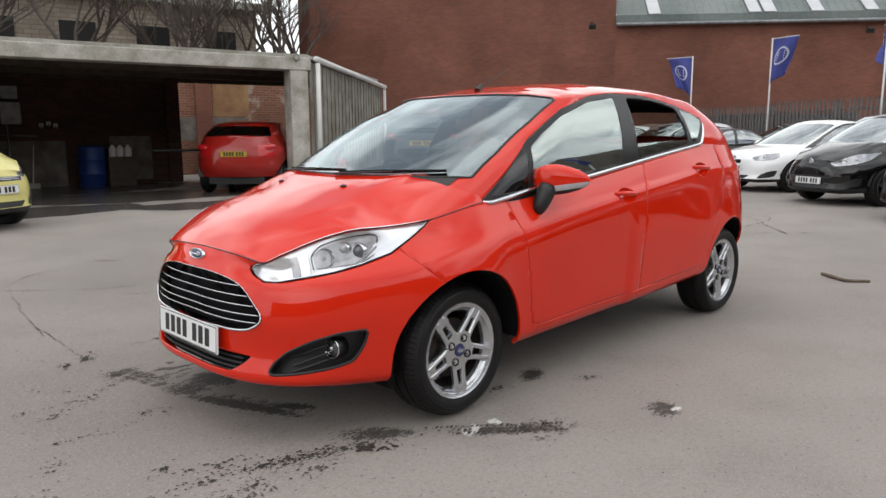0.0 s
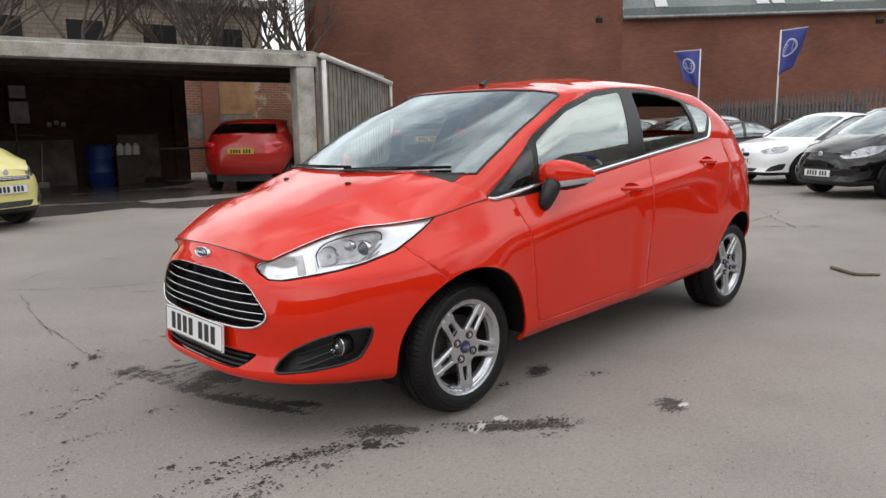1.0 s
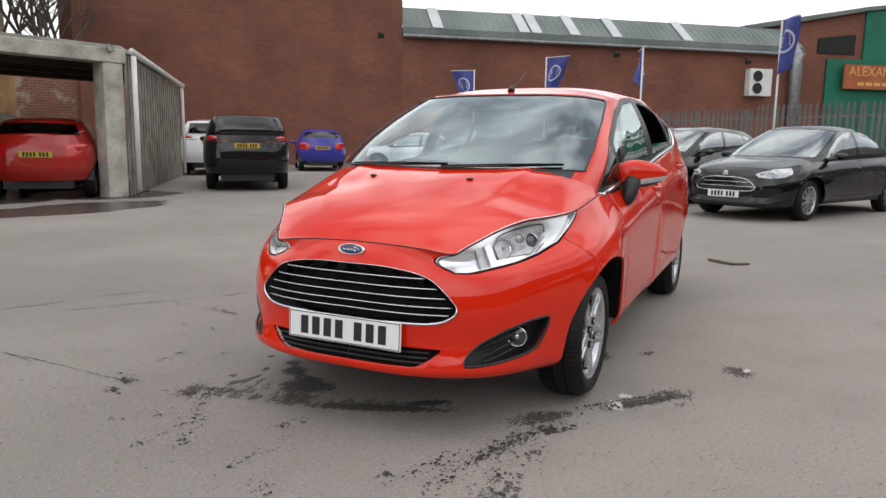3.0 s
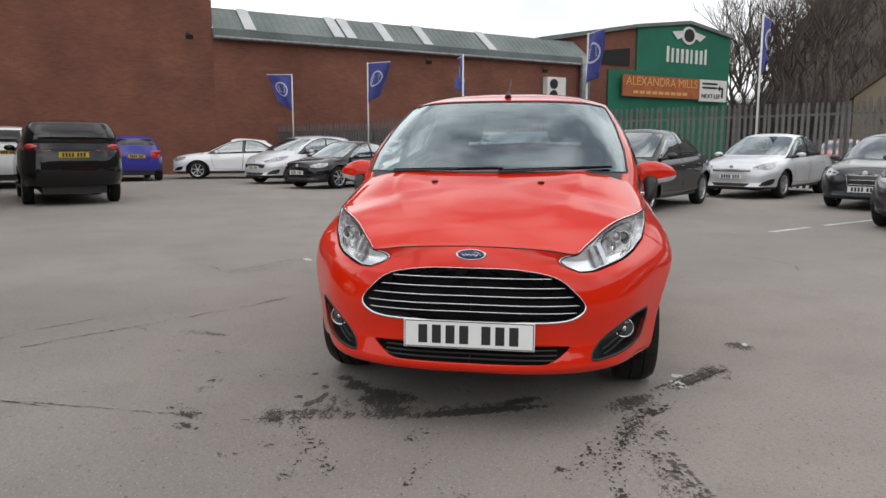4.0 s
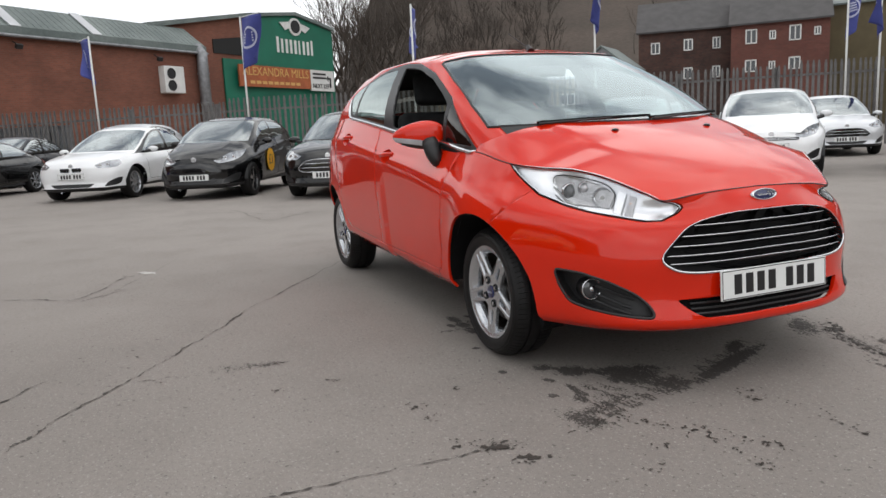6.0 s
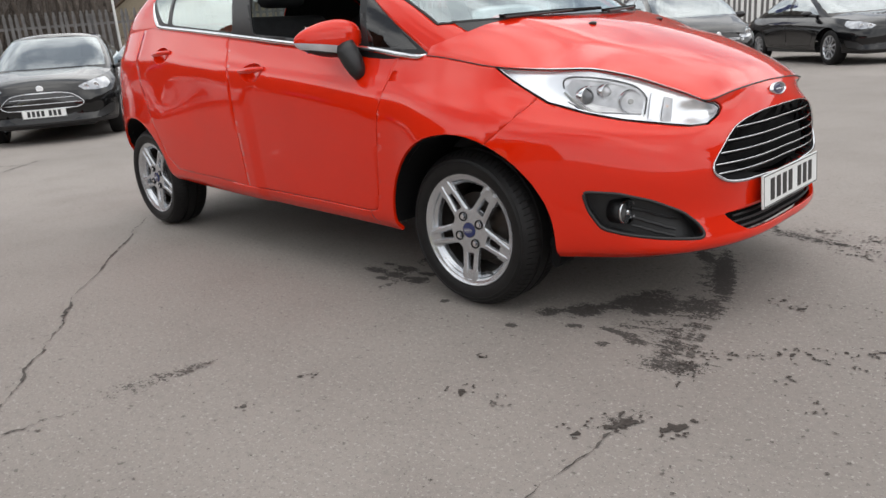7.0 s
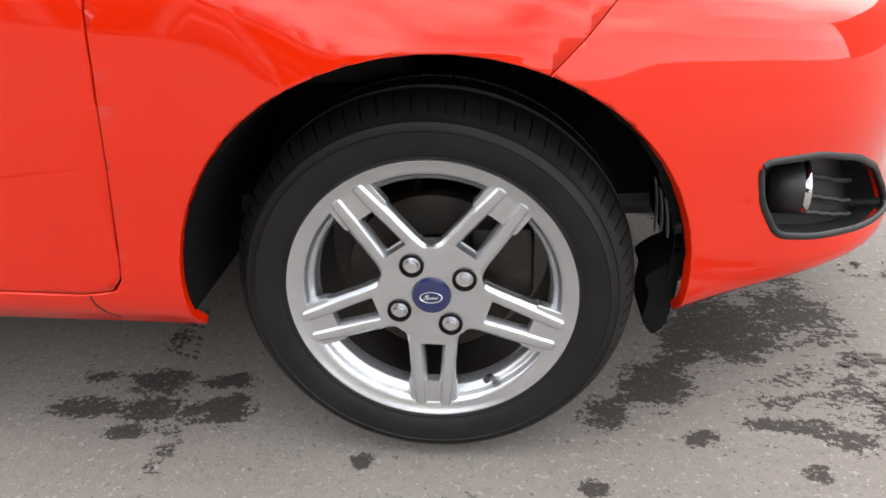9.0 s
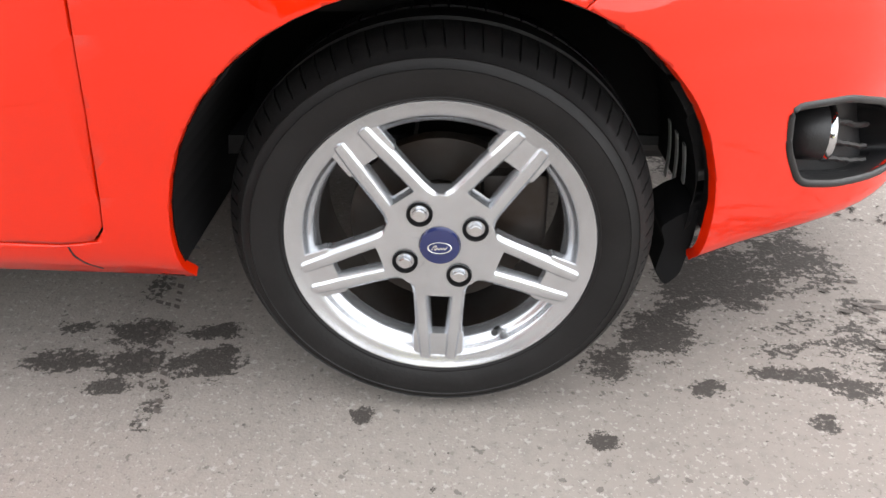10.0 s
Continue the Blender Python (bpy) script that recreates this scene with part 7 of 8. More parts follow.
def wall(name, a, b, z0, z1, thick, material, label):
    return solo(name, slab(bmesh.new(), a, b, z0, z1, thick), material, label, "wall", kind="structure")


WC, WD = Vector((-23.7, -14.15)), Vector((-0.636, 0.771))
WN = Vector((0.771, 0.636))      # towards the yard
on = lambda s, out=0.0, z=0.0: Vector((*(WC + WD * s + WN * out), z))
wall("wall_1", WC + WD * 0.003, WC + WD * 20, -0.3, 5.55, 0.4, BRICK, "long red brick warehouse wall")
wall("wall_2", WC - WD * 13.6, WC, -0.3, 11.5, 0.5, BRICK, "tall red brick end of the warehouse")
wall("wall_3", WC - WD * 13.6 - WN * 12, WC - WD * 13.6, -0.3, 11.5, 0.5, BRICK, "brick flank of the warehouse")


def roof_sheet():
    roof = thing("warehouse_roof", "grey green sheet roof with pale skylight strips", "roof", kind="structure")
    bm = bmesh.new()
    def quad(p, m=0):
        f = bm.faces.new([bm.verts.new(q) for q in p])
        return f
    n = 130
    for i in range(n):
        s0, s1 = 20.2 * i / n, 20.2 * (i + 1) / n
        h = 0.02 if i % 2 else 0.0
        quad([on(s0, 0.12 + h, 5.95), on(s1, 0.12 + h, 5.95), on(s1, -1.35 + h, 7.02), on(s0, -1.35 + h, 7.02)])
        if i:
            quad([on(s0, 0.12, 5.95), on(s0, 0.14, 5.95), on(s0, -1.33, 7.02), on(s0, -1.35, 7.02)])
    quad([on(0, -1.35, 7.02), on(20.2, -1.35, 7.02), on(20.2, -9, 7.6), on(0, -9, 7.6)])
    bmesh.ops.recalc_face_normals(bm, faces=bm.faces[:])
    part("roof_sheet", bm, SHEET, roof)
    bm = bmesh.new()
    slab(bm, on(0, 0.20).xy, on(20.2, 0.20).xy, 5.55, 5.95, 0.25)
    part("fascia", bm, SHEET, roof)
    bm = bmesh.new()
    tube(bm, [on(0, 0.27, 5.58), on(20.2, 0.27, 5.58)], 0.07, 8)
    part("gutter", bm, STEEL, roof)
    for s in (1.55, 5.55, 6.15, 8.0, 10.1, 13.8):
        bm = bmesh.new()
        w = 0.24
        a = [on(s - w, 0.17, 5.97), on(s + w, 0.17, 5.97), on(s + w, -1.30, 7.04), on(s - w, -1.30, 7.04)]
        up = Vector((WN.x * 0.6, WN.y * 0.6, 0.8)) * 0.03
        lo, hi = [bm.verts.new(p) for p in a], [bm.verts.new(p + up) for p in a]
        bm.faces.new(hi)
        for i in range(4):
            bm.faces.new((lo[i], lo[(i + 1) % 4], hi[(i + 1) % 4], hi[i]))
        bmesh.ops.recalc_face_normals(bm, faces=bm.faces[:])
        part("skylight", bm, LIGHTSHEET, roof, "pale skylight strip")


roof_sheet()
for s, z in ((9.95, 5.15), (16.9, 5.1), (-1.0, 5.5)):
    fl = thing("floodlight", "small black floodlight on the brick wall", "floodlight", "wall floodlights")
    bm = bmesh.new()
    box(bm, (-0.14, -0.05, -0.1), (0.14, 0.09, 0.1), 0.02)
    p = part("lamp_body", bm, BLACKPL, fl)
    bm = bmesh.new()
    tube(bm, [(0, -0.05, 0), (0, -0.25, 0.05), (0, -0.42, 0.05)], 0.025, 8)
    part("bracket", bm, BLACKPL, fl)
    c = on(s, 0.42, z)
    fl.matrix_world = pose(*c, -25, 0, math.degrees(math.atan2(WN.y, WN.x)) - 90)
# air conditioner and duct
ac = thing("air_conditioner", "white air conditioning unit on the brick wall", "air conditioner")
ac.matrix_world = pose(*on(17.7, 0.02, 3.5), 0, 0, math.degrees(math.atan2(WN.y, WN.x)) - 90)
bm = bmesh.new()
box(bm, (-0.62, 0.0, 0), (0.62, 0.42, 1.3), 0.03)
body_ac = part("casing", bm, WHITE_M, ac)
for z in (0.36, 0.94):
    bm = bmesh.new()
    lathe(bm, [(0.26, 0.0), (0.265, 0.02), (0.23, 0.02), (0.21, 0.005), (0.07, 0.01), (0.001, 0.012)], 24)
    part("fan_grille", moved(bm, pose(0.2, 0.42, z)), BLACKPL, body_ac)
dk = thing("duct", "grey steel duct at the wall's end", "duct")
bm = bmesh.new()
tube(bm, [on(19.7, 0.35, 0), on(19.7, 0.35, 5.0), on(19.75, 0.3, 5.5), on(19.8, -0.1, 5.9)], 0.28, 14)
part("pipe", bm, STEEL, dk, "", True)
for z in (1.5, 3.0, 4.5):
    part("pipe_collar", cyl(bmesh.new(), on(19.7, 0.35, z), on(19.7, 0.35, z + 0.08), 0.31, 0.31, 16), STEEL, dk)

# ---- palisade fence ----
FP, FD = Vector((-22.9, -7.35)), Vector((0.454, 0.891))
fence = thing("fence", "grey steel palisade fence round the yard", "fence", kind="structure")


def pale_mesh(h):
    bm = bmesh.new()
    prism(bm, [(-0.035, 0.05), (0.035, 0.05), (0.035, h - 0.10), (0.018, h - 0.06), (0.03, h - 0.03), (0.0, h), (-0.03, h - 0.03), (-0.018, h - 0.06), (-0.035, h - 0.10)], lambda u, v, w: (u * 1.12, w - 0.012 * (abs(u) > 0.02), v), 0.006)
    return mesh_ob("pale", bm, PALE)


FENCE_END = 29.0
fence_top = lambda s: 2.08 + 0.012 * max(0, s + 5.5)
ang = math.degrees(math.atan2(FD.y, FD.x))
s, meshes = -5.3, {}
while s < FENCE_END:
    h = round(fence_top(s), 1)
    if h not in meshes:
        meshes[h] = pale_mesh(h)
    o = new("pale", meshes[h])
    o.parent = fence
    p = FP + FD * s
    o.matrix_basis = pose(p.x, p.y, 0, random.uniform(-0.6, 0.6), random.uniform(-0.8, 0.8), ang)
    s += 0.158
s = -5.4
FN = Vector((FD.y, -FD.x))
while s < FENCE_END + 0.1:
    bm = bmesh.new()
    p = FP + FD * s - FN * 0.08
    box(bm, (p.x - 0.05, p.y - 0.05, 0), (p.x + 0.05, p.y + 0.05, fence_top(s) - 0.1))
    part("post", bm, PALE, fence)
    s += 2.75
for dz in (0.35, 1.72):
    a, b = FP + FD * -5.4 - FN * 0.03, FP + FD * FENCE_END - FN * 0.03
    bm = bmesh.new()
    slab(bm, a, b, 0, 0.06, 0.05)
    for v in bm.verts:
        q = (v.co.xy - FP).dot(FD)
        v.co.z += dz if dz < 1 else fence_top(q) - 0.38
    part("rail", bm, PALE, fence)
# return of the fence at the yard's corner
FE = FP + FD * FENCE_END
FR = Vector((0.891, -0.10)).normalized()
for i in range(110):
    h = 2.6
    if h not in meshes:
        meshes[h] = pale_mesh(h)
    o = new("pale", meshes[h])
    o.parent = fence
    p = FE + FR * 0.158 * i
    o.matrix_basis = pose(p.x, p.y, 0, 0, random.uniform(-0.8, 0.8), math.degrees(math.atan2(FR.y, FR.x)))
for dz in (0.35, 2.2):
    bm = bmesh.new()
    slab(bm, FE, FE + FR * 17.4, dz, dz + 0.06, 0.05)
    part("rail", bm, PALE, fence)
# board panels behind the first stretch of fence
bm = bmesh.new()
slab(bm, FP + FD * -5.4 - FN * 0.2, FP + FD * 3.5 - FN * 0.2, 0, 1.75, 0.06)
part("board_panel", bm, STEEL, fence, "grey board panel")


# ---- flags ----
def flag(s, out, z, turn, droop, seed, wide=1.0, tall=1.5):
    g = thing("flag", "blue advertising flag with a white oval on a white pole", "flag", "flags along the fence")
    p = FP + FD * s + FN * out
    g.matrix_world = pose(p.x, p.y, 0, 0, 0, turn)
    part("pole", cyl(bmesh.new(), (0, 0, 0), (0, 0, z), 0.032, 0.026, 12), WHITE_M, g, "white pole", True)
    part("arm", cyl(bmesh.new(), (-0.02, 0, z - 0.03), (wide + 0.06, 0, z - 0.03), 0.016, 0.012, 8), WHITE_M, g)
    rnd = random.Random(seed)
    ph = rnd.uniform(0, 6)
    def cloth(u, v):
        """u across 0..1, v down 0..1"""
        sag = droop * v
        x = 0.03 + u * wide * (1 - 0.62 * sag) + 0.02 * math.sin(6 * v + ph)
        y = (0.05 + 0.12 * v) * math.sin(5.5 * u + 3 * v + ph) * (0.3 + u)
        return Vector((x, y, z - 0.05 - v * tall * (1 - 0.32 * u * droop)))
    bm = bmesh.new()
    lattice(bm, [[cloth(i / 16, j / 22) for j in range(23)] for i in range(17)])
    part("cloth", bm, FLAG_M, g, "blue cloth", True, thick=0.004)
    for side in (0.022, -0.026):
        bm = bmesh.new()
        prev = []
        for k in range(41):
            a = 2 * math.pi * k / 40
            row = []
            for r in (0.36, 0.29):
                q = cloth(0.5 + r * 0.95 * math.cos(a), 0.44 + r * 0.62 * math.sin(a)) + Vector((0, side, 0))
                row.append(bm.verts.new(q))
            if prev:
                bm.faces.new((prev[0], prev[1], row[1], row[0]))
            prev = row
        part("oval_mark", bm, FLAGWHITE, g, "pale oval mark")
        bm = bmesh.new()
        for k in range(4):
            v0 = 0.34 + 0.055 * k
            vs = [cloth(u, v) + Vector((0, side, 0)) for u, v in ((0.30, v0), (0.70, v0), (0.70, v0 + 0.03), (0.30, v0 + 0.03))]
            bm.faces.new([bm.verts.new(q) for q in vs])
        part("mark_bar", bm, FLAGWHITE, g)


for i, (s, z, turn, dr) in enumerate(((-4.05, 4.15, 278, 0.75), (0.25, 4.33, 70, 0.8), (4.73, 4.3, 200, 0.95), (9.43, 4.6, 24, 0.6), (14.48, 4.65, 153, 0.8), (19.7, 5.05, 336, 0.9), (26.6, 4.5, 115, 0.9), (27.48, 4.5, 293, 0.9))):
    flag(s, 0.25, z, turn, dr, i)

# ---- green fronted mill building ----
GC, GD = Vector((-41.0, 4.4)), Vector((-0.63, 0.775))
GN = Vector((0.775, 0.63))
gp = lambda s, out=0.0, z=0.0: Vector((*(GC + GD * s + GN * out), z))
mill = thing("mill_building", "brick mill with green clad gable front and shop signs", "building")


def facade(poly, out, depth, material, name, label="", uv=True, parent=None):
    bm = bmesh.new()
    prism(bm, poly, lambda u, v, w: gp(u, out - w, v), depth)
    lay = bm.loops.layers.uv.verify()
    for f in bm.faces:
        for lp in f.loops:
            c = lp.vert.co
            lp[lay].uv = ((c.xy - GC).dot(GD) + (c.xy - GC).dot(GN), c.z)
    return part(name, bm, material, parent or mill, label)


facade([(-7.5, 0), (8.1, 0), (8.1, 8.1), (4.2, 8.72), (-0.2, 8.2), (-6.4, 7.05), (-7.5, 6.9)], 0, 14, BRICK, "wall")
facade([(-0.1, 3), (8.12, 3), (8.12, 8.12), (4.2, 8.74), (-0.1, 8.24)], 0.12, 0.1, GREEN_M, "green_cladding", "green cladding")
facade([(-2.3, 0.5), (-0.05, 0.5), (-0.05, 5.7), (-2.3, 5.7)], 0.12, 0.1, GREEN_M, "green_cladding", "green cladding")
facade([(-0.1, 0.5), (8.12, 0.5), (8.12, 2.99), (-0.1, 2.99)], 0.12, 0.1, GREEN_M, "green_cladding", "green cladding")
facade([(-7.5, 6.9), (-6.4, 7.05), (-0.2, 8.2), (4.2, 8.75), (8.2, 8.15), (8.2, 8.35), (4.2, 8.95), (-0.2, 8.4), (-7.5, 7.1)], 0.3, 15, SHEET, "roof")
facade([(-2.9, 6.7), (-0.6, 7.0), (-0.6, 5.95), (-2.9, 5.95)], 0.06, 0.05, BLACKGAP, "window", "dark window band")
board = facade([(-1.45, 4.15), (5.05, 4.15), (5.05, 5.40), (-1.45, 5.40)], 0.45, 0.1, ORANGE_M, "sign_board", "brown sign board with pale letters")
board2 = facade([(5.10, 4.05), (7.6, 4.05), (7.6, 5.40), (5.10, 5.40)], 0.45, 0.1, WHITE_M, "sign_board", "white sign board with an arrow")


def letters(text, s, z, size, out, material, parent, wide=1.0):
    c = bpy.data.curves.new("lettering", "FONT")
    c.body, c.size, c.align_x, c.align_y, c.extrude = text, size, "LEFT", "CENTER", 0.01
    c.materials.append(material)
    o = new("lettering", c)
    p = gp(s, out, z)
    o.matrix_world = Matrix.Translation(p) @ pose(0, 0, 0, 90, 0, math.degrees(math.atan2(GD.y, GD.x))) @ Matrix.Diagonal((wide, 1, 1, 1))
    o.parent = parent
    return o


letters("ALEXANDRA MILLS", -1.2, 5.03, 0.72, 0.47, mat("sign_ochre", (0.62, 0.36, 0.12), 0.6), board, 0.98)
for k in range(9):
    facade([(-0.6 + 0.52 * k, 4.32), (-0.2 + 0.52 * k, 4.32), (-0.2 + 0.52 * k, 4.5), (-0.6 + 0.52 * k, 4.5)], 0.47, 0.015, mat("sign_ochre", (0.62, 0.36, 0.12), 0.6) if k == 0 else bpy.data.materials["sign_ochre"], "writing_bar", parent=board)
letters("NEXT LEFT", 5.25, 4.36, 0.40, 0.47, INK, board2, 1.0)
for z in (5.15, 4.9):
    facade([(5.3, z - 0.06), (6.7, z - 0.06), (6.7, z + 0.06), (5.3, z + 0.06)], 0.47, 0.015, INK, "writing_bar", parent=board2)
facade([(7.1, 4.3), (7.25, 4.3), (7.25, 4.95), (6.95, 4.95), (6.95, 5.1), (6.75, 4.88), (6.95, 4.68), (6.95, 4.82), (7.1, 4.82)], 0.47, 0.015, INK, "arrow", parent=board2)
# shop mark: pale bars and a round emblem with wings
for k, (w, h) in enumerate(((0.34, 0.95), (0.3, 0.85), (0.34, 0.85), (0.34, 0.85), (0.36, 0.85), (0.26, 0.85), (0.34, 0.85), (0.36, 0.85), (0.3, 0.95))):
    s = 2.35 + 0.42 * k
    facade([(s, 6.36), (s + w * 0.62, 6.36), (s + w * 0.62, 6.36 + h), (s, 6.36 + h)], 0.16, 0.03, WHITE_M, "mark_bar")
facade([(4.2 + 0.62 * math.cos(a), 8.05 + 0.55 * math.sin(a)) for a in np.linspace(0, 6.283, 25)[:-1]], 0.2, 0.06, WHITE_M, "round_emblem", "white round emblem")
facade([(4.2 + 0.45 * math.cos(a), 8.05 + 0.40 * math.sin(a)) for a in np.linspace(0, 6.283, 25)[:-1]], 0.22, 0.03, BLACKPL, "emblem_face")
facade([(2.7, 8.2), (3.6, 8.3), (3.6, 7.9), (3.2, 7.75)], 0.2, 0.05, WHITE_M, "emblem_wing")
facade([(5.7, 8.1), (4.8, 8.3), (4.8, 7.9), (5.2, 7.75)], 0.2, 0.05, WHITE_M, "emblem_wing")


# ---- open shed ----
SP, SD, SN = Vector((-5.2, -9.7)), Vector((0.983, -0.183)), Vector((-0.183, -0.983))
shed = thing("open_shed", "open fronted shed with a concrete beam and post", "shed")
sp = lambda u, d=0.0: SP + SD * u + SN * d


def shed_box(u0, u1, d0, d1, z0, z1, material, name, label="", bevel=0.015):
    bm = bmesh.new()
    M = Matrix(((SD.x, SN.x, 0, SP.x), (SD.y, SN.y, 0, SP.y), (0, 0, 1, 0), (0, 0, 0, 1)))
    box(bm, (u0, d0, z0), (u1, d1, z1), bevel, M)
    bmesh.ops.recalc_face_normals(bm, faces=bm.faces[:])
    lay = bm.loops.layers.uv.verify()
    for f in bm.faces:
        for lp in f.loops:
            c = lp.vert.co
            lp[lay].uv = ((c.xy - SP).dot(SD) + (c.xy - SP).dot(SN), c.z)
    return part(name, bm, material, shed, label)


BEAM = mat("pale_concrete", (0.52, 0.50, 0.46), 0.9, color2=(0.27, 0.26, 0.21), scale=3.0, bump=0.3, bscale=40, fine=0.5)
shed_box(-0.02, 0.36, 0, 0.36, 0, 2.45, BEAM, "post", "weathered concrete post")
shed_box(-0.08, 11.0, -0.02, 0.38, 2.45, 2.70, BEAM, "beam", "weathered concrete beam")
bm = bmesh.new()
prism(bm, [(-0.05, 0.1), (11.0, 0.1), (11.0, 5.4), (-4.7, 5.5)], lambda u, v, w: Vector((*sp(u, v), 2.705 + w)), 0.07)
part("roof_slab", bm, CONCRETE, shed, "flat roof slab")
for d, u0 in ((1.8, -1.3), (3.4, -2.8), (4.9, -4.0)):
    shed_box(u0, 11.0, d, d + 0.2, 2.46, 2.70, TIMBER, "rafter")
# inner walls: the dimness under the roof is put into their brick colour
shed_box(1.6, 11.0, 5.0, 5.35, 0, 2.75, BLACKBRICK, "back_wall", "brick back wall with shade in its colour", 0)
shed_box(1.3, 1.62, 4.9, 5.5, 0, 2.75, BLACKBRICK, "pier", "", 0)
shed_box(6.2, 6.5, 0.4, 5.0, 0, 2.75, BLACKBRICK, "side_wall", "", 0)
# splayed side wall of upright boards
A, B = SP + Vector((-0.10, -0.02)), Vector((-11.0, -14.3))
dv = (B - A).normalized()
nv = Vector((-dv.y, dv.x))
L = (B - A).length
nb = 44
for k in range(nb):
    u0, u1 = L * k / nb, L * (k + 1) / nb - 0.012
    bm = bmesh.new()
    off = -nv * (0.02 if k % 2 else 0.0)
    slab(bm, A + dv * u0 + off, A + dv * u1 + off, 0.02, 2.62 - 0.10 * k / nb, 0.03)
    part("board", bm, WOODSHED, shed)
bm = bmesh.new()
tube(bm, [(*(A - nv * 0.12), 2.68), (*(B - nv * 0.12), 2.56)], 0.06, 10)
part("gutter", bm, WHITE_M, shed, "pale gutter", True)
bm = bmesh.new()
q = A + dv * 0.05 - nv * 0.14
tube(bm, [(q.x, q.y, 0.12), (q.x, q.y, 2.6)], 0.05, 10)
part("downpipe", bm, WHITE_M, shed, "pale downpipe", True)
bm = bmesh.new()
q = B - nv * 0.1
tube(bm, [(q.x, q.y, 0.1), (q.x, q.y, 2.5)], 0.045, 10)
part("downpipe", bm, WHITE_M, shed, "", True)
# brick yard wall behind the shed
wall("wall_4", (*sp(14, 8.4),), (*sp(-4.9, 8.4),), 0, 3.2, -0.4, OLDBRICK, "patched old brick wall behind the shed")
for u, w in ((-0.4, 0.45), (-3.6, 0.35)):
    pw = shed_box(u, u + w, 7.85, 8.02, 0, 3.2, BRICK, "brick_pier", "", 0)

OCHRE = mat("ochre_render", (0.34, 0.20, 0.09), 0.9, color2=(0.22, 0.11, 0.06), scale=2.5, bump=0.3, fine=0.4)
CEMENT = mat("cement_patch", (0.22, 0.20, 0.175), 0.9, color2=(0.10, 0.085, 0.075), scale=3, bump=0.3, fine=0.4)
for u0, u1, d0, z0, z1, m, nm, lab in ((-1.56, -0.46, 7.985, 1.70, 2.98, OCHRE, "render_patch", "ochre render patch"), (-1.45, 0.75, 7.988, 1.0, 1.68, CEMENT, "cement_patch", "grey cement patch"),
                                       (2.0, 2.95, 4.985, 0.1, 1.15, CEMENT, "cement_patch", ""), (3.9, 6.1, 4.988, 0.0, 1.05, CEMENT, "cement_patch", "")):
    shed_box(u0, u1, d0, d0 + 0.02, z0, z1, m, nm, lab, 0.004)
# things in the shed
def barrel():
    g = thing("barrel", "blue plastic barrel on the wet shed floor", "barrel")
    p = sp(3.45, 4.4)
    g.matrix_world = pose(p.x, p.y, 0)
    bm = bmesh.new()
    lathe(bm, [(0.001, 0.0), (0.26, 0.0), (0.285, 0.03), (0.29, 0.28), (0.30, 0.30), (0.29, 0.32), (0.29, 0.60), (0.30, 0.62), (0.29, 0.64), (0.28, 0.88), (0.26, 0.92), (0.24, 0.93), (0.001, 0.915)], 32)
    part("drum", moved(bm, pose(0, 0, 0, 90)), mat("blue_plastic", (0.015, 0.05, 0.22), 0.45, vary=0.3, scale=4), g, "", True, 40)
    for v in (0.1, -0.12):
        bm = bmesh.new()
        cyl(bm, (v, 0.05, 0.915), (v, 0.05, 0.95), 0.035, 0.03, 12)
        part("bung", bm, BLACKPL, g)


barrel()


def bottle(u, d, z, h, seed):
    g = thing("bottle", "white plastic bottle in the shed", "bottle", "bottles by the barrel")
    p = sp(u, d)
    g.matrix_world = pose(p.x, p.y, z, 0, 0, seed * 40)
    bm = bmesh.new()
    lathe(bm, [(0.001, 0), (0.07, 0), (0.078, 0.02), (0.078, h * 0.6), (0.06, h * 0.75), (0.025, h * 0.85), (0.025, h * 0.95), (0.001, h * 0.95)], 16)
    part("flask", moved(bm, pose(0, 0, 0, 90)), WHITE_M, g, "", True, 40)
    part("cap", cyl(bmesh.new(), (0, 0, h * 0.93), (0, 0, h), 0.03, 0.03, 12), BLACKPL, g)


shelf_ob = thing("crate", "dark crate beside the barrel", "crate")
p = sp(2.85, 4.4)
shelf_ob.matrix_world = pose(p.x, p.y, 0, 0, 0, -10)
bm = bmesh.new()
box(bm, (-0.28, -0.25, 0), (0.28, 0.25, 0.68), 0.02)
part("crate_body", bm, TIMBER, shelf_ob)
for k in range(4):
    bm = bmesh.new()
    box(bm, (-0.29, 0.25, 0.03 + 0.165 * k), (0.29, 0.27, 0.15 + 0.165 * k), 0.005)
    part("slat", bm, TIMBER, shelf_ob)
for k in range(3):
    bottle(2.68 + 0.17 * k, 4.3, 0.68, 0.3, k)
mb = thing("meter_box", "grey electric box with conduits on the wall", "electric box")
p = sp(4.94, 4.98)
mb.matrix_world = pose(p.x, p.y, 1.42, 0, 0, math.degrees(math.atan2(SD.y, SD.x)))
bm = bmesh.new()
box(bm, (-0.2, -0.0, 0), (0.2, 0.16, 0.5), 0.02)
part("casing", bm, STEEL, mb)
bm = bmesh.new()
box(bm, (-0.17, 0.0, 0.56), (0.17, 0.12, 0.85), 0.02)
part("switch", bm, STEEL, mb)
part("conduit", tube(bmesh.new(), [(0.1, 0.08, 0.0), (0.1, 0.08, -1.3)], 0.02, 8), STEEL, mb)
rl = thing("rail_barrier", "dark steel rail beside the parked car", "barrier")
p = sp(1.05, 1.9)
rl.matrix_world = pose(p.x, p.y, 0, 0, 0, -10)
bm = bmesh.new()
box(bm, (-0.05, -0.05, 0), (0.05, 0.05, 1.1), 0.01)
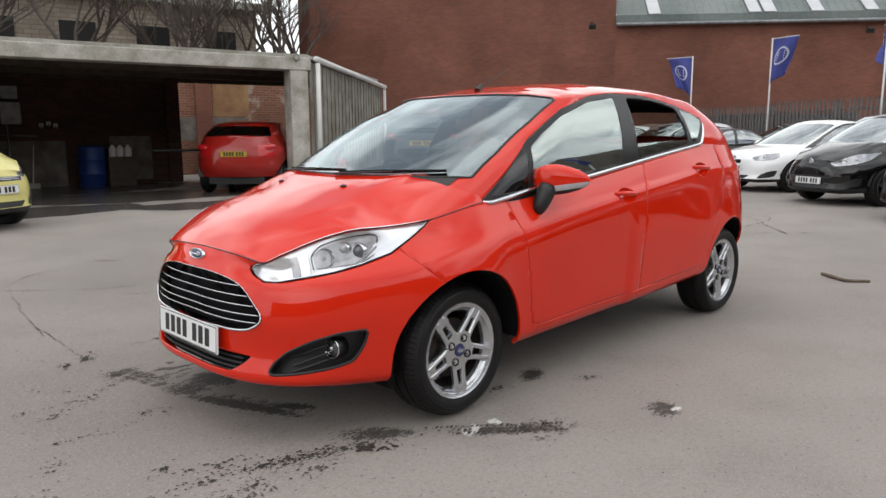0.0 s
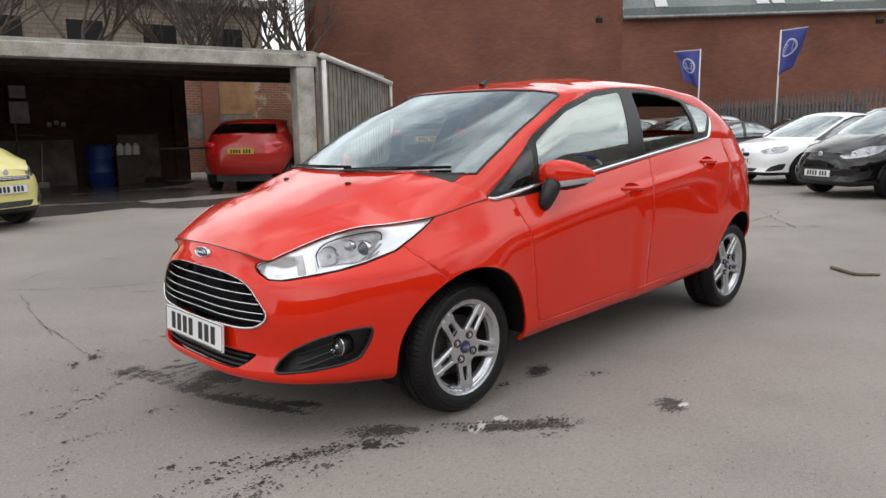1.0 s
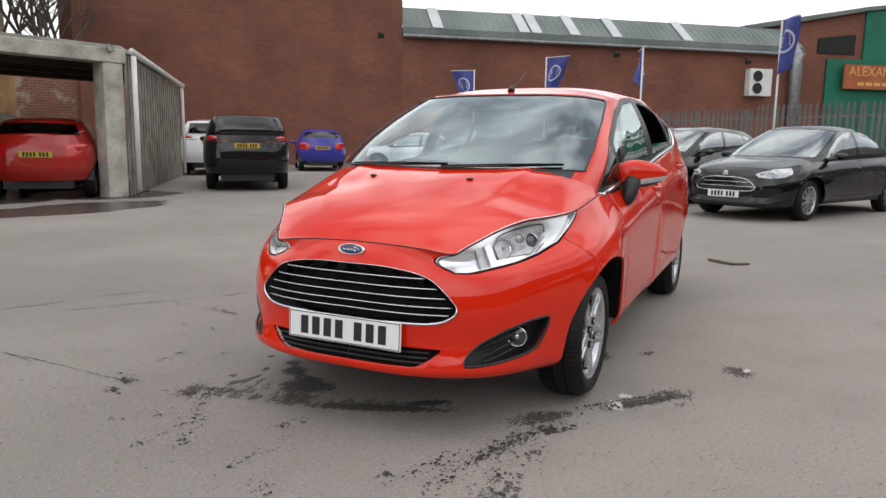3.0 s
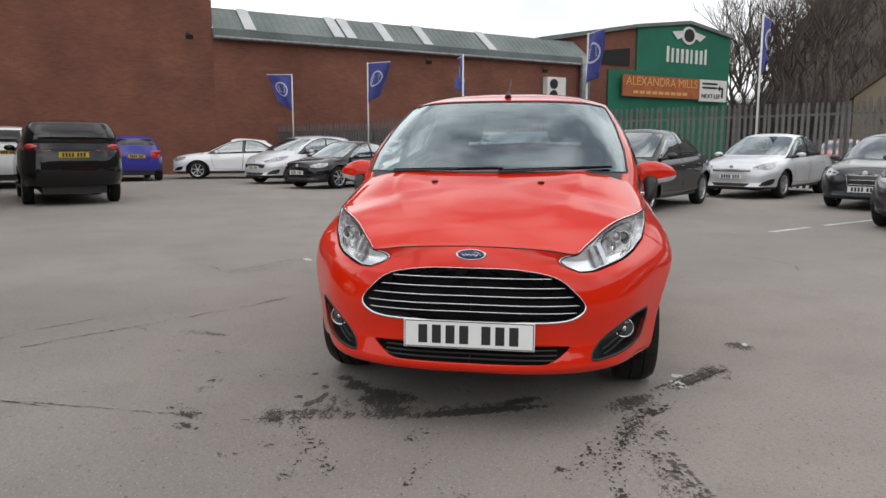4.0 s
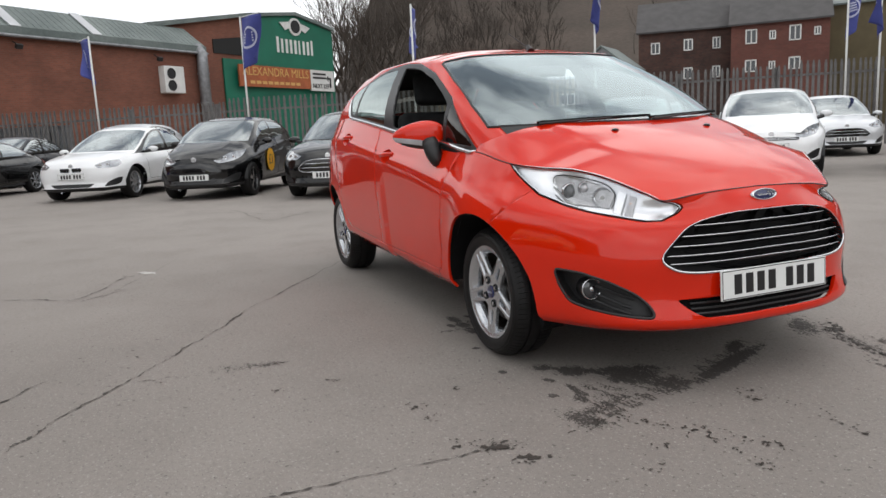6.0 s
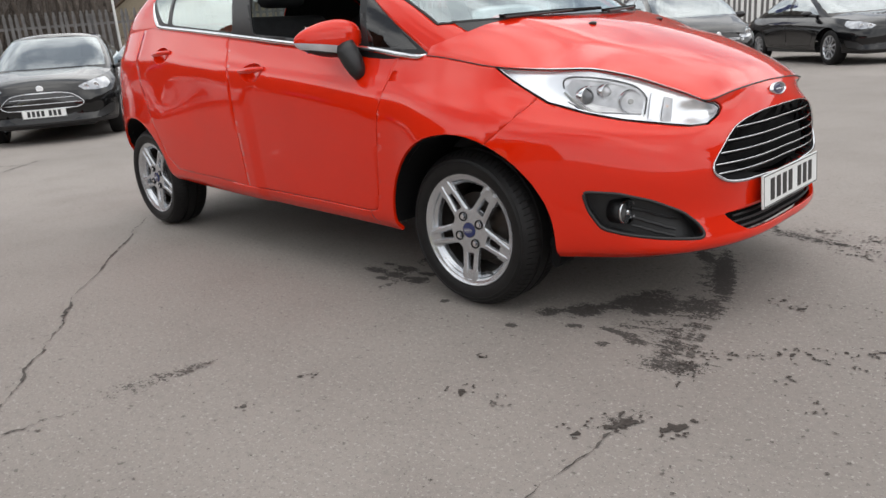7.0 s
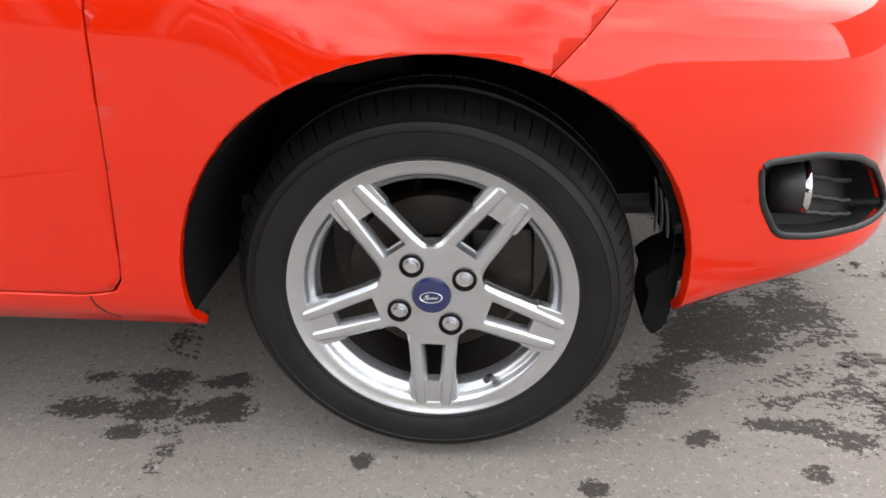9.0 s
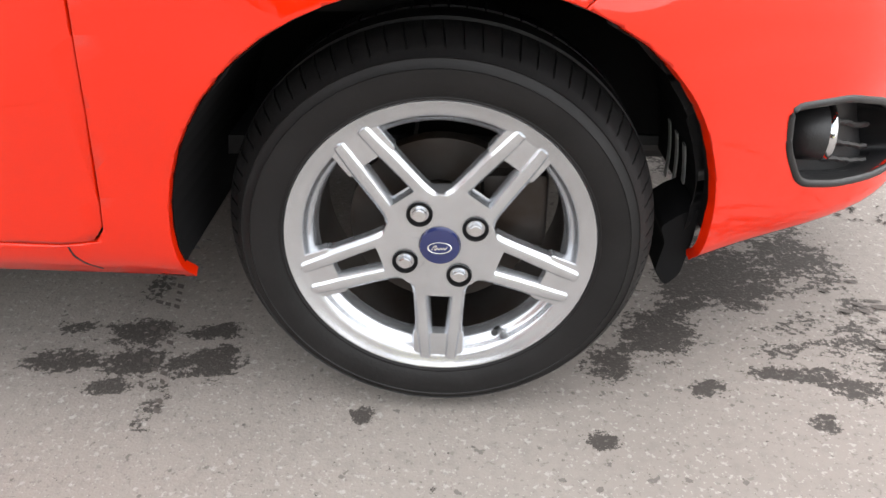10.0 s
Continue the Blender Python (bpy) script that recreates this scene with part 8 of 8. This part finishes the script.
part("upright", bm, BLACKPL, rl)
part("bar", tube(bmesh.new(), [(-0.3, 0, 0.85), (1.6, 0, 0.85)], 0.025, 8), BLACKPL, rl)


# ---- bare trees, hillside, distant buildings ----
BARK = mat("bark", (0.10, 0.082, 0.068), 0.95, vary=0.4, scale=6, bump=0.3, bscale=20)


def grow(bm, p, d, length, r, depth, rnd, spread=0.55):
    n = 4
    pts, q, v = [p.copy()], p.copy(), d.copy()
    for i in range(n):
        v = (v + Vector((rnd.uniform(-1, 1), rnd.uniform(-1, 1), rnd.uniform(-0.3, 0.6))) * 0.16).normalized()
        q = q + v * length / n
        pts.append(q.copy())
    tube(bm, pts, lambda t: r * (1 - 0.5 * t), 3 if depth < 2 else 6)
    if depth <= 0:
        return
    for k in range(rnd.choice((3, 4, 4)) if depth > 1 else 4):
        t = rnd.uniform(0.35, 1.0)
        i = min(n - 1, int(t * n))
        base = pts[i].lerp(pts[i + 1], t * n - i)
        nd = (v + Vector((rnd.uniform(-1, 1), rnd.uniform(-1, 1), rnd.uniform(-0.1, 0.9))) * spread * 1.6).normalized()
        grow(bm, base, nd, length * rnd.uniform(0.55, 0.75), r * 0.5, depth - 1, rnd, spread)


def tree_meshes(seed, h, depth=4, thick=1.0):
    rnd = random.Random(seed)
    bt, bc = bmesh.new(), bmesh.new()
    pts = [Vector((rnd.uniform(-0.1, 0.1) * k, rnd.uniform(-0.1, 0.1) * k, h * 0.42 * k / 4)) for k in range(5)]
    tube(bt, pts, lambda t: 0.015 * thick * h * (1 - 0.4 * t), 9)
    for k in range(5):
        a = rnd.uniform(0, 6.28)
        grow(bc, pts[-1] - Vector((0, 0, rnd.uniform(0, 0.12) * h)), Vector((math.cos(a) * 0.6, math.sin(a) * 0.6, 1)).normalized(), h * rnd.uniform(0.25, 0.36), 0.0075 * thick * h, depth - 1, rnd)
    return mesh_ob("trunk", bt, BARK, True), mesh_ob("crown", bc, BARK)


TREES = [tree_meshes(i, 8.0) for i in range(4)] + [tree_meshes(10 + i, 8.0, 4, 1.15) for i in range(3)]


def tree(x, y, z, scale, kind, turn, label="bare winter tree with thin branches"):
    t = thing("tree", label, "tree", "bare trees")
    t.matrix_world = pose(x, y, z, 0, 0, turn) @ Matrix.Scale(scale, 4)
    for n, me in zip(("trunk", "crown"), TREES[kind]):
        new(n, me).parent = t


for i, (u, d, sc) in enumerate(((5.5, 12.5, 0.95), (2.6, 13.2, 1.1), (-0.6, 12.6, 1.0), (8.6, 13.5, 1.05), (-3.0, 13.2, 1.0), (-4.4, 12.4, 1.15), (-1.9, 14.2, 1.2), (-5.6, 13.4, 1.1))):
    p = sp(u, d)
    tree(p.x, p.y, 0, sc, 4 + i % 3, i * 77)


def stone_mill():
    g = thing("stone_mill", "old stone mill with dark windows behind the shed", "building")
    M = Matrix(((SD.x, SN.x, 0, SP.x), (SD.y, SN.y, 0, SP.y), (0, 0, 1, 0), (0, 0, 0, 1)))
    def bx(u0, u1, d0, d1, z0, z1, m, name, lab="", parent=g):
        bm = bmesh.new()
        box(bm, (u0, d0, z0), (u1, d1, z1), 0, M)
        lay = bm.loops.layers.uv.verify()
        for f in bm.faces:
            for lp in f.loops:
                c = lp.vert.co
                lp[lay].uv = ((c.xy - SP).dot(SD) + (c.xy - SP).dot(SN), c.z)
        return part(name, bm, m, parent, lab)
    w = bx(-5.2, 24, 17, 24, 0, 6.3, STONE, "wall")
    bx(-5.5, 24, 16.6, 24.4, 6.3, 6.6, CONCRETE, "parapet")
    for k in range(10):
        for z in (3.7,):
            u = -4.3 + 2.7 * k
            f = bx(u, u + 1.25, 16.96, 17.02, z, z + 1.7, BLACKGAP, "window", "dark window")
            bx(u - 0.1, u + 1.35, 16.85, 17.0, z - 0.18, z, CONCRETE, "sill", "", f)
    bx(10, 24, 26, 34, 0, 9.5, mat("green_slate", (0.10, 0.13, 0.10), 0.8, vary=0.3, scale=1), "rear_block")


stone_mill()


def hill():
    bm = bmesh.new()
    C = Vector((4.5, -0.5))
    rows = []
    for i in range(64):
        az = radians(172 - 165 * i / 63)
        row = []
        for j in range(26):
            r = 62 + 7.0 * j
            e = min(1, max(0, (167.5 - math.degrees(az)) / 7))
            e = e * e * (3 - 2 * e)
            hgt = (0.0 + 58 * (1 - math.exp(-((j / 25) * 2.0) ** 1.5))) * (0.12 + 0.88 * e)
            hgt += 2.0 * noise.noise(Vector((r * 0.03, az * 6, 0.3))) * min(1, j / 6)
            row.append(Vector((C.x + r * math.cos(az), C.y + r * math.sin(az), hgt - 0.3)))
        rows.append(row)
    lattice(bm, rows)
    bmesh.ops.recalc_face_normals(bm, faces=bm.faces[:])
    if sum(f.normal.z for f in bm.faces) < 0:
        bmesh.ops.reverse_faces(bm, faces=bm.faces[:])
    m = mat("winter_hillside", (0.074, 0.055, 0.043), 0.95, color2=(0.050, 0.038, 0.029), scale=0.12, bump=0.5, bscale=1.2, fine=0.45)
    o = solo("hillside", bm, m, "brown wooded hillside behind the yard", "hill", kind="structure", smooth=True)
    return rows


HILL = hill()
# bare woodland on the hillside
def woodland():
    rnd = random.Random(5)
    verts, faces = [], []
    srcs = [[(np.array([v.co[:] for v in me.vertices]), [tuple(p.vertices) for p in me.polygons]) for me in pair] for pair in WOODTREES]
    for k in range(1500):
        far = k % 2 != 0
        i, j = (rnd.randrange(0, 63), rnd.randrange(3, 25)) if far else (rnd.randrange(0, 9), rnd.randrange(0, 9))
        p = HILL[i][j]
        sc, a = rnd.uniform(0.45, 0.8), rnd.uniform(0, 6.28)
        R = np.array(((math.cos(a), -math.sin(a), 0), (math.sin(a), math.cos(a), 0), (0, 0, 1))) * sc
        q = np.array((p.x + rnd.uniform(-3, 3), p.y + rnd.uniform(-3, 3), p.z - 0.6))
        for vs, fs in srcs[(k // 7 + k) % 3 + (3 if far else 0)]:
            o = len(verts)
            verts.extend((vs @ R.T + q).tolist())
            faces.extend(tuple(o + t for t in f) for f in fs)
    me = bpy.data.meshes.new("woodland")
    me.from_pydata(verts, [], faces)
    me.materials.append(TWIG)
    tagged(new("woodland", me), "bare brown winter woodland covering the hillside", "trees", kind="stuff")


TWIG = mat("grey_brown_twigs", (0.068, 0.054, 0.044), 0.95, vary=0.4, scale=0.5)
WOODTREES = [tree_meshes(20 + i, 9.0, 3, 0.55) for i in range(3)] + [tree_meshes(30 + i, 9.0, 2, 0.5) for i in range(3)]
woodland()
for i in range(16):
    az, r = radians(168.4 - 0.5 * i), 57 + 4 * (i % 3)
    tree(4.5 + r * math.cos(az), -0.5 + r * math.sin(az), 0.5 + 0.2 * i, 1.15 + 0.13 * (i % 4), i % 4, i * 50)


def house(cx, cy, turn, L, D, eave, ridge, wallm, roofm, label, wins, z0=0.0):
    """A house with a gabled roof; its front, of length L, faces the local -y."""
    g = thing("house", label, "house", "houses beyond the fence")
    g.matrix_world = pose(cx, cy, z0, 0, 0, turn)
    bm = bmesh.new()
    prism(bm, [(0, 0), (D, 0), (D, eave), (D / 2, ridge), (0, eave)], lambda u, v, w: (w - L / 2, u, v), L)
    lay = bm.loops.layers.uv.verify()
    for f in bm.faces:
        for lp in f.loops:
            c = lp.vert.co
            lp[lay].uv = (c.x + c.y, c.z)
    part("wall", bm, wallm, g)
    for sgn in (0, 1):
        bm = bmesh.new()
        y0, y1 = (-0.3, D / 2) if not sgn else (D + 0.3, D / 2)
        e = eave - 0.3 * (ridge - eave) / (D / 2)
        vs = [(-L / 2 - 0.2, y0, e), (L / 2 + 0.2, y0, e), (L / 2 + 0.2, y1, ridge), (-L / 2 - 0.2, y1, ridge)]
        lo, hi = [bm.verts.new(Vector(p) + Vector((0, 0, 0.03))) for p in vs], [bm.verts.new(Vector(p) + Vector((0, 0, 0.16))) for p in vs]
        bm.faces.new(hi)
        bm.faces.new(lo[::-1])
        for i in range(4):
            bm.faces.new((lo[i], lo[(i + 1) % 4], hi[(i + 1) % 4], hi[i]))
        bmesh.ops.recalc_face_normals(bm, faces=bm.faces[:])
        part("roof", bm, roofm, g)
    for x, z, w, h in wins:
        bm = bmesh.new()
        for a, b, c, d in ((x - w / 2, x + w / 2, z, z + 0.09), (x - w / 2, x + w / 2, z + h - 0.09, z + h), (x - w / 2, x - w / 2 + 0.09, z, z + h), (x + w / 2 - 0.09, x + w / 2, z, z + h), (x - 0.04, x + 0.04, z, z + h)):
            box(bm, (a, -0.06, c), (b, 0.03, d))
        f = part("window", bm, WHITE_M, g, "white framed window")
        bm = bmesh.new()
        box(bm, (x - w / 2, -0.02, z), (x + w / 2, 0.02, z + h))
        part("pane", bm, BGGLASS2, f)
    return g


BGGLASS2 = mat("dark_pane", (0.03, 0.035, 0.04), 0.08, spec=0.8)
SLATE = mat("dark_slate", (0.07, 0.065, 0.065), 0.7, vary=0.3, scale=1.5, fine=0.4)
RENDER_B = mat("beige_render", (0.30, 0.255, 0.185), 0.9, vary=0.2, scale=0.8, fine=0.3)
BROWNROOF = mat("brown_roof", (0.13, 0.09, 0.065), 0.85, vary=0.3, scale=1.2, fine=0.4)
DARKBRICK = brick_material("dark_brick", (0.16, 0.055, 0.042), (0.12, 0.042, 0.034), (0.14, 0.09, 0.07))
face_to = lambda x, y: math.degrees(math.atan2(-1.0 - y, 4.0 - x)) + 90
HW = [(-1.9, 6.35, 0.8, 1.05), (-0.45, 6.55, 0.45, 0.65), (1.05, 6.35, 0.8, 1.1), (2.5, 6.6, 0.45, 0.6), (-1.9, 4.3, 0.8, 0.9), (-0.45, 4.4, 0.45, 0.6), (1.05, 4.3, 0.8, 0.9)]
house(-36.7, 42.0, face_to(-36.7, 42.0), 6.6, 7, 7.9, 10.4, DARKBRICK, SLATE, "terraced red brick house with white windows", HW)
house(-42.7, 38.7, face_to(-42.7, 38.7), 7.4, 7, 8.1, 10.6, BLACKBRICK, SLATE, "terraced dark stone house with white windows", [(-2.4, 6.3, 0.7, 0.9), (0.1, 6.4, 0.7, 0.9), (2.2, 6.4, 0.6, 0.9), (0.1, 4.2, 0.7, 0.9), (2.2, 4.2, 0.6, 0.9)])
house(-50.3, 28.3, face_to(-51.8, 25.2) + 68, 9, 6.4, 4.7, 6.9, RENDER_B, BROWNROOF, "beige rendered house with a brown gabled roof", [(-2, 2.6, 1.4, 1.1), (2, 2.6, 1.4, 1.1)])
house(-23, 50, face_to(-23, 50), 14, 10, 6.5, 7.5, WHITE_M, SLATE, "white industrial unit beyond the fence", [(-4, 3.2, 1.6, 0.9), (-1, 3.2, 1.6, 0.9), (2, 3.2, 1.6, 0.9)])
house(-34.5, 49.0, face_to(-34.5, 49.0), 6.4, 6, 9.0, 9.8, mat("olive_cladding", (0.135, 0.108, 0.058), 0.8, vary=0.25, scale=0.8), SHEET, "olive clad industrial unit beyond the fence", [])
house(-39.7, 31.3, face_to(-39.7, 31.3) + 75, 4.0, 3.6, 4.9, 6.3, STEEL, SHEET, "grey sheet metal workshop with a gable", [])
house(-46.5, 29.0, face_to(-46.5, 29.0), 7.5, 5, 4.7, 5.6, RENDER_B, LIGHTSHEET, "low workshop with a pale sheet roof", [(-2.2, 2.6, 1.2, 0.9), (0.8, 2.6, 1.2, 0.9)])
bill = thing("billboard", "blank white billboard on two posts", "billboard")
bill.matrix_world = pose(-45.0, 25.7, 0, 0, 0, face_to(-45.0, 25.7) - 12)
bm = bmesh.new()
box(bm, (-0.7, -0.05, 5.9), (0.7, 0.05, 6.75), 0.02)
part("panel", bm, WHITE_M, bill)
for x in (-0.5, 0.5):
    part("post", cyl(bmesh.new(), (x, 0.08, 0), (x, 0.08, 6.6), 0.06, 0.06, 8), STEEL, bill, "", True)
# low van-like cars beyond the fence
for i, (x, y, m, lab) in enumerate(((-25.5, 10.5, RED2_P, "red hatchback beyond the fence"), (-23.5, 13.0, WHITE_P, "white hatchback beyond the fence"), (-22.0, 15.6, SILVER_P, "silver hatchback beyond the fence"), (-20.5, 18.5, WHITE_P, "white car beyond the fence"))):
    parked_car(lab, m, HATCH, 4.2, 1.78, 1.5, 2.6, 0.85, (x, y), -30 + 5 * i, group="cars beyond the fence")


# ---- small things about the yard and shed ----
bm = bmesh.new()
tube(bm, [(-3.06, 0.86, 0.012), (-2.96, 0.97, 0.016), (-2.88, 1.09, 0.014), (-2.94, 1.17, 0.012), (-3.0, 1.23, 0.010)], lambda t: 0.016 - 0.004 * t, 6)
solo("wood_strip", bm, mat("grey_driftwood", (0.16, 0.12, 0.085), 0.9, vary=0.4, scale=20), "broken strip of wood lying on the asphalt", "wood strip")
broom = thing("broom", "pale broom leaning on the dark shed wall", "broom")
p0, p1 = sp(4.66, 4.55), sp(4.55, 4.93)
part("handle", cyl(bmesh.new(), (p0.x, p0.y, 0.10), (p1.x, p1.y, 0.98), 0.013, 0.012, 8), WHITE_M, broom, "", True)
bm = bmesh.new()
box(bm, (-0.14, -0.03, 0.0), (0.14, 0.03, 0.12), 0.01, pose(p0.x, p0.y, 0, 0, 0, -10))
part("brush", bm, CONCRETE, broom)
for u, z in ((4.36, 1.40), (4.21, 1.44), (4.07, 1.40)):
    tap = thing("wall_tap", "pale tap fitting on the dark shed wall", "tap", "taps on the shed wall")
    q = sp(u, 4.99)
    tap.matrix_world = pose(q.x, q.y, z, 0, 0, math.degrees(math.atan2(SD.y, SD.x)))
    bm = bmesh.new()
    box(bm, (-0.045, 0.0, -0.04), (0.045, 0.05, 0.05), 0.012)
    part("body", bm, WHITE_M, tap)
    part("spout", tube(bmesh.new(), [(0, 0.04, 0), (0, 0.10, -0.01), (0, 0.12, -0.07)], 0.014, 8), STEEL, tap, "", True)
run = thing("water_pipe", "pale pipe along the dark shed wall", "pipe")
a, b = sp(5.2, 4.96), sp(4.45, 4.96)
part("pipe", cyl(bmesh.new(), (a.x, a.y, 1.19), (b.x, b.y, 1.16), 0.02, 0.02, 8), STEEL, run, "", True)
eye = thing("eye_bolt", "steel eye bolt on the end of the concrete beam", "bolt")
q = sp(0.24, -0.05)
bm = bmesh.new()
ringp = [(q.x + SD.x * 0.06 * math.cos(a), q.y + SD.y * 0.06 * math.cos(a), 2.70 + 0.06 * math.sin(a)) for a in np.linspace(0, 2 * math.pi, 19)[:-1]]
tube(bm, ringp, 0.014, 8, True)
part("eye", bm, STEEL, eye, "", True)
part("shank", cyl(bmesh.new(), (q.x, q.y, 2.64), (q.x - SN.x * -0.1, q.y - SN.y * -0.1, 2.60), 0.014, 0.014, 8), STEEL, eye)
